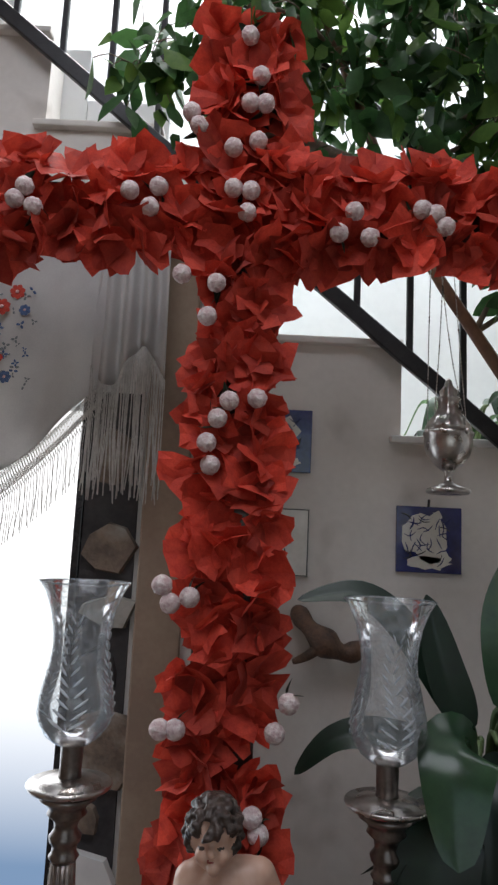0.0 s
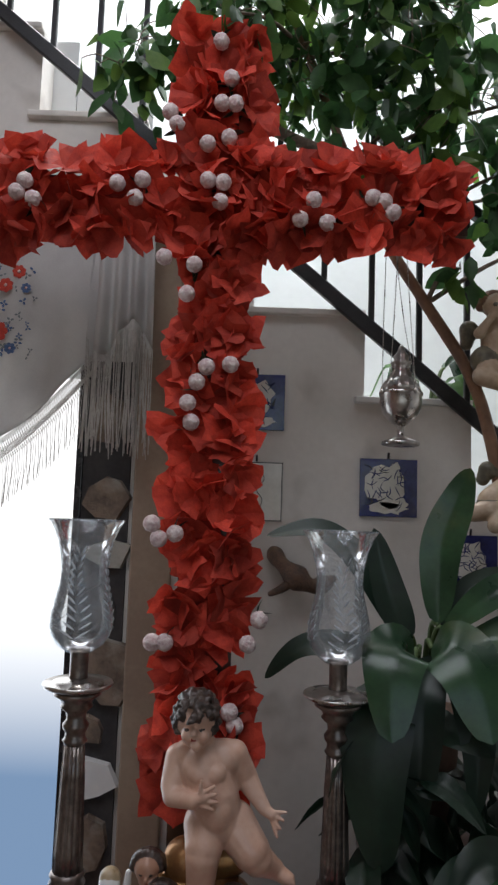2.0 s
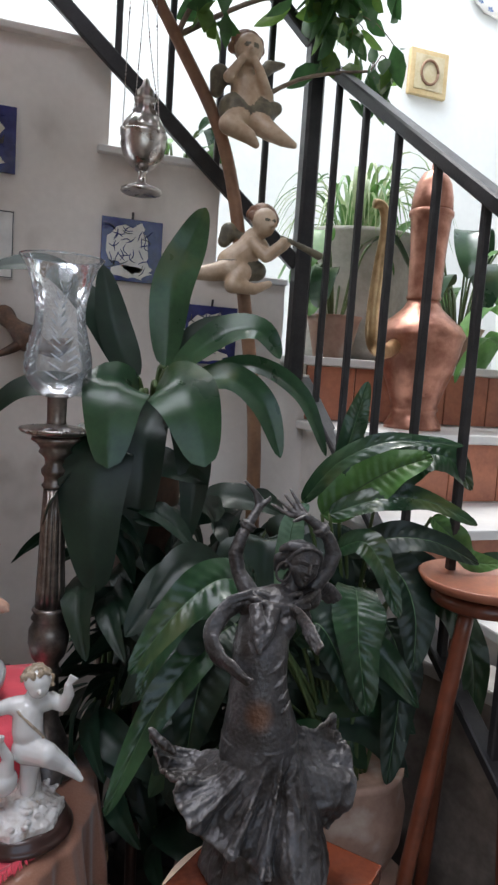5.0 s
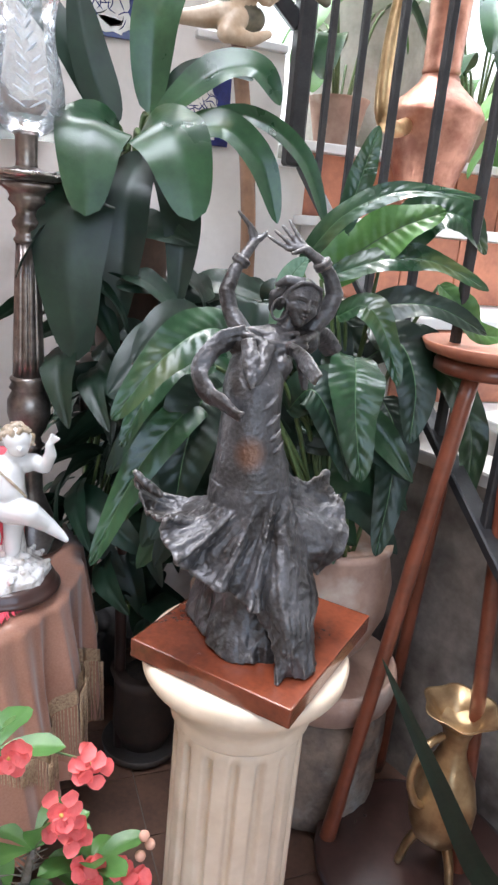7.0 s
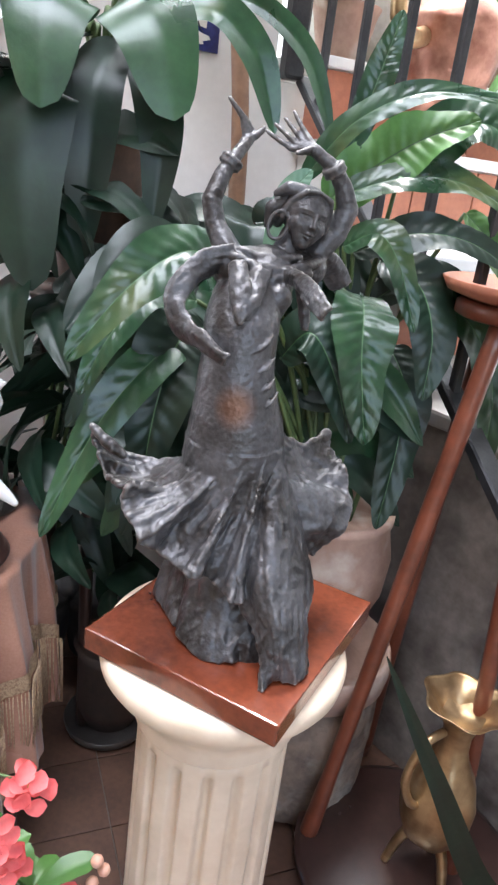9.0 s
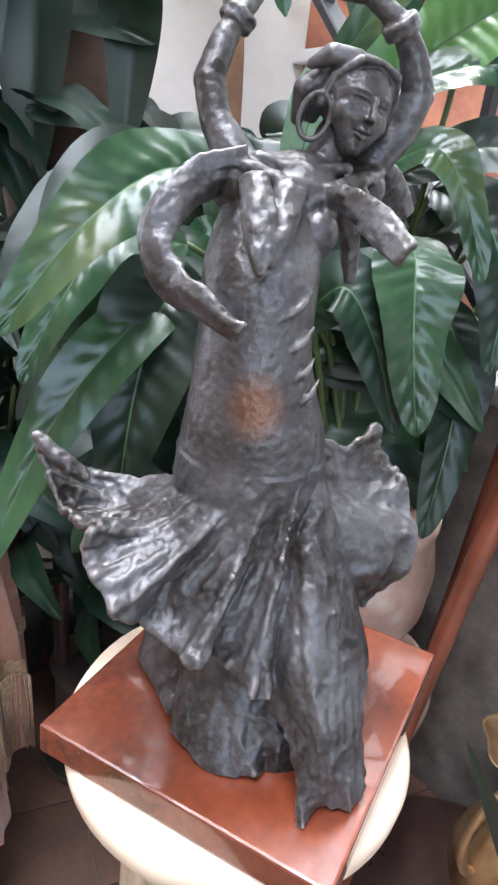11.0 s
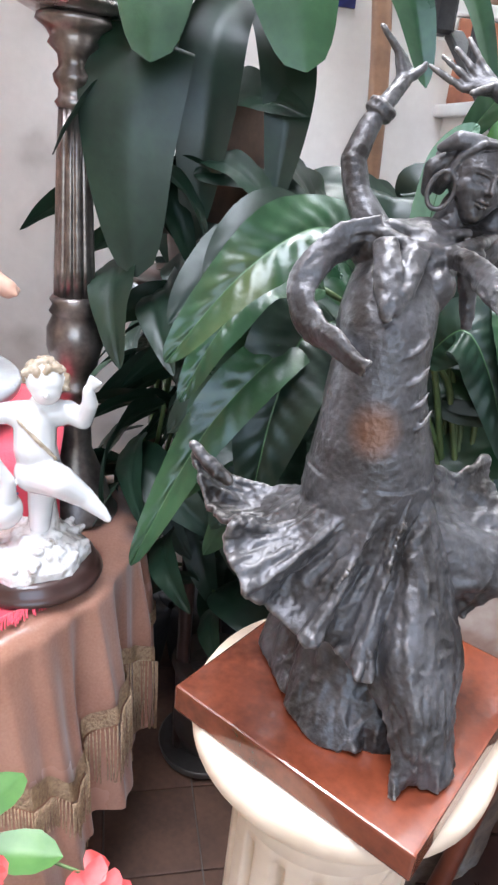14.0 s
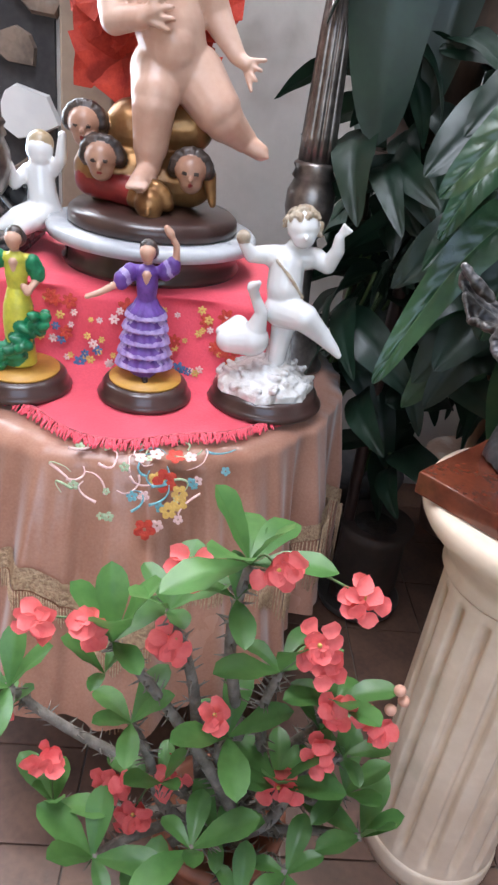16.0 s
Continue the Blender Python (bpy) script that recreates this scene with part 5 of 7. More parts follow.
def small_angel():
    F = []

    def ch(pts, rs, m=0):
        for a, b, ra, rb in zip(pts, pts[1:], rs, rs[1:]):
            F.append((a, b, ra, rb, m))
    ch([(0, 0, 0.152), (0.002, -0.006, 0.140)], [0.026, 0.02])
    ch([(0, 0.006, 0.162), (0.0, 0.01, 0.155)], [0.026, 0.024], 1)
    ch([(0, 0, 0.115), (0.004, -0.004, 0.075), (0.008, 0, 0.045)], [0.026, 0.028, 0.032])
    ch([(0.024, 0, 0.118), (0.042, -0.01, 0.140), (0.046, -0.012, 0.185)], [0.014, 0.012, 0.008])
    ch([(-0.024, 0, 0.112), (-0.044, -0.02, 0.09), (-0.05, -0.03, 0.125)], [0.014, 0.012, 0.008])
    ch([(0.0, 0, 0.04), (-0.03, -0.05, 0.035), (-0.065, -0.07, 0.012)], [0.027, 0.02, 0.012])
    ch([(0.015, 0, 0.04), (0.0, -0.06, 0.032), (-0.03, -0.08, 0.010)], [0.027, 0.02, 0.012])
    ch([(-0.06, 0.01, 0.075), (-0.02, 0.04, 0.02)], [0.03, 0.035], 2)
    ch([(-0.03, 0.02, 0.016), (0.03, 0.02, 0.016)], [0.022, 0.022])
    return sculpt("seated_angel", F, 0.003, [PORCELAIN, mat("fair_painted_hair", (0.42, 0.32, 0.2), (0.34, 0.25, 0.15), 0.3, scale=40, fine=90), BLACK], (-0.235, 1.45, 0.912), "white porcelain angel seated on the black box", "figurine", None, 2)


small_angel()
bb = thing("lacquer_box", (-0.315, 1.43, 0.701), "black lacquered box with pale inlaid scrolls", "box")
part("body", box(-0.105, 0.062, -0.13, 0.13, 0, 0.19, 0.005), BLACK, bb, smooth=False)
part("lid", box(-0.108, 0.065, -0.133, 0.133, 0.192, 0.208, 0.004), BLACK, bb, smooth=False)
rng = random.Random(5)
PEARL = mat("pearl_inlay", (0.4, 0.4, 0.38), (0.28, 0.28, 0.27), 0.3)
for k in range(14):
    x, z = rng.uniform(-0.09, 0.05), rng.uniform(0.05, 0.16)
    bm = bmesh.new()
    flower_patch(bm, (x, -0.1312, z), (0, -1, 0), 0.012, 5)
    part("inlay", bm, PEARL, bb)


# ---- candlesticks with engraved glass shades ----
def candlestick(loc, foot, label):
    """foot: how far below the dish the stick ends."""
    t = thing("candlestick", (loc[0], loc[1], loc[2] - foot), label, "candlestick", "candlesticks before the cross")
    z0 = foot
    flute = lambda a, i: 1 - 0.10 * max(0, math.cos(12 * a)) ** 2
    part("dish", lathe([(0.02, z0 - 0.004), (0.06, z0 - 0.003), (0.078, z0 + 0.004), (0.082, z0 + 0.010), (0.080, z0 + 0.014), (0.064, z0 + 0.010), (0.058, z0 + 0.016), (0.03, z0 + 0.02), (0.02, z0 + 0.024)], 56), SILVER, t, "round silver drip dish")
    part("socket", lathe([(0.023, z0 + 0.02), (0.021, z0 + 0.03), (0.022, z0 + 0.08), (0.027, z0 + 0.086), (0.024, z0 + 0.09)], 28), PEWTER, t)
    part("neck", lathe([(0.052, z0 - 0.006), (0.055, z0 - 0.014), (0.040, z0 - 0.024), (0.034, z0 - 0.034), (0.038, z0 - 0.042), (0.024, z0 - 0.055), (0.022, z0 - 0.07), (0.031, z0 - 0.082), (0.029, z0 - 0.092), (0.023, z0 - 0.10), (0.024, z0 - 0.112), (0.029, z0 - 0.118), (0.024, z0 - 0.126)][::-1], 36), PEWTER, t)
    part("shaft", lathe([(0.034, z0 - 0.405), (0.033, z0 - 0.36), (0.030, z0 - 0.28), (0.0275, z0 - 0.2), (0.0235, z0 - 0.126)], 96, None, flute), PEWTER, t, "fluted tapering shaft")
    b = [(0.036, z0 - 0.405), (0.041, z0 - 0.412), (0.036, z0 - 0.42), (0.042, z0 - 0.432), (0.036, z0 - 0.438), (0.046, z0 - 0.46), (0.047, z0 - 0.49), (0.038, z0 - 0.525), (0.024, z0 - 0.545), (0.028, z0 - 0.56), (0.034, z0 - 0.565), (0.026, z0 - 0.575)]
    end = 0.0
    zs = z0 - 0.575
    b += [(0.03, end + zs * 0.55), (0.055, end + zs * 0.28), (0.072, end + 0.012), (0.078, end + 0.006), (0.078, end)]
    part("foot", lathe(b[::-1], 40), PEWTER, t)
    prof = [(0.020, 0.085), (0.034, 0.09), (0.054, 0.105), (0.069, 0.127), (0.0745, 0.15), (0.073, 0.178), (0.066, 0.21), (0.058, 0.245), (0.0545, 0.275), (0.057, 0.305), (0.066, 0.345), (0.079, 0.378), (0.091, 0.396), (0.0915, 0.398)]
    g = part("glass_shade", lathe([(r, z0 + z - 0.005) for r, z in prof[:-1]], 56), GLASS, t, "clear engraved glass hurricane shade")
    me = g.data
    bm = bmesh.new()
    bm.from_mesh(me)
    for f in [f for f in bm.faces if len(f.verts) > 10]:
        bm.faces.remove(f)
    bm.to_mesh(me)
    bm.free()
    part("rim", tube([(0.091 * math.cos(a), 0.091 * math.sin(a), z0 + 0.391) for a in (2 * math.pi * k / 40 for k in range(41))], 0.0017, 6, None, 1), GLASS, g)
    # engraved sprig on the glass
    radius = lambda z: np.interp(z, [p[1] for p in prof], [p[0] for p in prof]) + 0.0008
    frost = bpy.data.materials.get("frosted_engraving") or mat("frosted_engraving", (0.72, 0.75, 0.78), (0.6, 0.63, 0.66), 0.9, trans=0.5)
    for s in (0.0, 2.1, 4.2):
        bm = bmesh.new()
        for k in range(11):
            zz = 0.13 + 0.019 * k
            for side in (-1, 1):
                pts = []
                for j in range(4):
                    q = zz + 0.018 * j / 3
                    a = s - math.pi / 2 + side * (0.06 + 0.42 * (j / 3) * (1 - k / 14)) + 0.12 * math.sin(k * 0.7)
                    r = radius(q)
                    pts.append((r * math.cos(a), r * math.sin(a), z0 + q - 0.005))
                tube(pts, lambda u: 0.0005 + 0.0026 * math.sin(math.pi * u), 6, bm, 3, 0.3)
        tagged(part("engraved_sprig", bm, frost, g, "frosted engraved sprig"), kind="stuff")


candlestick((0.287, 1.40, 1.515), 0.81, "tall dark silver candlestick with glass shade on the table")
candlestick((-0.324, 1.40, 1.522), 0.613, "dark silver candlestick with glass shade on the black box")


# ---- the paper-flower cross ----
def paper_flower(seed):
    """A crumpled paper rosette of folded sheets facing -y."""
    rng = random.Random(seed)
    bm = bmesh.new()
    for k in range(6):
        a = 2 * math.pi * k / 6 + rng.uniform(-0.3, 0.3)
        tilt = rng.uniform(0.25, 1.0)
        L, W = rng.uniform(0.06, 0.10), rng.uniform(0.065, 0.105)
        out = Vector((math.cos(a), 0, math.sin(a)))
        fwd = Vector((0, -1, 0))
        d = (out * math.cos(tilt) + fwd * math.sin(tilt)).normalized()
        s = d.cross(out.cross(fwd)).normalized() * 0.2 + out.cross(fwd) * 1.0
        s.normalize()
        n = d.cross(s)
        crease, bend = rng.choice((-1, 1)) * rng.uniform(0.3, 1.1), rng.uniform(-0.5, 0.6)
        ofs = Vector([rng.random() * 9 for _ in range(3)])
        g = []
        for i in range(4):
            u = i / 3
            row = []
            for j in range(4):
                v = j / 1.5 - 1
                w = W * (0.25 + 0.75 * min(1, u * 1.5)) * 0.5
                p = d * (L * u) + s * (v * w) + n * (0.4 * w * crease * abs(v) * u + bend * L * u * u * 0.5)
                p += Vector((noise.noise(p * 40 + ofs), noise.noise(p * 40 + ofs * 2), noise.noise(p * 40 - ofs))) * 0.013 * u
                row.append(bm.verts.new(p))
            g.append(row)
        for i in range(3):
            for j in range(3):
                bm.faces.new((g[i][j], g[i + 1][j], g[i + 1][j + 1], g[i][j + 1]))
    me = bpy.data.meshes.new("flower")
    bm.to_mesh(me)
    bm.free()
    me.materials.append(PAPER)
    return me


def flower_cross():
    t = thing("flower_cross", (-0.045, 1.63, 0.88), "large cross covered in red paper flowers and white balls", "cross")
    o = Vector((-0.045, 1.63, 0.88))
    bm = box(-0.075, 0.075, -0.03, 0.03, 0.0, 2.38)
    box(-0.70, 0.70, -0.031, 0.029, 1.86, 2.00, 0, bm)
    part("wooden_core", bm, DARK_WOOD, t, smooth=False)
    part("foot", box(-0.14, 0.14, -0.02, 0.10, -0.004, 0.03, 0.005), DARK_WOOD, t, smooth=False)
    rng = random.Random(21)
    meshes = [paper_flower(s) for s in range(9)]
    spots = []
    for k in range(29):
        z = 0.34 + 0.073 * k
        for x in (-0.064, 0.004, 0.062) if k % 3 else (-0.045, 0.045):
            spots.append((x + rng.uniform(-0.018, 0.018), z + rng.uniform(-0.03, 0.03)))
    for k in range(18):
        x = -0.66 + 0.077 * k
        if abs(x) < 0.1:
            continue
        for z in (1.845, 1.93, 2.015):
            spots.append((x + rng.uniform(-0.02, 0.02), z + rng.uniform(-0.02, 0.02)))
    for x, z in spots:
        ob = new("paper_flower", rng.choice(meshes))
        ob.parent = t
        out = 26 * (x / 0.075 if z < 1.8 or z > 2.06 else (0)) * 1.0
        tip = 0 if z < 1.8 or z > 2.06 else 28 * (z - 1.93) / 0.085
        sc = rng.uniform(0.82, 1.12)
        ob.matrix_basis = pose(x, -0.045 - rng.uniform(0, 0.02), z, -tip + rng.uniform(-24, 24), 0, out + rng.uniform(-24, 24)) @ pose(0, 0, 0, 0, rng.uniform(0, 360), 0) @ Matrix.Diagonal((sc, sc, sc, 1))
    # clusters of white balls
    BALLS = [-0.023, 3.131, -0.046, 3.058, -0.009, 3.058, -0.186, 3.027, -0.166, 2.993, -0.081, 2.940, -0.023, 2.959, -0.076, 2.836, -0.034, 2.831, -0.041, 2.775, -0.055, 3.238, -0.321, 2.819, -0.253, 2.832, -0.271, 2.779, -0.571, 2.818, -0.592, 2.785, -0.546, 2.767, 0.212, 2.790, 0.177, 2.735, 0.250, 2.727, 0.372, 2.802, 0.403, 2.792, 0.427, 2.762, -0.185, 2.617, -0.103, 2.599, -0.120, 2.518, -0.060, 2.322, 0.003, 2.330, -0.084, 2.281, -0.106, 2.224, -0.095, 2.174, -0.184, 1.908, -0.123, 1.884, -0.165, 1.870, 0.099, 1.674, -0.170, 1.610, -0.138, 1.611, 0.032, 1.445, 0.046, 1.413, 0.072, 1.613]
    shapes = []
    for s in range(3):
        b = ball((0, 0, 0), 0.0225, None, 3)
        for v in b.verts:
            v.co *= 1 + 0.07 * noise.noise(v.co * 190 + Vector((s * 5, 0, 0))) + 0.03 * math.sin(v.co.z * 900)
        me = bpy.data.meshes.new("ball")
        b.to_mesh(me)
        b.free()
        me.materials.append(POMPON)
        for f in me.polygons:
            f.use_smooth = True
        shapes.append(me)
    leafs = bmesh.new()
    leaf_blade([(0, 0, 0), (0.022, -0.012, 0.006), (0.05, -0.008, 0.0)], 0.024, leafs, across=4, n=3)
    leaf_me = bpy.data.meshes.new("leaf")
    leafs.to_mesh(leaf_me)
    leafs.free()
    leaf_me.materials.append(LEAF_SHADED)
    for i in range(0, len(BALLS), 2):
        x, z = BALLS[i], BALLS[i + 1]
        ob = new("white_ball", shapes[i % 3])
        ob.parent = t
        ob.matrix_basis = pose(x - o.x, -0.118, z - o.z, rng.uniform(0, 360), rng.uniform(0, 360), 0)
        if i % 4 == 0:
            for k in range(2):
                lf = new("leaf", leaf_me)
                lf.parent = t
                lf.matrix_basis = pose(x - o.x, -0.095, z - o.z, rng.uniform(-30, 30), rng.uniform(0, 360), rng.uniform(-40, 40))


flower_cross()


# ---- plants ----
def leaf_part(parent, pts, width, material=None, name="leaf", label="", **kw):
    o = parent.matrix_world.translation
    kw.setdefault("up", (-0.18, -0.78, 0.6))
    bm = leaf_blade([Vector(p) - o for p in pts], width, None, **kw)
    return part(name, bm, [material or LEAF, MIDRIB], parent, label)


def pot(name, loc, profile, material, label, group=""):
    t = thing(name, loc, label, "pot", group)
    part("body", lathe(profile, 40), material, t)
    r, z = profile[-1]
    part("soil", lathe([(r * 0.6, z - 0.03), (r * 0.93, z - 0.012), (0.01, z - 0.008)], 24), SOIL, t)
    return t


def broad_leaf_plant():
    t = thing("broad_leaf_plant", (0.53, 1.60, 1.12), "potted plant with broad glossy dark green arching leaves", "plant")
    o = t.matrix_world.translation
    L = [[(0.55, 1.50, 1.68), (0.555, 1.50, 1.86), (0.600, 1.50, 1.99), (0.626, 1.48, 2.075)], [(0.47, 1.48, 1.64), (0.42, 1.48, 1.76), (0.385, 1.50, 1.915)], [(0.56, 1.47, 1.67), (0.67, 1.43, 1.77), (0.76, 1.40, 1.785), (0.815, 1.39, 1.72)],
         [(0.52, 1.45, 1.63), (0.545, 1.38, 1.655), (0.575, 1.31, 1.60), (0.605, 1.27, 1.465)], [(0.48, 1.45, 1.60), (0.43, 1.39, 1.645), (0.400, 1.33, 1.60), (0.392, 1.29, 1.455)], [(0.58, 1.46, 1.63), (0.69, 1.41, 1.665), (0.78, 1.39, 1.60), (0.826, 1.37, 1.475)],
         [(0.60, 1.47, 1.64), (0.76, 1.46, 1.70), (0.90, 1.44, 1.63), (0.975, 1.42, 1.475)], [(0.46, 1.50, 1.64), (0.36, 1.53, 1.82), (0.25, 1.56, 1.905), (0.115, 1.58, 1.885)], [(0.44, 1.45, 1.50), (0.385, 1.38, 1.50), (0.365, 1.345, 1.36), (0.385, 1.35, 1.155)],
         [(0.55, 1.50, 1.60), (0.50, 1.44, 1.52), (0.485, 1.41, 1.38), (0.478, 1.42, 1.20)], [(0.57, 1.50, 1.60), (0.60, 1.42, 1.52), (0.61, 1.38, 1.42), (0.60, 1.37, 1.27)], [(0.50, 1.5, 1.6), (0.30, 1.52, 1.62), (0.20, 1.54, 1.60), (0.12, 1.56, 1.52)], [(0.57, 1.52, 1.66), (0.63, 1.52, 1.76), (0.72, 1.53, 1.80), (0.80, 1.54, 1.79)]]
    W = [0.105, 0.085, 0.085, 0.165, 0.155, 0.085, 0.06, 0.075, 0.165, 0.105, 0.09, 0.07, 0.07]
    for k, (pts, w) in enumerate(zip(L, W)):
        # side, rear and hanging leaves take the darkened green, shade painted in
        leaf_part(t, pts, w, LEAF if k in (0, 2, 3, 4, 5, 6) else LEAF_SHADED, fold=0.22 if k not in (3, 4, 8) else -0.12, wave=0.04, across=8, n=7, shape=0.8, blunt=0.5 if k in (3, 4, 8) else 0.65)
        base = Vector(pts[0]) - o
        part("stalk", tube([(random.uniform(-0.03, 0.03), random.uniform(-0.03, 0.03), 0.30), base * 0.6 + Vector((0, 0, 0.20)), base], (0.009, 0.006), 7), STEM, t)
    part("pot", lathe([(0.07, 0.0), (0.095, 0.20), (0.104, 0.30), (0.112, 0.31), (0.112, 0.33), (0.10, 0.33), (0.095, 0.29), (0.01, 0.285)], 36), mat("dark_brown_clay", (0.13, 0.07, 0.045), (0.07, 0.04, 0.028), 0.6, scale=9, fine=70, bump=0.2), t, "dark brown clay pot")
    st = thing("plant_stand", (0.53, 1.60, 0), "tall dark wooden plant stand in shadow", "stand")
    part("top", lathe([(0.15, 1.085), (0.16, 1.09), (0.16, 1.115), (0.15, 1.12)], 32), DARK_WOOD, st)
    for k in range(3):
        a = 0.5 + k * 2.094
        part("leg", tube([(0.11 * math.cos(a), 0.11 * math.sin(a), 1.085), (0.09 * math.cos(a), 0.09 * math.sin(a), 0.5), (0.14 * math.cos(a), 0.14 * math.sin(a), 0)], 0.016, 8), DARK_WOOD, st)


broad_leaf_plant()


def veined_plant():
    t = thing("veined_leaf_plant", (0.975, 1.18, 0.46), "potted plant with deeply veined glossy dark leaves", "plant")
    o = t.matrix_world.translation
    L = [([(0.82, 1.20, 1.40), (0.88, 1.15, 1.50), (0.98, 1.10, 1.555), (1.125, 1.05, 1.555)], 0.055, 0), ([(0.87, 1.20, 1.37), (0.94, 1.16, 1.44), (1.00, 1.12, 1.49), (1.07, 1.08, 1.525)], 0.125, 2), ([(0.87, 1.16, 1.38), (0.97, 1.11, 1.425), (1.07, 1.08, 1.425), (1.175, 1.04, 1.38)], 0.07, 0), ([(0.99, 1.17, 1.42), (1.06, 1.14, 1.51), (1.13, 1.11, 1.52), (1.19, 1.09, 1.45)], 0.11, 0), ([(0.92, 1.16, 1.29), (1.00, 1.11, 1.335), (1.09, 1.07, 1.335), (1.19, 1.04, 1.29)], 0.08, 1),
         ([(0.98, 1.16, 1.28), (1.03, 1.10, 1.25), (1.045, 1.05, 1.17), (1.03, 1.02, 1.06)], 0.115, 1), ([(0.93, 1.12, 1.22), (0.905, 1.06, 1.20), (0.895, 1.02, 1.12), (0.91, 0.99, 0.99)], 0.125, 0), ([(1.04, 1.17, 1.12), (1.05, 1.11, 1.06), (1.035, 1.07, 0.95), (1.005, 1.04, 0.79)], 0.11, 1), ([(1.05, 1.14, 1.20), (1.13, 1.08, 1.20), (1.19, 1.03, 1.08), (1.195, 1.01, 0.90)], 0.10, 0), ([(1.25, 1.15, 1.24), (1.30, 1.06, 1.24), (1.345, 0.99, 1.08), (1.37, 0.96, 0.81)], 0.115, 0), ([(1.11, 1.12, 1.38), (1.15, 1.09, 1.34), (1.19, 1.07, 1.29), (1.26, 1.05, 1.285)], 0.075, 2),
         ([(0.67, 1.06, 1.25), (0.58, 1.02, 1.285), (0.49, 0.99, 1.235), (0.405, 0.975, 1.13)], 0.098, 0), ([(0.62, 1.10, 1.20), (0.53, 1.06, 1.21), (0.47, 1.03, 1.15), (0.428, 1.01, 1.07)], 0.065, 0), ([(0.63, 1.10, 1.16), (0.55, 1.05, 1.12), (0.46, 1.02, 1.02), (0.375, 0.99, 0.85)], 0.082, 0), ([(0.64, 1.10, 1.16), (0.585, 1.06, 1.14), (0.55, 1.03, 1.05), (0.53, 1.01, 0.93)], 0.135, 1), ([(0.76, 1.14, 1.20), (0.76, 1.12, 1.32), (0.765, 1.11, 1.38), (0.79, 1.10, 1.415)], 0.062, 3),
         ([(0.80, 1.14, 1.10), (0.82, 1.08, 1.16), (0.86, 1.05, 1.10), (0.90, 1.02, 0.98)], 0.10, 1), ([(0.90, 1.16, 1.30), (0.93, 1.10, 1.33), (0.96, 1.06, 1.28), (0.99, 1.03, 1.18)], 0.075, 0), ([(1.0, 1.2, 1.2), (1.08, 1.16, 1.26), (1.15, 1.12, 1.22), (1.23, 1.09, 1.12)], 0.085, 1), ([(0.90, 1.20, 1.45), (0.93, 1.20, 1.56), (0.945, 1.20, 1.62), (0.96, 1.20, 1.68)], 0.06, 0)]
    kinds = [LEAF, LEAF_SHADED, LEAF_LIGHT, mat("pale_back_leaf", (0.20, 0.32, 0.22), (0.12, 0.22, 0.15), 0.35, scale=9, fine=60, bump=0.1, trans=0.3)]
    rng = random.Random(31)
    for pts, w, k in L:
        leaf_part(t, pts, w * 0.92, kinds[k], blunt=0.62, fold=0.16, wave=0.16, ribs=84, across=14, n=36, shape=0.72)
        base = Vector(pts[0]) - o
        part("stalk", tube([(rng.uniform(-0.05, 0.05), rng.uniform(-0.05, 0.05), 0.25), base * 0.55 + Vector((0, 0.02, 0.22)), base], (0.006, 0.004), 6), STEM, t)
    # inner filler leaves, two in three coloured nearly black as if in shade
    for k in range(64):
        x, y, z = rng.uniform(0.42, 1.18), rng.uniform(1.10, 1.36), rng.uniform(0.78, 1.36)
        p0 = Vector((0.75 + 0.35 * (x - 0.75), 1.22 + 0.35 * (y - 1.22), z - 0.02))
        tip = Vector((x, y - 0.07, z - rng.uniform(0.05, 0.16)))
        mid_ = p0.lerp(tip, 0.55) + Vector((0, 0, 0.06))
        leaf_part(t, [p0, mid_, tip], rng.uniform(0.075, 0.115), LEAF_SHADED if k % 3 else LEAF, fold=0.15, wave=0.1, ribs=40, across=8, n=10)
        if k % 5 == 0:
            part("stalk", tube([(rng.uniform(-0.05, 0.05), rng.uniform(-0.05, 0.05), 0.25), (p0 - o) * 0.6 + Vector((0, 0, 0.18)), p0 - o], (0.005, 0.0035), 5), STEM, t)
    part("pot", lathe([(0.07, 0.0), (0.11, 0.05), (0.145, 0.14), (0.15, 0.22), (0.135, 0.29), (0.14, 0.305), (0.14, 0.32), (0.12, 0.32), (0.118, 0.28), (0.01, 0.275)], 40), CLAY, t, "pale weathered clay pot")


veined_plant()


def stone_pot():
    t = thing("stone_pot", (1.0, 1.185, 0), "large rough stone pot with a worn clay rim", "pot")
    bm = lathe([(0.13, 0), (0.158, 0.02), (0.162, 0.05), (0.165, 0.09), (0.167, 0.13), (0.170, 0.17), (0.172, 0.21), (0.172, 0.25), (0.170, 0.29), (0.165, 0.33), (0.15, 0.34), (0.01, 0.335)], 60)
    for v in bm.verts:
        n = noise.noise(v.co * 16) * 0.009 + noise.noise(v.co * 45) * 0.006
        v.co += Vector((v.co.x, v.co.y, 0)) * n * 6
    part("body", bm, STONE, t)
    part("rim", lathe([(0.16, 0.34), (0.180, 0.36), (0.186, 0.40), (0.180, 0.43), (0.172, 0.435), (0.165, 0.40), (0.12, 0.385), (0.06, 0.42), (0.05, 0.455), (0.01, 0.456)], 48), CLAY, t, "worn clay bowl rim")


stone_pot()


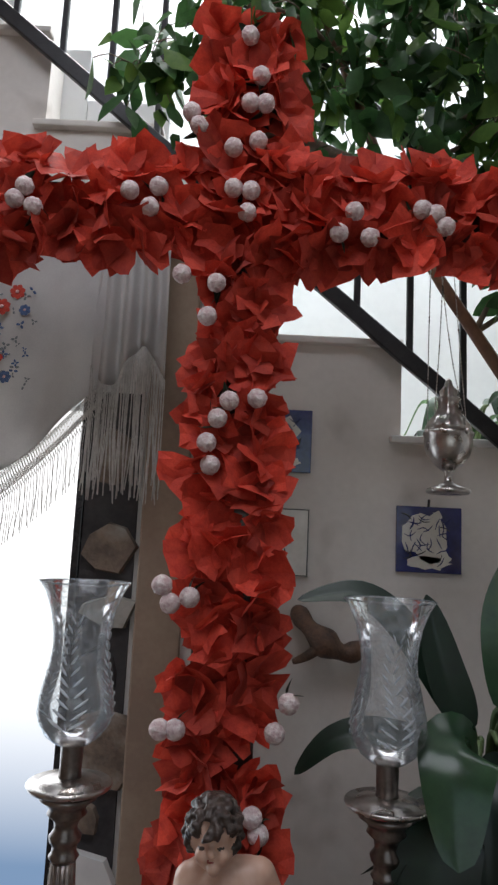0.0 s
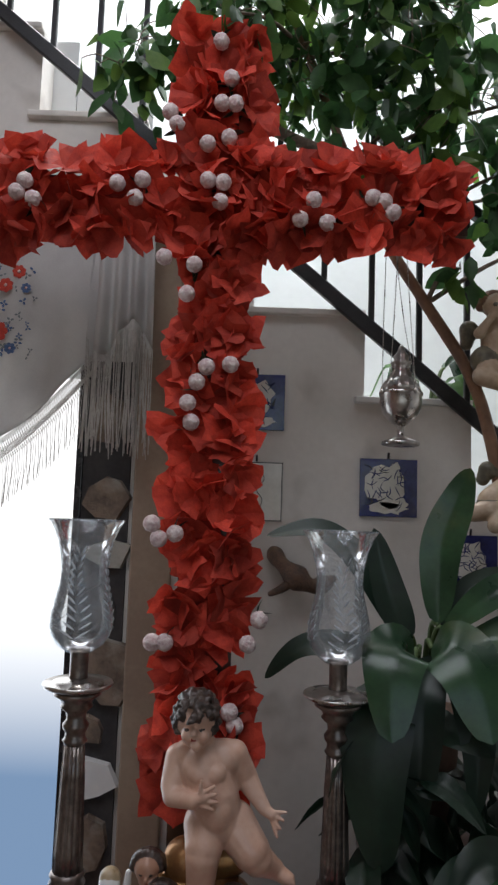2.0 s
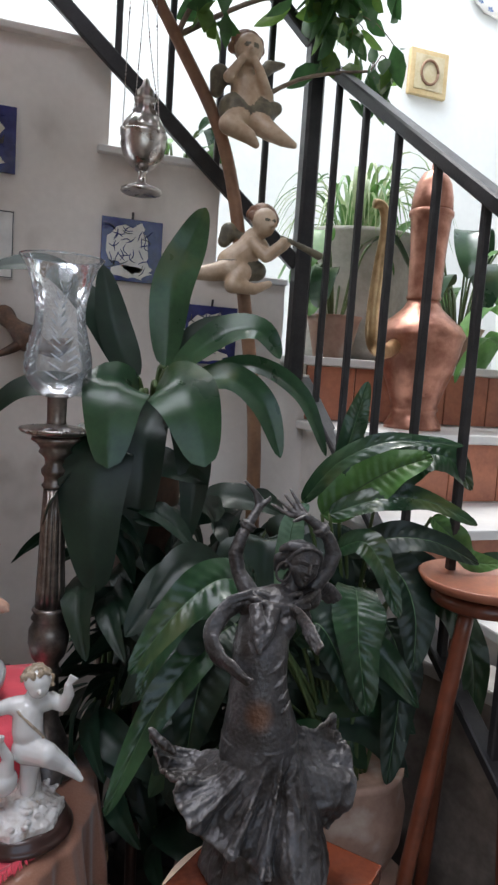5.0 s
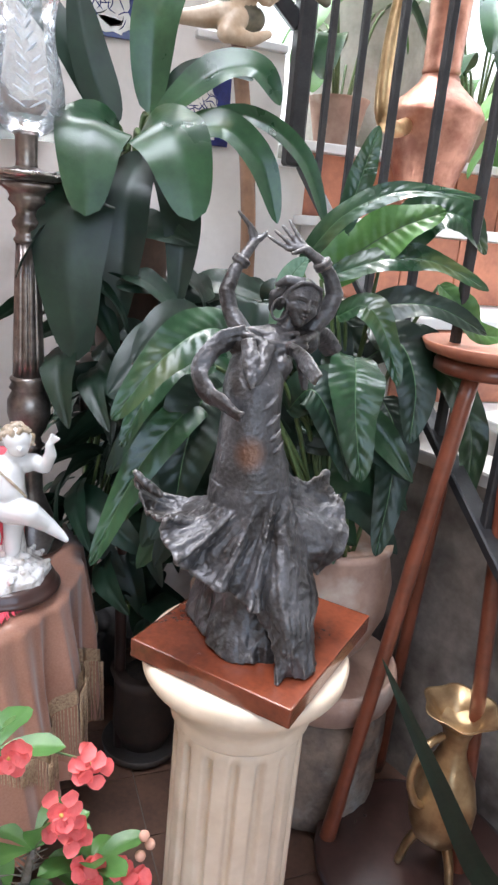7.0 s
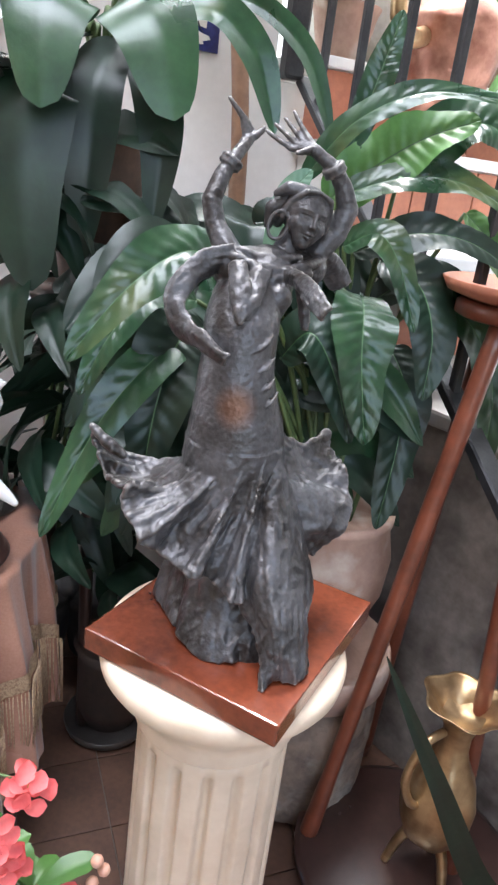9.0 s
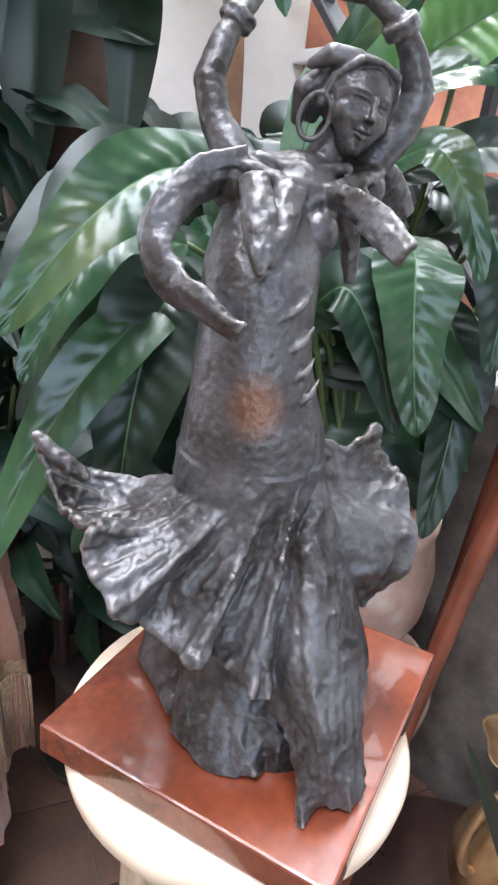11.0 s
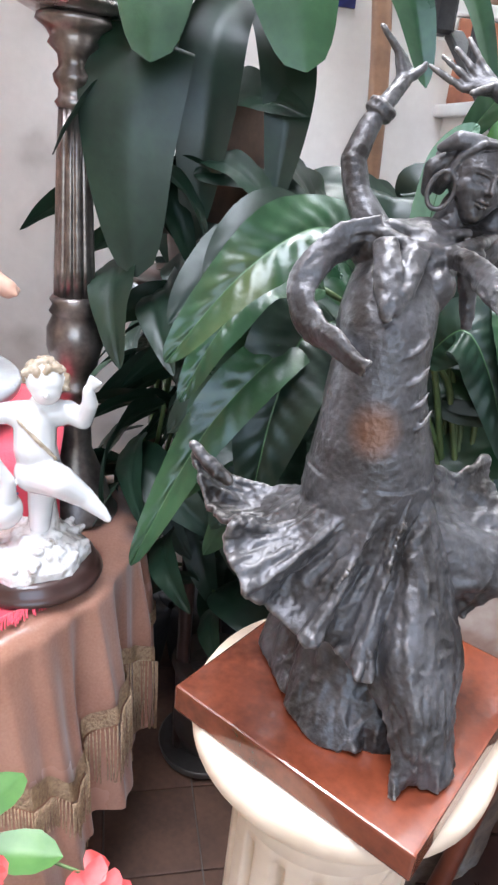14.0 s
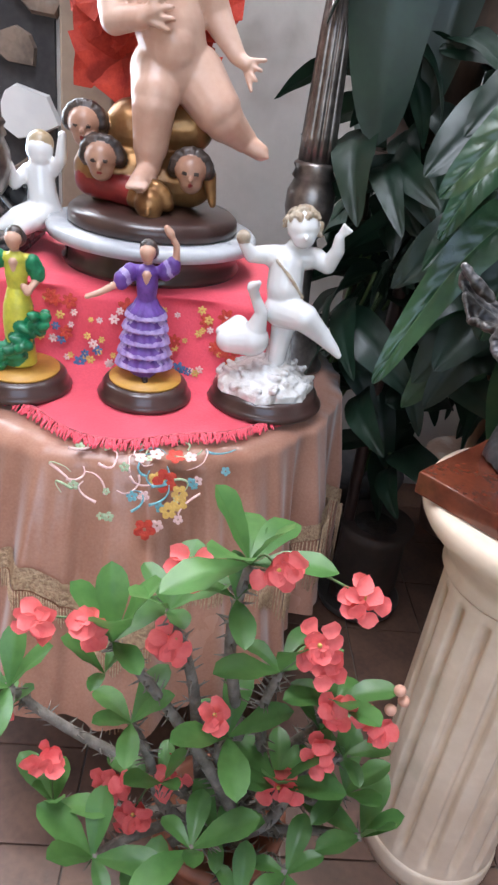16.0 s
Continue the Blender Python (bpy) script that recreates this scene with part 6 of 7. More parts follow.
def wood_stand():
    t = thing("tripod_stand", (1.17, 0.99, 0), "reddish wooden tripod stand with a clay saucer", "stand")
    part("ring", lathe([(0.10, 1.215), (0.11, 1.22), (0.11, 1.24), (0.10, 1.245)], 32), RED_WOOD, t)
    for a, b in (((-0.06, -0.03, 1.22), (-0.225, -0.01, 0)), ((0.0, -0.095, 1.22), (0.05, -0.175, 0)), ((0.02, 0.09, 1.22), (0.06, 0.22, 0))):
        d = Vector(b) - Vector(a)
        part("leg", tube([a, Vector(a) + d * 0.3, Vector(a) + d * 0.7, b], lambda u: 0.017 + 0.004 * math.sin(8 * u) * (1 if 0.7 < u < 0.95 else 0.2), 12), RED_WOOD, t)
    bm = lathe([(0.23, 0.045), (0.245, 0.05), (0.245, 0.066), (0.23, 0.071)], 48, None, None, (-0.03, -0.12))
    part("low_shelf", bm, DARK_WOOD, t, "dark worn wooden shelf")
    part("shelf_foot", lathe([(0.03, 0.0), (0.035, 0.02), (0.03, 0.046)], 16, None, None, (-0.03, -0.12)), RED_WOOD, t)
    s = thing("clay_saucer", (1.17, 0.99, 1.245), "shallow terracotta saucer on the stand", "saucer")
    part("dish", lathe([(0.09, 0), (0.13, 0.012), (0.142, 0.032), (0.138, 0.034), (0.12, 0.018), (0.01, 0.012)], 40), TERRACOTTA, s)


wood_stand()


def brass_jug():
    t = thing("brass_jug", (1.15, 0.84, 0.072), "worn brass jug with lobed flaring rim and handle", "jug")
    lobes = lambda a, i: 1 + (0.07 if i > 10 else 0.03) * math.cos(6 * a)
    part("body", lathe([(0.02, 0.07), (0.03, 0.08), (0.05, 0.10), (0.064, 0.14), (0.066, 0.19), (0.055, 0.24), (0.035, 0.28), (0.026, 0.31), (0.025, 0.34), (0.032, 0.37), (0.05, 0.395), (0.068, 0.41), (0.073, 0.412), (0.066, 0.405), (0.03, 0.37)], 48, None, lobes), BRASS, t)
    for k in range(3):
        a = 0.6 + 2.094 * k
        part("leg", tube([(0.03 * math.cos(a), 0.03 * math.sin(a), 0.10), (0.05 * math.cos(a), 0.05 * math.sin(a), 0.06), (0.065 * math.cos(a), 0.065 * math.sin(a), 0.0)], (0.012, 0.008), 8), BRASS, t)
    part("handle", tube([(-0.04, -0.01, 0.36), (-0.085, -0.02, 0.35), (-0.105, -0.02, 0.28), (-0.085, -0.02, 0.22), (-0.055, -0.01, 0.19)], 0.008, 8), BRASS, t)
    for ch in t.children:
        ch.data.transform(Matrix.Diagonal((1.12, 1.12, 1.08, 1)))


brass_jug()
sw = thing("sword_leaf_plant", (1.42, 0.60, 0), "small pot with a long dark sword-shaped leaf", "plant")
leaf_part(sw, [(1.41, 0.61, 0.09), (1.29, 0.68, 0.085), (1.16, 0.70, 0.205), (0.99, 0.70, 0.50), (0.828, 0.70, 0.785)], 0.06, LEAF_SHADED, fold=0.35, across=6, n=8, shape=0.6, up=(-0.3, -0.9, 0.2))
leaf_part(sw, [(1.42, 0.61, 0.10), (1.40, 0.62, 0.22), (1.36, 0.64, 0.34), (1.33, 0.66, 0.42)], 0.05, LEAF_SHADED, fold=0.5, across=6, n=6)
part("pot", lathe([(0.05, 0), (0.07, 0.10), (0.075, 0.115), (0.06, 0.115), (0.01, 0.105)], 28), CLAY, sw)
sd = thing("floor_saucer", (0.59, 1.46, 0.0), "dark round plant saucer on the floor", "saucer")
part("dish", lathe([(0.08, 0), (0.105, 0.012), (0.112, 0.035), (0.108, 0.036), (0.09, 0.018), (0.01, 0.014)], 40), mat("dark_glazed", (0.08, 0.07, 0.065), (0.05, 0.045, 0.04), 0.3), sd)
ps = thing("dark_planter", (0.60, 1.48, 0.015), "dark clay planter standing in shadow on the saucer", "pot")
part("body", lathe([(0.07, 0), (0.09, 0.06), (0.085, 0.2), (0.1, 0.24), (0.085, 0.24), (0.01, 0.22)], 32), mat("dark_clay", (0.07, 0.045, 0.035), (0.04, 0.028, 0.022), 0.7), ps)
part("soil", lathe([(0.08, 0.23), (0.01, 0.236)], 20), SOIL, ps)


def crown_of_thorns():
    t = thing("flowering_thorn_plant", (0.21, 0.74, 0), "thorny potted shrub with coral red flowers and fresh leaves", "plant")
    o = t.matrix_world.translation
    part("pot", lathe([(0.08, 0), (0.105, 0.10), (0.112, 0.12), (0.116, 0.12), (0.116, 0.145), (0.10, 0.145), (0.098, 0.12), (0.01, 0.115)], 36), TERRACOTTA, t, "terracotta pot")
    rng = random.Random(6)
    tips = [(0.195, 0.70, 0.715), (0.030, 0.69, 0.575), (0.345, 0.70, 0.475), (0.285, 0.68, 0.31), (-0.05, 0.67, 0.25), (0.40, 0.70, 0.27), (0.11, 0.68, 0.30), (0.20, 0.66, 0.21), (-0.12, 0.72, 0.44), (0.16, 0.60, 0.27), (0.31, 0.61, 0.20), (0.02, 0.61, 0.22), (0.43, 0.66, 0.22), (0.24, 0.58, 0.17), (0.10, 0.58, 0.14), (0.26, 0.70, 0.53), (0.10, 0.71, 0.62), (0.20, 0.69, 0.40), (0.06, 0.68, 0.43), (0.38, 0.70, 0.36)]

    def rosette(c, n, size):
        for k in range(n):
            a = 2 * math.pi * k / n + rng.uniform(-0.3, 0.3)
            e = rng.uniform(-0.15, 1.15)
            d = Vector((math.cos(a) * math.cos(e), math.sin(a) * math.cos(e), math.sin(e)))
            L = size * rng.uniform(0.6, 1.2)
            bm = leaf_blade([c - o, c - o + d * L * 0.5 + Vector((0, 0, 0.008)), c - o + d * L], L * 0.42, None, fold=0.25, wave=0.1, across=6, n=4, shape=1.45)
            part("leaf", bm, LEAF_LIGHT, t)

    def bloom(c, n, size):
        bm = bmesh.new()
        for k in range(n):
            q = c - o + Vector((rng.uniform(-1, 1), rng.uniform(-0.8, 0.4), rng.uniform(-1, 1))) * size * 0.9
            face = Vector((rng.uniform(-0.6, 0.6), -1, rng.uniform(0.1, 0.9))).normalized()
            s = face.orthogonal().normalized()
            s.rotate(Euler((0, rng.uniform(0, 6), 0)))
            s = (s - face * s.dot(face)).normalized()
            u = face.cross(s)
            for side in (-1, 1):
                m = q + s * side * size * 0.42
                ring = [bm.verts.new(m + (s * math.cos(b) * 0.52 + u * math.sin(b) * 0.62) * size * rng.uniform(0.86, 1.1) + face * size * (0.22 + 0.14 * math.cos(2 * b) + rng.uniform(-0.1, 0.12))) for b in (2 * math.pi * j / 10 for j in range(10))]
                mid_ = bm.verts.new(m + face * size * 0.02)
                for j in range(10):
                    bm.faces.new((ring[j], ring[(j + 1) % 10], mid_))
        part("flower", bm, PETAL, t, "coral red paired petals")
        heart = bmesh.new()
        ball(c - o + Vector((0, -size * 0.5, size * 0.3)), size * 0.16, heart, 1)
        part("flower_eye", heart, GOLD_THREAD, t)
    for i, c in enumerate(tips):
        c = Vector(c)
        root = Vector((rng.uniform(-0.05, 0.05), rng.uniform(-0.05, 0.05), 0.11))
        pts = [root, root.lerp(c - o, 0.4) + Vector((rng.uniform(-0.03, 0.03), rng.uniform(-0.02, 0.02), 0)), root.lerp(c - o, 0.75) + Vector((rng.uniform(-0.02, 0.02), 0, 0)), c - o]
        stem = tube(pts, (0.012, 0.006), 8)
        line = smoothed(pts, 12)
        for k in range(2, len(line)):
            for _ in range(2):
                a = rng.uniform(0, 6.28)
                d = Vector((math.cos(a), math.sin(a), rng.uniform(-0.1, 0.4)))
                tube([line[k] + d * 0.006, line[k] + d * 0.024], (0.0022, 0.0004), 4, stem, 1)
        part("thorny_stem", stem, THORN, t, "grey thorny stem")
        rosette(c, 7 if i < 4 else 5, 0.115 if i in (0, 1, 3) else 0.095)
        if i in (0, 1, 2, 8):
            rosette(c - Vector((0.01, 0, 0.06)), 4, 0.075)
    B = [(0.124, 0.699, 2), (0.228, 0.727, 3), (0.342, 0.693, 2), (0.112, 0.575, 3), (0.30, 0.60, 3), (0.34, 0.49, 4), (0.41, 0.438, 3), (0.283, 0.322, 3), (0.04, 0.287, 4), (-0.002, 0.619, 2), (-0.075, 0.598, 3), (0.12, 0.294, 2), (0.285, 0.11, 2), (-0.14, 0.42, 3), (0.325, 0.55, 3), (0.335, 0.40, 2), (0.175, 0.46, 1), (0.07, 0.22, 3), (-0.06, 0.33, 2)]
    for x, z, n in B:
        c = Vector((x, 0.69 + rng.uniform(-0.02, 0.02), z))
        bloom(c, n + 3, 0.0225)
        near = min(tips, key=lambda q: (Vector(q) - c).length)
        part("flower_stalk", tube([Vector(near) - o, (Vector(near) + c) / 2 - o + Vector((0, 0.01, 0.01)), c - o], 0.0018, 5), STEM, t)
    for x, z in ((0.44, 0.50), (0.425, 0.48), (0.43, 0.52)):
        bm = ball((x - o.x, 0.69 - o.y, z - o.z), 0.009, None, 2)
        part("bud", bm, mat("pinkish_bud", (0.6, 0.34, 0.24), (0.5, 0.25, 0.18), 0.6) if "pinkish_bud" not in bpy.data.materials else bpy.data.materials["pinkish_bud"], t)


crown_of_thorns()


def ficus():
    t = thing("ficus_tree", (0.97, 1.86, 0), "small-leaved tree with a slender brown trunk by the stairs", "tree")
    o = t.matrix_world.translation
    spine = [(0.97, 1.86, 0.25), (0.94, 1.86, 1.2), (0.915, 1.85, 1.559), (0.857, 1.85, 1.915), (0.81, 1.85, 2.188), (0.741, 1.85, 2.40), (0.604, 1.85, 2.62), (0.493, 1.86, 2.80), (0.36, 1.90, 3.10), (0.22, 1.93, 3.5), (0.1, 1.95, 3.8)]
    part("trunk", tube([Vector(p) - o for p in spine], (0.024, 0.014), 10, None, 5), POLE_WOOD, t)
    part("pot", lathe([(0.10, 0), (0.13, 0.22), (0.14, 0.26), (0.12, 0.26), (0.01, 0.24)], 32), CLAY, t, "clay pot in shadow")
    part("upright_branch", tube([(0.34 - o.x, 1.90 - o.y, 3.12), (0.06 - o.x, 1.91 - o.y, 3.25), (-0.05 - o.x, 1.90 - o.y, 3.45), (-0.055 - o.x, 1.90 - o.y, 4.0)], (0.018, 0.026), 10), BARK, t)
    rng = random.Random(14)
    blobs = [((0.10, 1.92, 3.45), 0.20, 170), ((0.42, 1.90, 3.40), 0.20, 200), ((0.75, 1.90, 3.38), 0.20, 240), ((1.02, 1.90, 3.15), 0.18, 230), ((1.12, 1.90, 2.86), 0.12, 130), ((0.90, 1.88, 3.0), 0.14, 130), ((-0.15, 1.85, 3.52), 0.18, 130), ((-0.36, 1.78, 3.35), 0.10, 70), ((0.55, 1.85, 3.68), 0.22, 220), ((0.05, 1.85, 3.75), 0.22, 160), ((1.18, 1.95, 3.42), 0.18, 150), ((0.60, 1.86, 3.08), 0.13, 80), ((1.24, 1.88, 2.66), 0.07, 32), ((0.30, 1.88, 3.10), 0.12, 50), ((0.70, 1.80, 2.72), 0.06, 14), ((-0.05, 1.55, 3.36), 0.10, 34)]
    crowns = [bmesh.new(), bmesh.new()]
    start = [Vector(p) for p in spine]
    for (c, r, n) in blobs:
        c = Vector(c)
        root = min(start[5:], key=lambda q: (q - c).length)
        branch = bmesh.new()
        tube([root - o, root.lerp(c, 0.5) - o + Vector((0, 0, 0.05)), c - o], (0.009, 0.004), 6, branch)
        for _ in range(int(n * (1.15 if c.z > 3.42 else 0.72))):
            d = Vector((rng.gauss(0, 1), rng.gauss(0, 0.6), rng.gauss(0, 1))) * r * 0.62
            p = c + d - o
            if rng.random() < 0.2:
                tube([c - o + d * 0.3, c - o + d * 0.7 + Vector((0, 0, 0.02)), p], 0.0018, 4, branch, 2)
            out = Vector((rng.uniform(-1, 1), rng.uniform(-1, 0.4), rng.uniform(-1.9, 0.1))).normalized()
            L = rng.uniform(0.065, 0.125)
            s = out.orthogonal().normalized()
            s.rotate(Matrix.Rotation(rng.uniform(0, 6.28), 3, out))
            nrm = s.cross(out)
            w = L * rng.uniform(0.22, 0.30)
            # three leaves in ten go to the lighter copy, backlight put into its colour
            crown = crowns[1 if rng.random() < 0.3 else 0]
            row = []
            for u, k in ((0.0, 0.06), (0.3, 0.9), (0.6, 1.0), (0.85, 0.5), (1.0, 0.03)):
                q = p + out * L * u - Vector((0, 0, 0.012)) * u * u
                row.append([crown.verts.new(q - s * w * k + nrm * w * 0.25 * k), crown.verts.new(q), crown.verts.new(q + s * w * k + nrm * w * 0.25 * k)])
            for a, b in zip(row, row[1:]):
                crown.faces.new((a[0], a[1], b[1], b[0]))
                crown.faces.new((a[1], a[2], b[2], b[1]))
        part("branch", branch, BARK, t)
    tagged(part("crown", crowns[0], FICUS, t, "dense crown of small green leaves"), kind="stuff")
    # same foliage in a brighter green that paints the sun shining through
    tagged(part("young_leaves", crowns[1], mat("sunlit_ficus_leaf", (0.13, 0.23, 0.045), (0.06, 0.13, 0.03), 0.4, scale=3, fine=60, bump=0.08, vary=0.35, trans=0.55), t, "crown leaves coloured yellow-green as if backlit"), kind="stuff")


ficus()


def shade_shrub(loc, seed, n, lo, hi, label):
    """A mass of leaves on thin stems, filling a corner; its shade is put into their dark colour."""
    t = thing("dark_leafy_shrub", loc, label, "shrub", "shrubs in the corner")
    rng = random.Random(seed)
    o = Vector(loc)
    shapes = []
    for k in range(5):
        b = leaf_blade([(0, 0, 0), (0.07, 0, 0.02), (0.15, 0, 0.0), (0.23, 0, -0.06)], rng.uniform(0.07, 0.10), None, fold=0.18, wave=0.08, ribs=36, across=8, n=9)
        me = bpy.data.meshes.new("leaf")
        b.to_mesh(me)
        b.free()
        me.materials.append(LEAF_SHADED)
        for f in me.polygons:
            f.use_smooth = True
        shapes.append(me)
    part("pot", lathe([(0.09, 0), (0.12, 0.18), (0.13, 0.22), (0.11, 0.22), (0.01, 0.2)], 28), SLATE, t)
    for k in range(n):
        p = Vector([rng.uniform(a, b) for a, b in zip(lo, hi)])
        ob = new("leaf", rng.choice(shapes))
        ob.parent = t
        s = rng.uniform(0.7, 1.15)
        ob.matrix_basis = Matrix.Translation(p - o) @ pose(0, 0, 0, rng.uniform(20, 70), rng.uniform(-10, 50), rng.uniform(-220, 40)) @ Matrix.Diagonal((s, s, s, 1))
        if k % 6 == 0:
            part("stem", tube([(0, 0, 0.2), (p - o) * 0.5 + Vector((0, 0, 0.15)), p - o], (0.008, 0.004), 5), STEM, t)


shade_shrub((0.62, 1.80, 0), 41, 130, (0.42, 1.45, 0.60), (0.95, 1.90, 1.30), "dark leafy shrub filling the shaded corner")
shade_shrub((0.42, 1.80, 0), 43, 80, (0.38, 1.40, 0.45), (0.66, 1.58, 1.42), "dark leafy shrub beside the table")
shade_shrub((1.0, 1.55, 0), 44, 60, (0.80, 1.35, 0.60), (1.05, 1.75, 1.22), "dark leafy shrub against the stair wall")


# ---- things on the wall and stairs ----
CHERUB = mat("faded_polychrome", (0.46, 0.35, 0.25), (0.32, 0.22, 0.14), 0.45, scale=18, fine=80, bump=0.2)
CHERUB_HAIR = mat("reddish_gilt_hair", (0.20, 0.10, 0.055), (0.10, 0.045, 0.025), 0.45, scale=40, fine=90, bump=0.4)
CHERUB_WRAP = mat("olive_drape", (0.15, 0.13, 0.085), (0.07, 0.06, 0.042), 0.5, scale=30, fine=90, bump=0.3)


def cherub(loc, pieces, label):
    F = []
    for pts, rs, m in pieces:
        for a, b, ra, rb in zip(pts, pts[1:], rs, rs[1:]):
            F.append(((Vector(a) - Vector(loc))[:], (Vector(b) - Vector(loc))[:], ra, rb, m))
    return sculpt("carved_cherub", F, 0.0042, [CHERUB, CHERUB_HAIR, CHERUB_WRAP], loc, label, "figure", None, 2, "cherubs on the trunk")


def curls(c, r, n, seed):
    rng = random.Random(seed)
    out = []
    for _ in range(n):
        a, b = rng.uniform(0, 6.28), rng.uniform(0.0, 1.5)
        d = Vector((math.cos(a) * math.cos(b), 0.4 + 0.7 * math.sin(a) * math.cos(b), math.sin(b)))
        p = Vector(c) + d * r
        out.append(([p[:], (p + Vector((0.004, 0, -0.004)))[:]], [r * 0.42, r * 0.34], 1))
    return out


Y1, Y2 = 1.79, 1.81
cherub((0.80, Y1, 2.33), [([(0.797, Y1 - 0.03, 2.590), (0.795, Y1 - 0.036, 2.572)], [0.040, 0.031], 0), ([(0.79, Y1 - 0.072, 2.578), (0.79, Y1 - 0.073, 2.574)], [0.006, 0.008], 0),
    ([(0.797, Y1, 2.545), (0.800, Y1, 2.50), (0.806, Y1, 2.44)], [0.030, 0.042, 0.046], 0), ([(0.84, Y1, 2.52), (0.865, Y1 - 0.02, 2.475), (0.825, Y1 - 0.05, 2.53), (0.805, Y1 - 0.055, 2.555)], [0.02, 0.018, 0.014, 0.010], 0), ([(0.765, Y1, 2.52), (0.742, Y1 - 0.03, 2.505), (0.775, Y1 - 0.055, 2.555)], [0.02, 0.017, 0.010], 0),
    ([(0.77, Y1, 2.43), (0.85, Y1, 2.43), (0.895, Y1 - 0.01, 2.45)], [0.045, 0.046, 0.02], 2), ([(0.79, Y1 - 0.01, 2.41), (0.745, Y1 - 0.05, 2.37), (0.80, Y1 - 0.06, 2.345), (0.825, Y1 - 0.06, 2.325)], [0.036, 0.03, 0.022, 0.012], 0), ([(0.83, Y1 - 0.01, 2.41), (0.87, Y1 - 0.04, 2.375), (0.91, Y1 - 0.05, 2.355), (0.945, Y1 - 0.05, 2.345)], [0.036, 0.028, 0.02, 0.011], 0),
    ([(0.765, Y1 + 0.03, 2.52), (0.735, Y1 + 0.045, 2.535), (0.728, Y1 + 0.045, 2.49)], [0.014, 0.03, 0.02], 2), ([(0.84, Y1 + 0.03, 2.53), (0.885, Y1 + 0.045, 2.585), (0.93, Y1 + 0.045, 2.60)], [0.012, 0.02, 0.008], 2)] + [([(x, Y1 - 0.068, 2.586), (x + 0.004, Y1 - 0.068, 2.586)], [0.0032, 0.0032], 2) for x in (0.778, 0.804)] + curls((0.797, Y1 - 0.02, 2.595), 0.040, 44, 1), "faded carved cherub kneeling against the tree trunk")
cherub((0.83, Y2, 1.94), [([(0.885, Y2 - 0.03, 2.128), (0.885, Y2 - 0.036, 2.11)], [0.038, 0.03], 0), ([(0.897, Y2 - 0.07, 2.115), (0.897, Y2 - 0.071, 2.112)], [0.006, 0.007], 0),
    ([(0.865, Y2, 2.08), (0.845, Y2, 2.04), (0.80, Y2, 2.0)], [0.032, 0.042, 0.046], 0), ([(0.885, Y2, 2.07), (0.905, Y2 - 0.03, 2.03), (0.945, Y2 - 0.05, 2.06), (0.96, Y2 - 0.05, 2.075)], [0.02, 0.018, 0.014, 0.011], 0), ([(0.85, Y2 - 0.03, 2.06), (0.885, Y2 - 0.06, 2.02), (0.935, Y2 - 0.065, 2.07)], [0.02, 0.017, 0.012], 0),
    ([(0.93, Y2 - 0.06, 2.085), (1.06, Y2 - 0.05, 2.045)], [0.005, 0.013], 2), ([(0.80, Y2, 1.99), (0.88, Y2, 1.985)], [0.048, 0.03], 2), ([(0.80, Y2 - 0.02, 1.98), (0.74, Y2 - 0.02, 1.965), (0.68, Y2 - 0.02, 1.955), (0.655, Y2 - 0.02, 1.965)], [0.035, 0.027, 0.018, 0.012], 0), ([(0.82, Y2 - 0.03, 1.97), (0.79, Y2 - 0.05, 1.93), (0.86, Y2 - 0.05, 1.925), (0.905, Y2 - 0.05, 1.945)], [0.033, 0.024, 0.017, 0.011], 0),
    ([(0.84, Y2 + 0.03, 2.085), (0.80, Y2 + 0.045, 2.10), (0.785, Y2 + 0.045, 2.07)], [0.014, 0.028, 0.02], 2)] + [([(x, Y2 - 0.065, 2.126), (x + 0.004, Y2 - 0.065, 2.126)], [0.0032, 0.0032], 2) for x in (0.880, 0.904)] + curls((0.885, Y2 - 0.02, 2.133), 0.038, 44, 2), "faded carved cherub blowing a horn on the tree trunk")


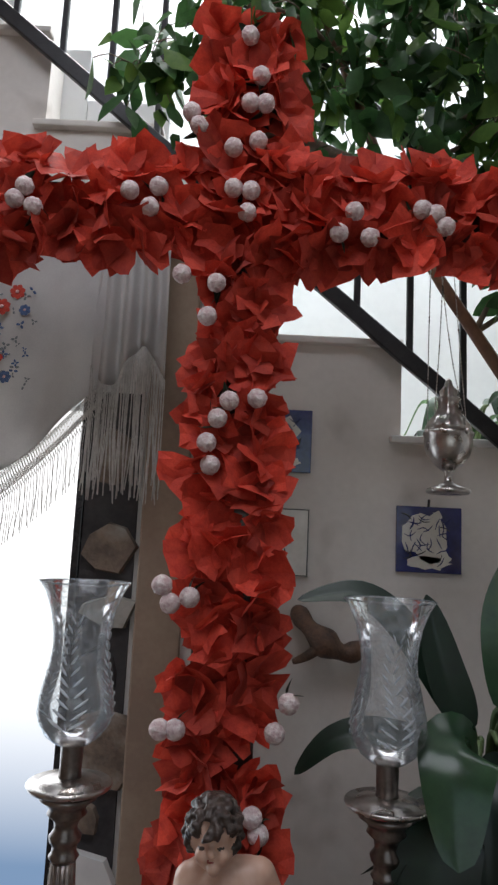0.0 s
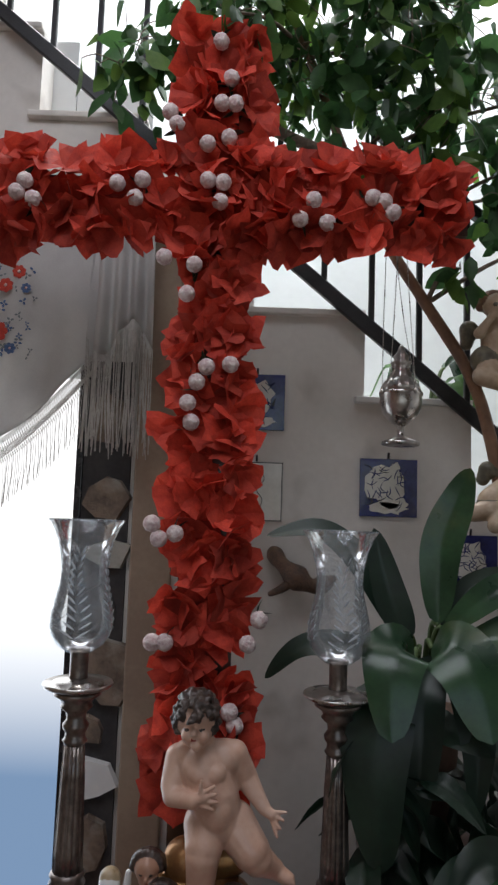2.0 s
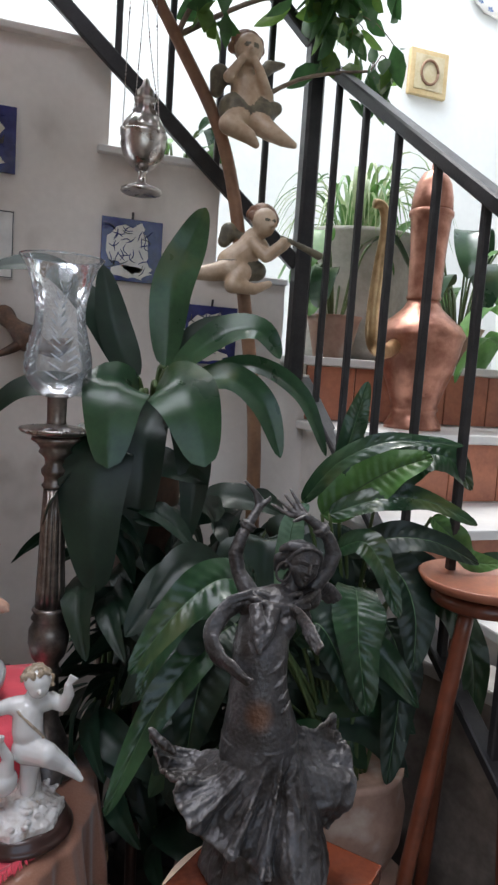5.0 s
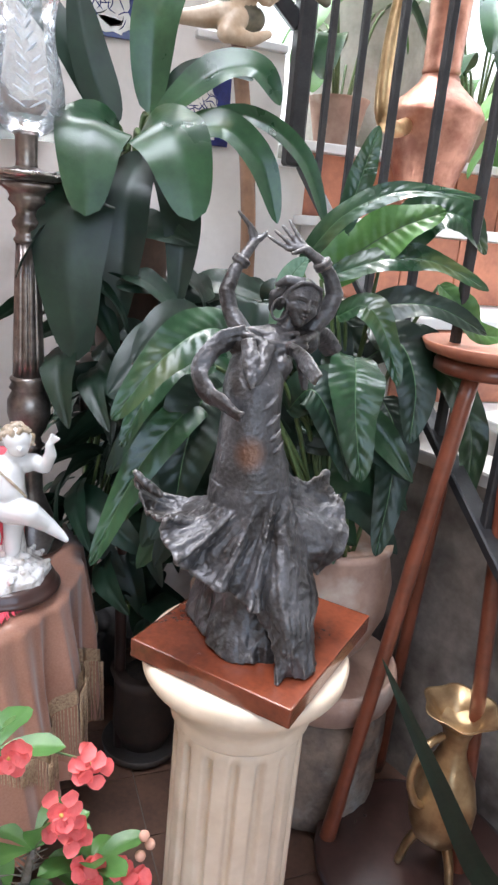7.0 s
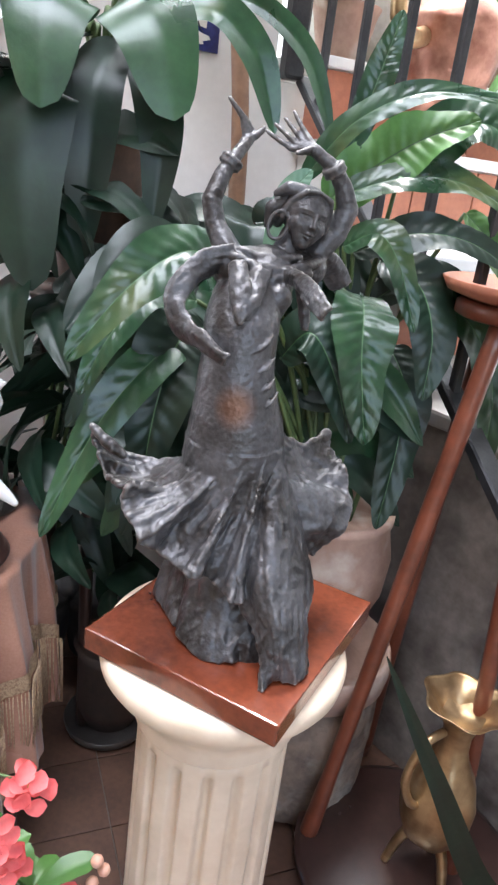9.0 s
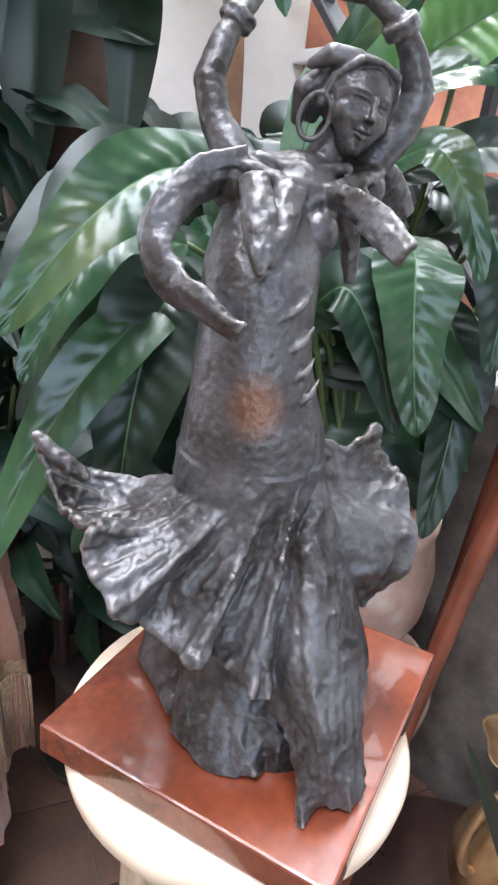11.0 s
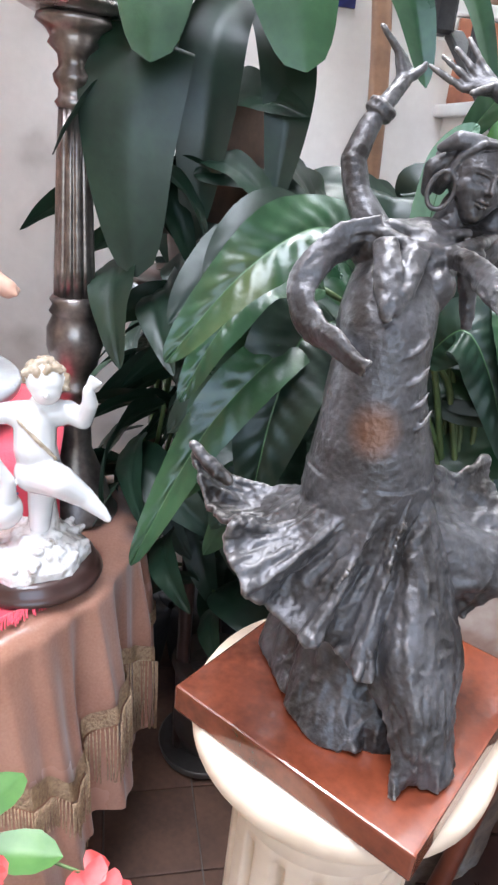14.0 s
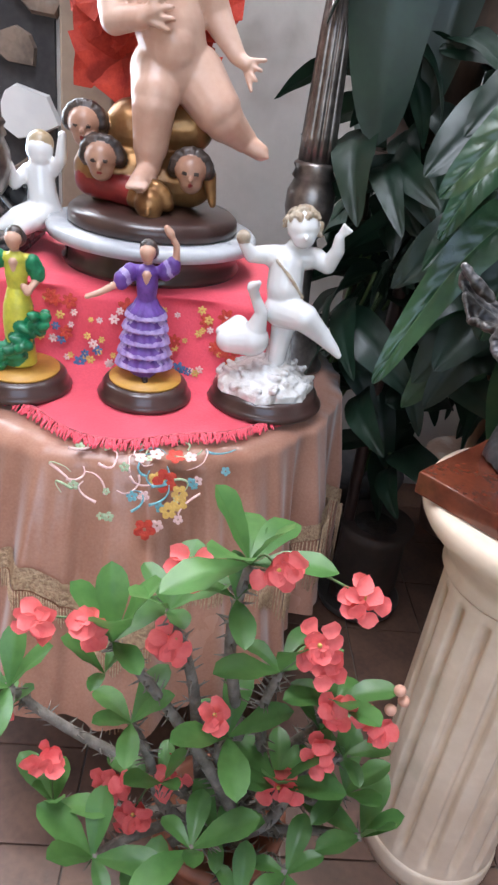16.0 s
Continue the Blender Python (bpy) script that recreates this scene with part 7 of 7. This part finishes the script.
def censer():
    t = thing("hanging_censer", (0.517, 1.80, 2.16), "tarnished silver censer hanging on four thin chains", "censer")
    part("foot", lathe([(0.052, 0.0), (0.058, 0.004), (0.056, 0.012), (0.03, 0.022), (0.012, 0.03), (0.010, 0.055), (0.018, 0.062)], 40), SILVER, t)
    part("bowl", lathe([(0.018, 0.062), (0.035, 0.075), (0.055, 0.10), (0.064, 0.13), (0.062, 0.15), (0.066, 0.155), (0.066, 0.162), (0.06, 0.166)], 44), SILVER, t)
    part("lid", lathe([(0.062, 0.166), (0.058, 0.18), (0.046, 0.2), (0.032, 0.215), (0.034, 0.222), (0.026, 0.228), (0.028, 0.25), (0.033, 0.254), (0.022, 0.262), (0.024, 0.275), (0.012, 0.29), (0.008, 0.305), (0.002, 0.312)], 40, None, lambda a, i: 1 + 0.04 * math.cos(10 * a)), SILVER, t)
    for k, (a, top_) in enumerate(((0.4, (-0.035, 0.0)), (1.97, (-0.005, 0.02)), (3.5, (-0.045, 0.01)), (5.2, (0.005, 0.0)))):
        p0 = (0.066 * math.cos(a), 0.066 * math.sin(a), 0.16)
        part("chain", tube([p0, (top_[0] * 0.6 + p0[0] * 0.5, p0[1] * 0.6, 0.40), (top_[0], top_[1], 0.74)], lambda u: 0.0014 + 0.0009 * math.sin(u * 420), 5, None, 60), SILVER, t)
        part("chain_lug", ball((p0[0], p0[1], 0.16), 0.008, None, 2), SILVER, t)
    part("ring", tube([(-0.02 + 0.03 * math.cos(a), 0.0, 0.75 + 0.03 * math.sin(a)) for a in (k * math.pi / 8 for k in range(17))], 0.003, 6, None, 1), SILVER, t)
    part("hook", tube([(-0.02, 0.0, 0.775), (-0.02, 0.1, 0.90), (-0.02, 0.235, 1.08)], 0.003, 6), IRON, t)


censer()


def wall_tile(x, z, w, h, label, style, seed):
    t = thing("painted_tile", (x, BACK - 0.003, z), label, "tile", "painted tiles on the wall")
    rng = random.Random(seed)
    part("glaze", box(0, w, -0.012, 0, 0, h, 0.0015), TILE_BLUE if style == "blue" else TILE_WHITE, t, smooth=False)
    part("nail", tube([(w / 2, -0.004, h), (w / 2, -0.01, h + 0.022)], 0.004, 6), IRON, t)

    def blob(cx, cz, rx, rz, m, name, lift, wob=0.25, n=18):
        bm = bmesh.new()
        ring = [bm.verts.new((cx + rx * (1 + wob * rng.uniform(-1, 1)) * math.cos(a), -lift, cz + rz * (1 + wob * rng.uniform(-1, 1)) * math.sin(a))) for a in (2 * math.pi * k / n for k in range(n))]
        f = bm.faces.new(ring)
        got = bmesh.ops.extrude_face_region(bm, geom=[f])
        for v in [g for g in got["geom"] if isinstance(g, bmesh.types.BMVert)]:
            v.co.y -= 0.0012
        part(name, bm, m, t, smooth=False)
    if style == "blue":
        blob(w * 0.45, h * 0.55, w * 0.36, h * 0.36, TILE_WHITE, "painted_shape", 0.0125)
        blob(w * 0.5, h * 0.15, w * 0.3, h * 0.10, TILE_WHITE, "painted_shape", 0.0125)
        for k in range(4):
            blob(w * rng.uniform(0.15, 0.85), h * rng.uniform(0.1, 0.9), w * rng.uniform(0.05, 0.12), h * rng.uniform(0.05, 0.12), TILE_WHITE, "painted_shape", 0.0126 + 0.0002 * k, 0.45, 12)
        for k in range(34):
            x0, z0, a = w * rng.uniform(0.14, 0.78), h * rng.uniform(0.18, 0.86), rng.uniform(0, 6.28)
            d, e = Vector((math.cos(a), 0, math.sin(a))), Vector((-math.sin(a), 0, math.cos(a)))
            q = Vector((x0, -0.0142, z0))
            part("brush_stroke", tube([q - d * 0.018, q + e * rng.uniform(-0.01, 0.01), q + d * 0.018 + e * 0.006], lambda u: 0.0006 + 0.0013 * math.sin(math.pi * u), 5, None, 3), TILE_BLUE if k % 5 else IRON, t)
    else:
        for a, b in (((0.004, 0.004), (w - 0.004, 0.004)), ((w - 0.004, 0.004), (w - 0.004, h - 0.004)), ((w - 0.004, h - 0.004), (0.004, h - 0.004))):
            part("border_line", box(min(a[0], b[0]) - 0.0015, max(a[0], b[0]) + 0.0015, -0.0135, -0.0125, min(a[1], b[1]) - 0.0015, max(a[1], b[1]) + 0.0015), IRON, t, smooth=False)
        pts = [(w * 0.55, -0.013, h * 0.9), (w * 0.65, -0.013, h * 0.7), (w * 0.5, -0.013, h * 0.55), (w * 0.62, -0.013, h * 0.35), (w * 0.5, -0.013, h * 0.1)]
        part("drawn_line", tube(pts, 0.0016, 4), IRON, t)
        pts = [(w * 0.25, -0.013, h * 0.85), (w * 0.35, -0.013, h * 0.6), (w * 0.2, -0.013, h * 0.4), (w * 0.3, -0.013, h * 0.15)]
        part("drawn_line", tube(pts, 0.0016, 4), TILE_BLUE, t)


wall_tile(-0.015, 2.229, 0.193, 0.195, "cobalt blue glazed tile with a white painted figure shape", "blue", 1)
wall_tile(-0.005, 1.915, 0.185, 0.205, "white glazed tile with thin drawn lines", "white", 2)
wall_tile(0.443, 1.945, 0.197, 0.198, "cobalt blue glazed tile with white painted shapes", "blue", 3)
wall_tile(0.735, 1.695, 0.18, 0.197, "cobalt blue glazed tile half hidden by leaves", "blue", 4)
ROOT_WOOD = mat("dark_root_wood", (0.14, 0.075, 0.045), (0.05, 0.028, 0.02), 0.6, scale=22, fine=120, bump=0.6)
root = thing("twisted_root", (0.20, 2.08, 1.70), "brown twisted root mounted on the wall", "root")
part("root", tube([(-0.05, 0.015, 0.12), (-0.02, -0.04, 0.08), (0.04, -0.06, 0.03), (0.10, -0.05, 0.01), (0.16, -0.03, 0.04)], lambda u: 0.035 * math.sin(0.5 + 2.3 * u) * (1 + 0.25 * math.sin(u * 17)), 12), ROOT_WOOD, root)
part("fork", tube([(0.03, -0.06, 0.035), (-0.02, -0.07, 0.0), (-0.06, -0.06, -0.02)], (0.02, 0.008), 9), ROOT_WOOD, root)


def copper_jug():
    t = thing("copper_jug", (1.55, 1.93, 1.516), "tall hammered copper jug with a curved brass spout", "jug")
    part("body", lathe([(0.102, 0), (0.100, 0.014), (0.082, 0.045), (0.078, 0.060), (0.084, 0.066), (0.084, 0.074), (0.080, 0.080), (0.096, 0.13), (0.122, 0.20), (0.140, 0.265), (0.15, 0.315), (0.156, 0.325), (0.156, 0.335), (0.150, 0.345), (0.138, 0.365), (0.10, 0.395), (0.068, 0.425), (0.056, 0.45)], 48), COPPER, t)
    part("neck", lathe([(0.056, 0.45), (0.061, 0.46), (0.058, 0.47), (0.062, 0.62), (0.070, 0.735), (0.077, 0.74), (0.077, 0.755), (0.071, 0.76)], 40), COPPER, t)
    part("lid", lathe([(0.072, 0.76), (0.070, 0.80), (0.060, 0.85), (0.040, 0.885), (0.015, 0.895), (0.012, 0.92), (0.018, 0.935), (0.004, 0.95)], 36), COPPER, t)
    o = Vector((1.55, 1.93, 1.516))
    part("spout", tube([Vector(p) - o for p in [(1.42, 1.88, 1.80), (1.34, 1.80, 1.775), (1.275, 1.76, 1.79), (1.255, 1.75, 1.86), (1.262, 1.75, 2.01), (1.276, 1.75, 2.15), (1.26, 1.75, 2.215), (1.228, 1.75, 2.222)]], (0.026, 0.014), 12), BRASS, t, "curved brass spout")
    rng = random.Random(2)
    bm = bmesh.new()
    for k in range(7):
        flower_patch(bm, (0.128 * math.cos(-2.1 + 0.12 * rng.uniform(-1, 1)), 0.128 * math.sin(-2.1 + 0.12 * rng.uniform(-1, 1)) - 0.012, 0.13 + 0.025 * k), (-0.5, -0.85, 0), 0.016, 5)
    part("embossing", bm, COPPER, t)


copper_jug()


def stair_planter():
    t = thing("concrete_planter", (1.56, 2.52, 1.752), "weathered concrete planter with striped spider plant", "planter")
    part("trough", lathe([(0.20, 0), (0.235, 0.05), (0.25, 0.25), (0.26, 0.48), (0.27, 0.5), (0.27, 0.52), (0.24, 0.52), (0.22, 0.47), (0.01, 0.46)], 40), CONCRETE, t)
    rng = random.Random(10)
    for k in range(70):
        a = rng.uniform(0, 6.28)
        L = rng.uniform(0.22, 0.42)
        d = Vector((math.cos(a), math.sin(a), 0))
        h = rng.uniform(0.12, 0.34)
        base = d * 0.05 + Vector((0, 0, 0.46))
        bm = leaf_blade([base, base + d * L * 0.35 + Vector((0, 0, h)), base + d * L * 0.75 + Vector((0, 0, h * 0.9)), base + d * L + Vector((0, 0, h * 0.3 - 0.04))], 0.017, None, fold=0.3, across=2, n=4, shape=0.6)
        part("blade", bm, LEAF_STRIPE if k % 3 else LEAF_LIGHT, t)


stair_planter()


def leafy_pot(loc, seed, n, size, label):
    t = thing("leafy_pot_plant", loc, label, "plant", "potted plants on the stairs")
    rng = random.Random(seed)
    part("pot", lathe([(0.07, 0), (0.10, 0.14), (0.11, 0.16), (0.09, 0.16), (0.01, 0.15)], 28), CLAY, t)
    for k in range(n):
        a = rng.uniform(0, 6.28)
        d = Vector((math.cos(a), math.sin(a), 0))
        L, h = size * rng.uniform(0.7, 1.1), size * rng.uniform(0.5, 1.4)
        b = d * 0.03 + Vector((0, 0, 0.15))
        m = b + d * L * 0.4 + Vector((0, 0, h))
        part("stalk", tube([b, b.lerp(m, 0.6) + Vector((0, 0, 0.05)), m], 0.005, 5), STEM, t)
        part("leaf", leaf_blade([m, m + d * L * 0.35 + Vector((0, 0, 0.03)), m + d * L * 0.7 - Vector((0, 0, 0.08)), m + d * L * 0.8 - Vector((0, 0, size * 0.55))], size * 0.42, None, fold=0.15, across=6, n=5), LEAF if k % 2 else LEAF_LIGHT, t)


leafy_pot((1.36, 2.25, 1.752), 5, 9, 0.22, "potted plant with large hanging green leaves on the landing")
leafy_pot((1.95, 2.28, 1.752), 8, 14, 0.30, "potted plant with broad green leaves on the landing")
leafy_pot((2.05, 1.93, 1.516), 9, 12, 0.26, "potted plant with broad green leaves on a stair tread")
leafy_pot((0.72, 2.30, 2.16), 12, 10, 0.16, "small potted plant with narrow leaves behind the parapet")

pq = thing("framed_plaque", (2.39, 3.446, 3.31), "square gilt plaque with an emblem in relief", "plaque")
part("frame", box(-0.125, 0.125, -0.03, 0, 0, 0.25, 0.006), mat("pale_gilt_frame", (0.60, 0.46, 0.25), (0.48, 0.34, 0.16), 0.5, scale=14, fine=80), pq, smooth=False)
part("panel", box(-0.095, 0.095, -0.036, -0.031, 0.03, 0.22, 0.002), mat("aged_gilt_panel", (0.58, 0.50, 0.34), (0.46, 0.38, 0.22), 0.5, scale=14, fine=80), pq, smooth=False)
part("emblem", tube([(0.055 * math.cos(a), -0.04, 0.125 + 0.065 * math.sin(a)) for a in (k * math.pi / 10 for k in range(21))], 0.008, 6, None, 1), POLE_WOOD, pq)
pl_ = thing("wall_plate", (2.80, 3.446, 4.03), "white ceramic plate with blue painted border on the wall", "plate")
bm = lathe([(0.10, 0), (0.16, 0.012), (0.21, 0.03), (0.205, 0.034), (0.14, 0.02), (0.01, 0.012)], 48, None, lambda a, i: 1 + 0.03 * math.cos(16 * a) if i in (2, 3) else 1)
plate_dish = part("dish", bm, TILE_WHITE, pl_)
plate_dish.matrix_basis = pose(0, 0, 0, 90, 0, 0)
rng = random.Random(3)
for k in range(14):
    a = 2 * math.pi * k / 14
    bm = bmesh.new()
    flower_patch(bm, (0.175 * math.cos(a), -0.029, 0.175 * math.sin(a)), (0, -1, 0), 0.022, 5)
    part("blue_motif", bm, BLUE_THREAD, pl_)


# ---- the fringed shawl over the doorway ----
def ivory_shawl():
    t = thing("ivory_shawl", (-0.62, 1.95, 2.10), "ivory shawl with embroidered flowers and knotted fringe hanging at the doorway", "shawl")
    o = Vector((-0.62, 1.95, 2.10))

    def low_edge(x):
        return 2.13 + 0.34 * max(0.0, min(1.0, (x + 0.80) / 0.36)) ** 1.3

    def p(u, v):
        x = -1.15 + 0.72 * u
        top_z = 3.02
        bot = low_edge(x) if x > -0.80 else 2.13 - 0.25 * (-0.80 - x)
        z = top_z + (bot - top_z) * v
        y = 1.95 + 0.012 * math.sin(x * 30 + 2 * v) * (0.3 + v) + 0.02 * noise.noise(Vector((x * 5, z * 4, 0)))
        return Vector((x, y, z)) - o
    part("cloth", thicken(sheet(p, 60, 30), 0.002), SHAWL, t)

    def gather(u, v):
        x = -0.475 + 0.20 * u
        z = 3.02 - (0.52 + 0.06 * math.sin(u * 7)) * v
        y = 1.94 + 0.02 * math.sin(u * 24) * (0.4 + 0.6 * v)
        return Vector((x + 0.02 * v * (u - 0.5), y, z)) - o
    part("gathered_edge", thicken(sheet(gather, 44, 16), 0.002), SHAWL, t)
    rng = random.Random(19)
    bm = bmesh.new()
    for k in range(64):
        u = k / 63
        q = Vector(gather(u, 1.0))
        end = 2.10 + rng.uniform(0, 0.08) - 2.10
        tube([q, q + Vector((rng.uniform(-0.006, 0.006), rng.uniform(-0.01, 0.01), (end - q.z) * 0.5)), Vector((q.x + rng.uniform(-0.014, 0.014), q.y, end))], 0.0022, 4, bm, 2)
    for k in range(90):
        x = -1.0 + 0.555 * k / 89
        z = (low_edge(x) if x > -0.80 else 2.13 - 0.25 * (-0.80 - x))
        q = Vector((x, 1.952, z)) - o
        for s in (-1, 1):
            tube([q, q + Vector((0.012 * s, 0, -0.03)), q + Vector((0, 0, -0.055)), q + Vector((-0.012 * s, 0, -0.08))], 0.0013, 4, bm, 1)
        tube([q + Vector((0, 0, -0.075)), q + Vector((rng.uniform(-0.006, 0.006), 0, -0.15)), q + Vector((rng.uniform(-0.01, 0.01), 0, -0.23))], 0.0010, 4, bm, 1)
    tagged(part("fringe", bm, THREAD, t, "knotted ivory fringe"), kind="stuff")
    for x, z, s, m in ((-0.757, 2.661, 0.026, RED_THREAD), (-0.716, 2.708, 0.024, RED_THREAD), (-0.775, 2.505, 0.036, RED_THREAD), (-0.690, 2.653, 0.018, BLUE_THREAD), (-0.82, 2.60, 0.028, RED_THREAD), (-0.73, 2.45, 0.02, BLUE_THREAD), (-0.80, 2.72, 0.024, BLUE_THREAD)):
        b = bmesh.new()
        flower_patch(b, Vector((x, 1.928, z)) - o, (0, -1, 0), s, 7, fill=0.75)
        part("embroidered_flower", b, m, t)
        b = ball(Vector((x, 1.925, z)) - o, s * 0.25, None, 1, (1, 0.3, 1))
        part("flower_centre", b, PINK_THREAD, t)
    for k in range(46):
        x, z = rng.uniform(-0.86, -0.66), rng.uniform(2.42, 2.74)
        b = bmesh.new()
        flower_patch(b, Vector((x, 1.930, z)) - o, (0, -1, 0), rng.uniform(0.008, 0.015), rng.choice((2, 3, 4)))
        part("embroidered_leaf", b, GREY_THREAD if k % 3 else BLUE_THREAD, t)
    part("rod", tube([(-0.60, 0.0, 0.93), (0.36, 0.0, 0.93)], 0.012, 8), DARK_WOOD, t)


ivory_shawl()

# ---- clay floor tiles ----
tile_me = None
for i in range(13):
    for j in range(10):
        if tile_me is None:
            ob = part("floor_tile", box(-0.0985, 0.0985, -0.0985, 0.0985, -0.008, 0.0, 0.002), FLOOR_TILE, floor, smooth=False)
            tile_me = ob.data
        else:
            ob = new("floor_tile", tile_me)
            ob.parent = floor
        ob.matrix_basis = pose(-0.75 + 0.2 * i, 0.25 + 0.2 * j, -0.0005 * ((i * 7 + j * 3) % 3))
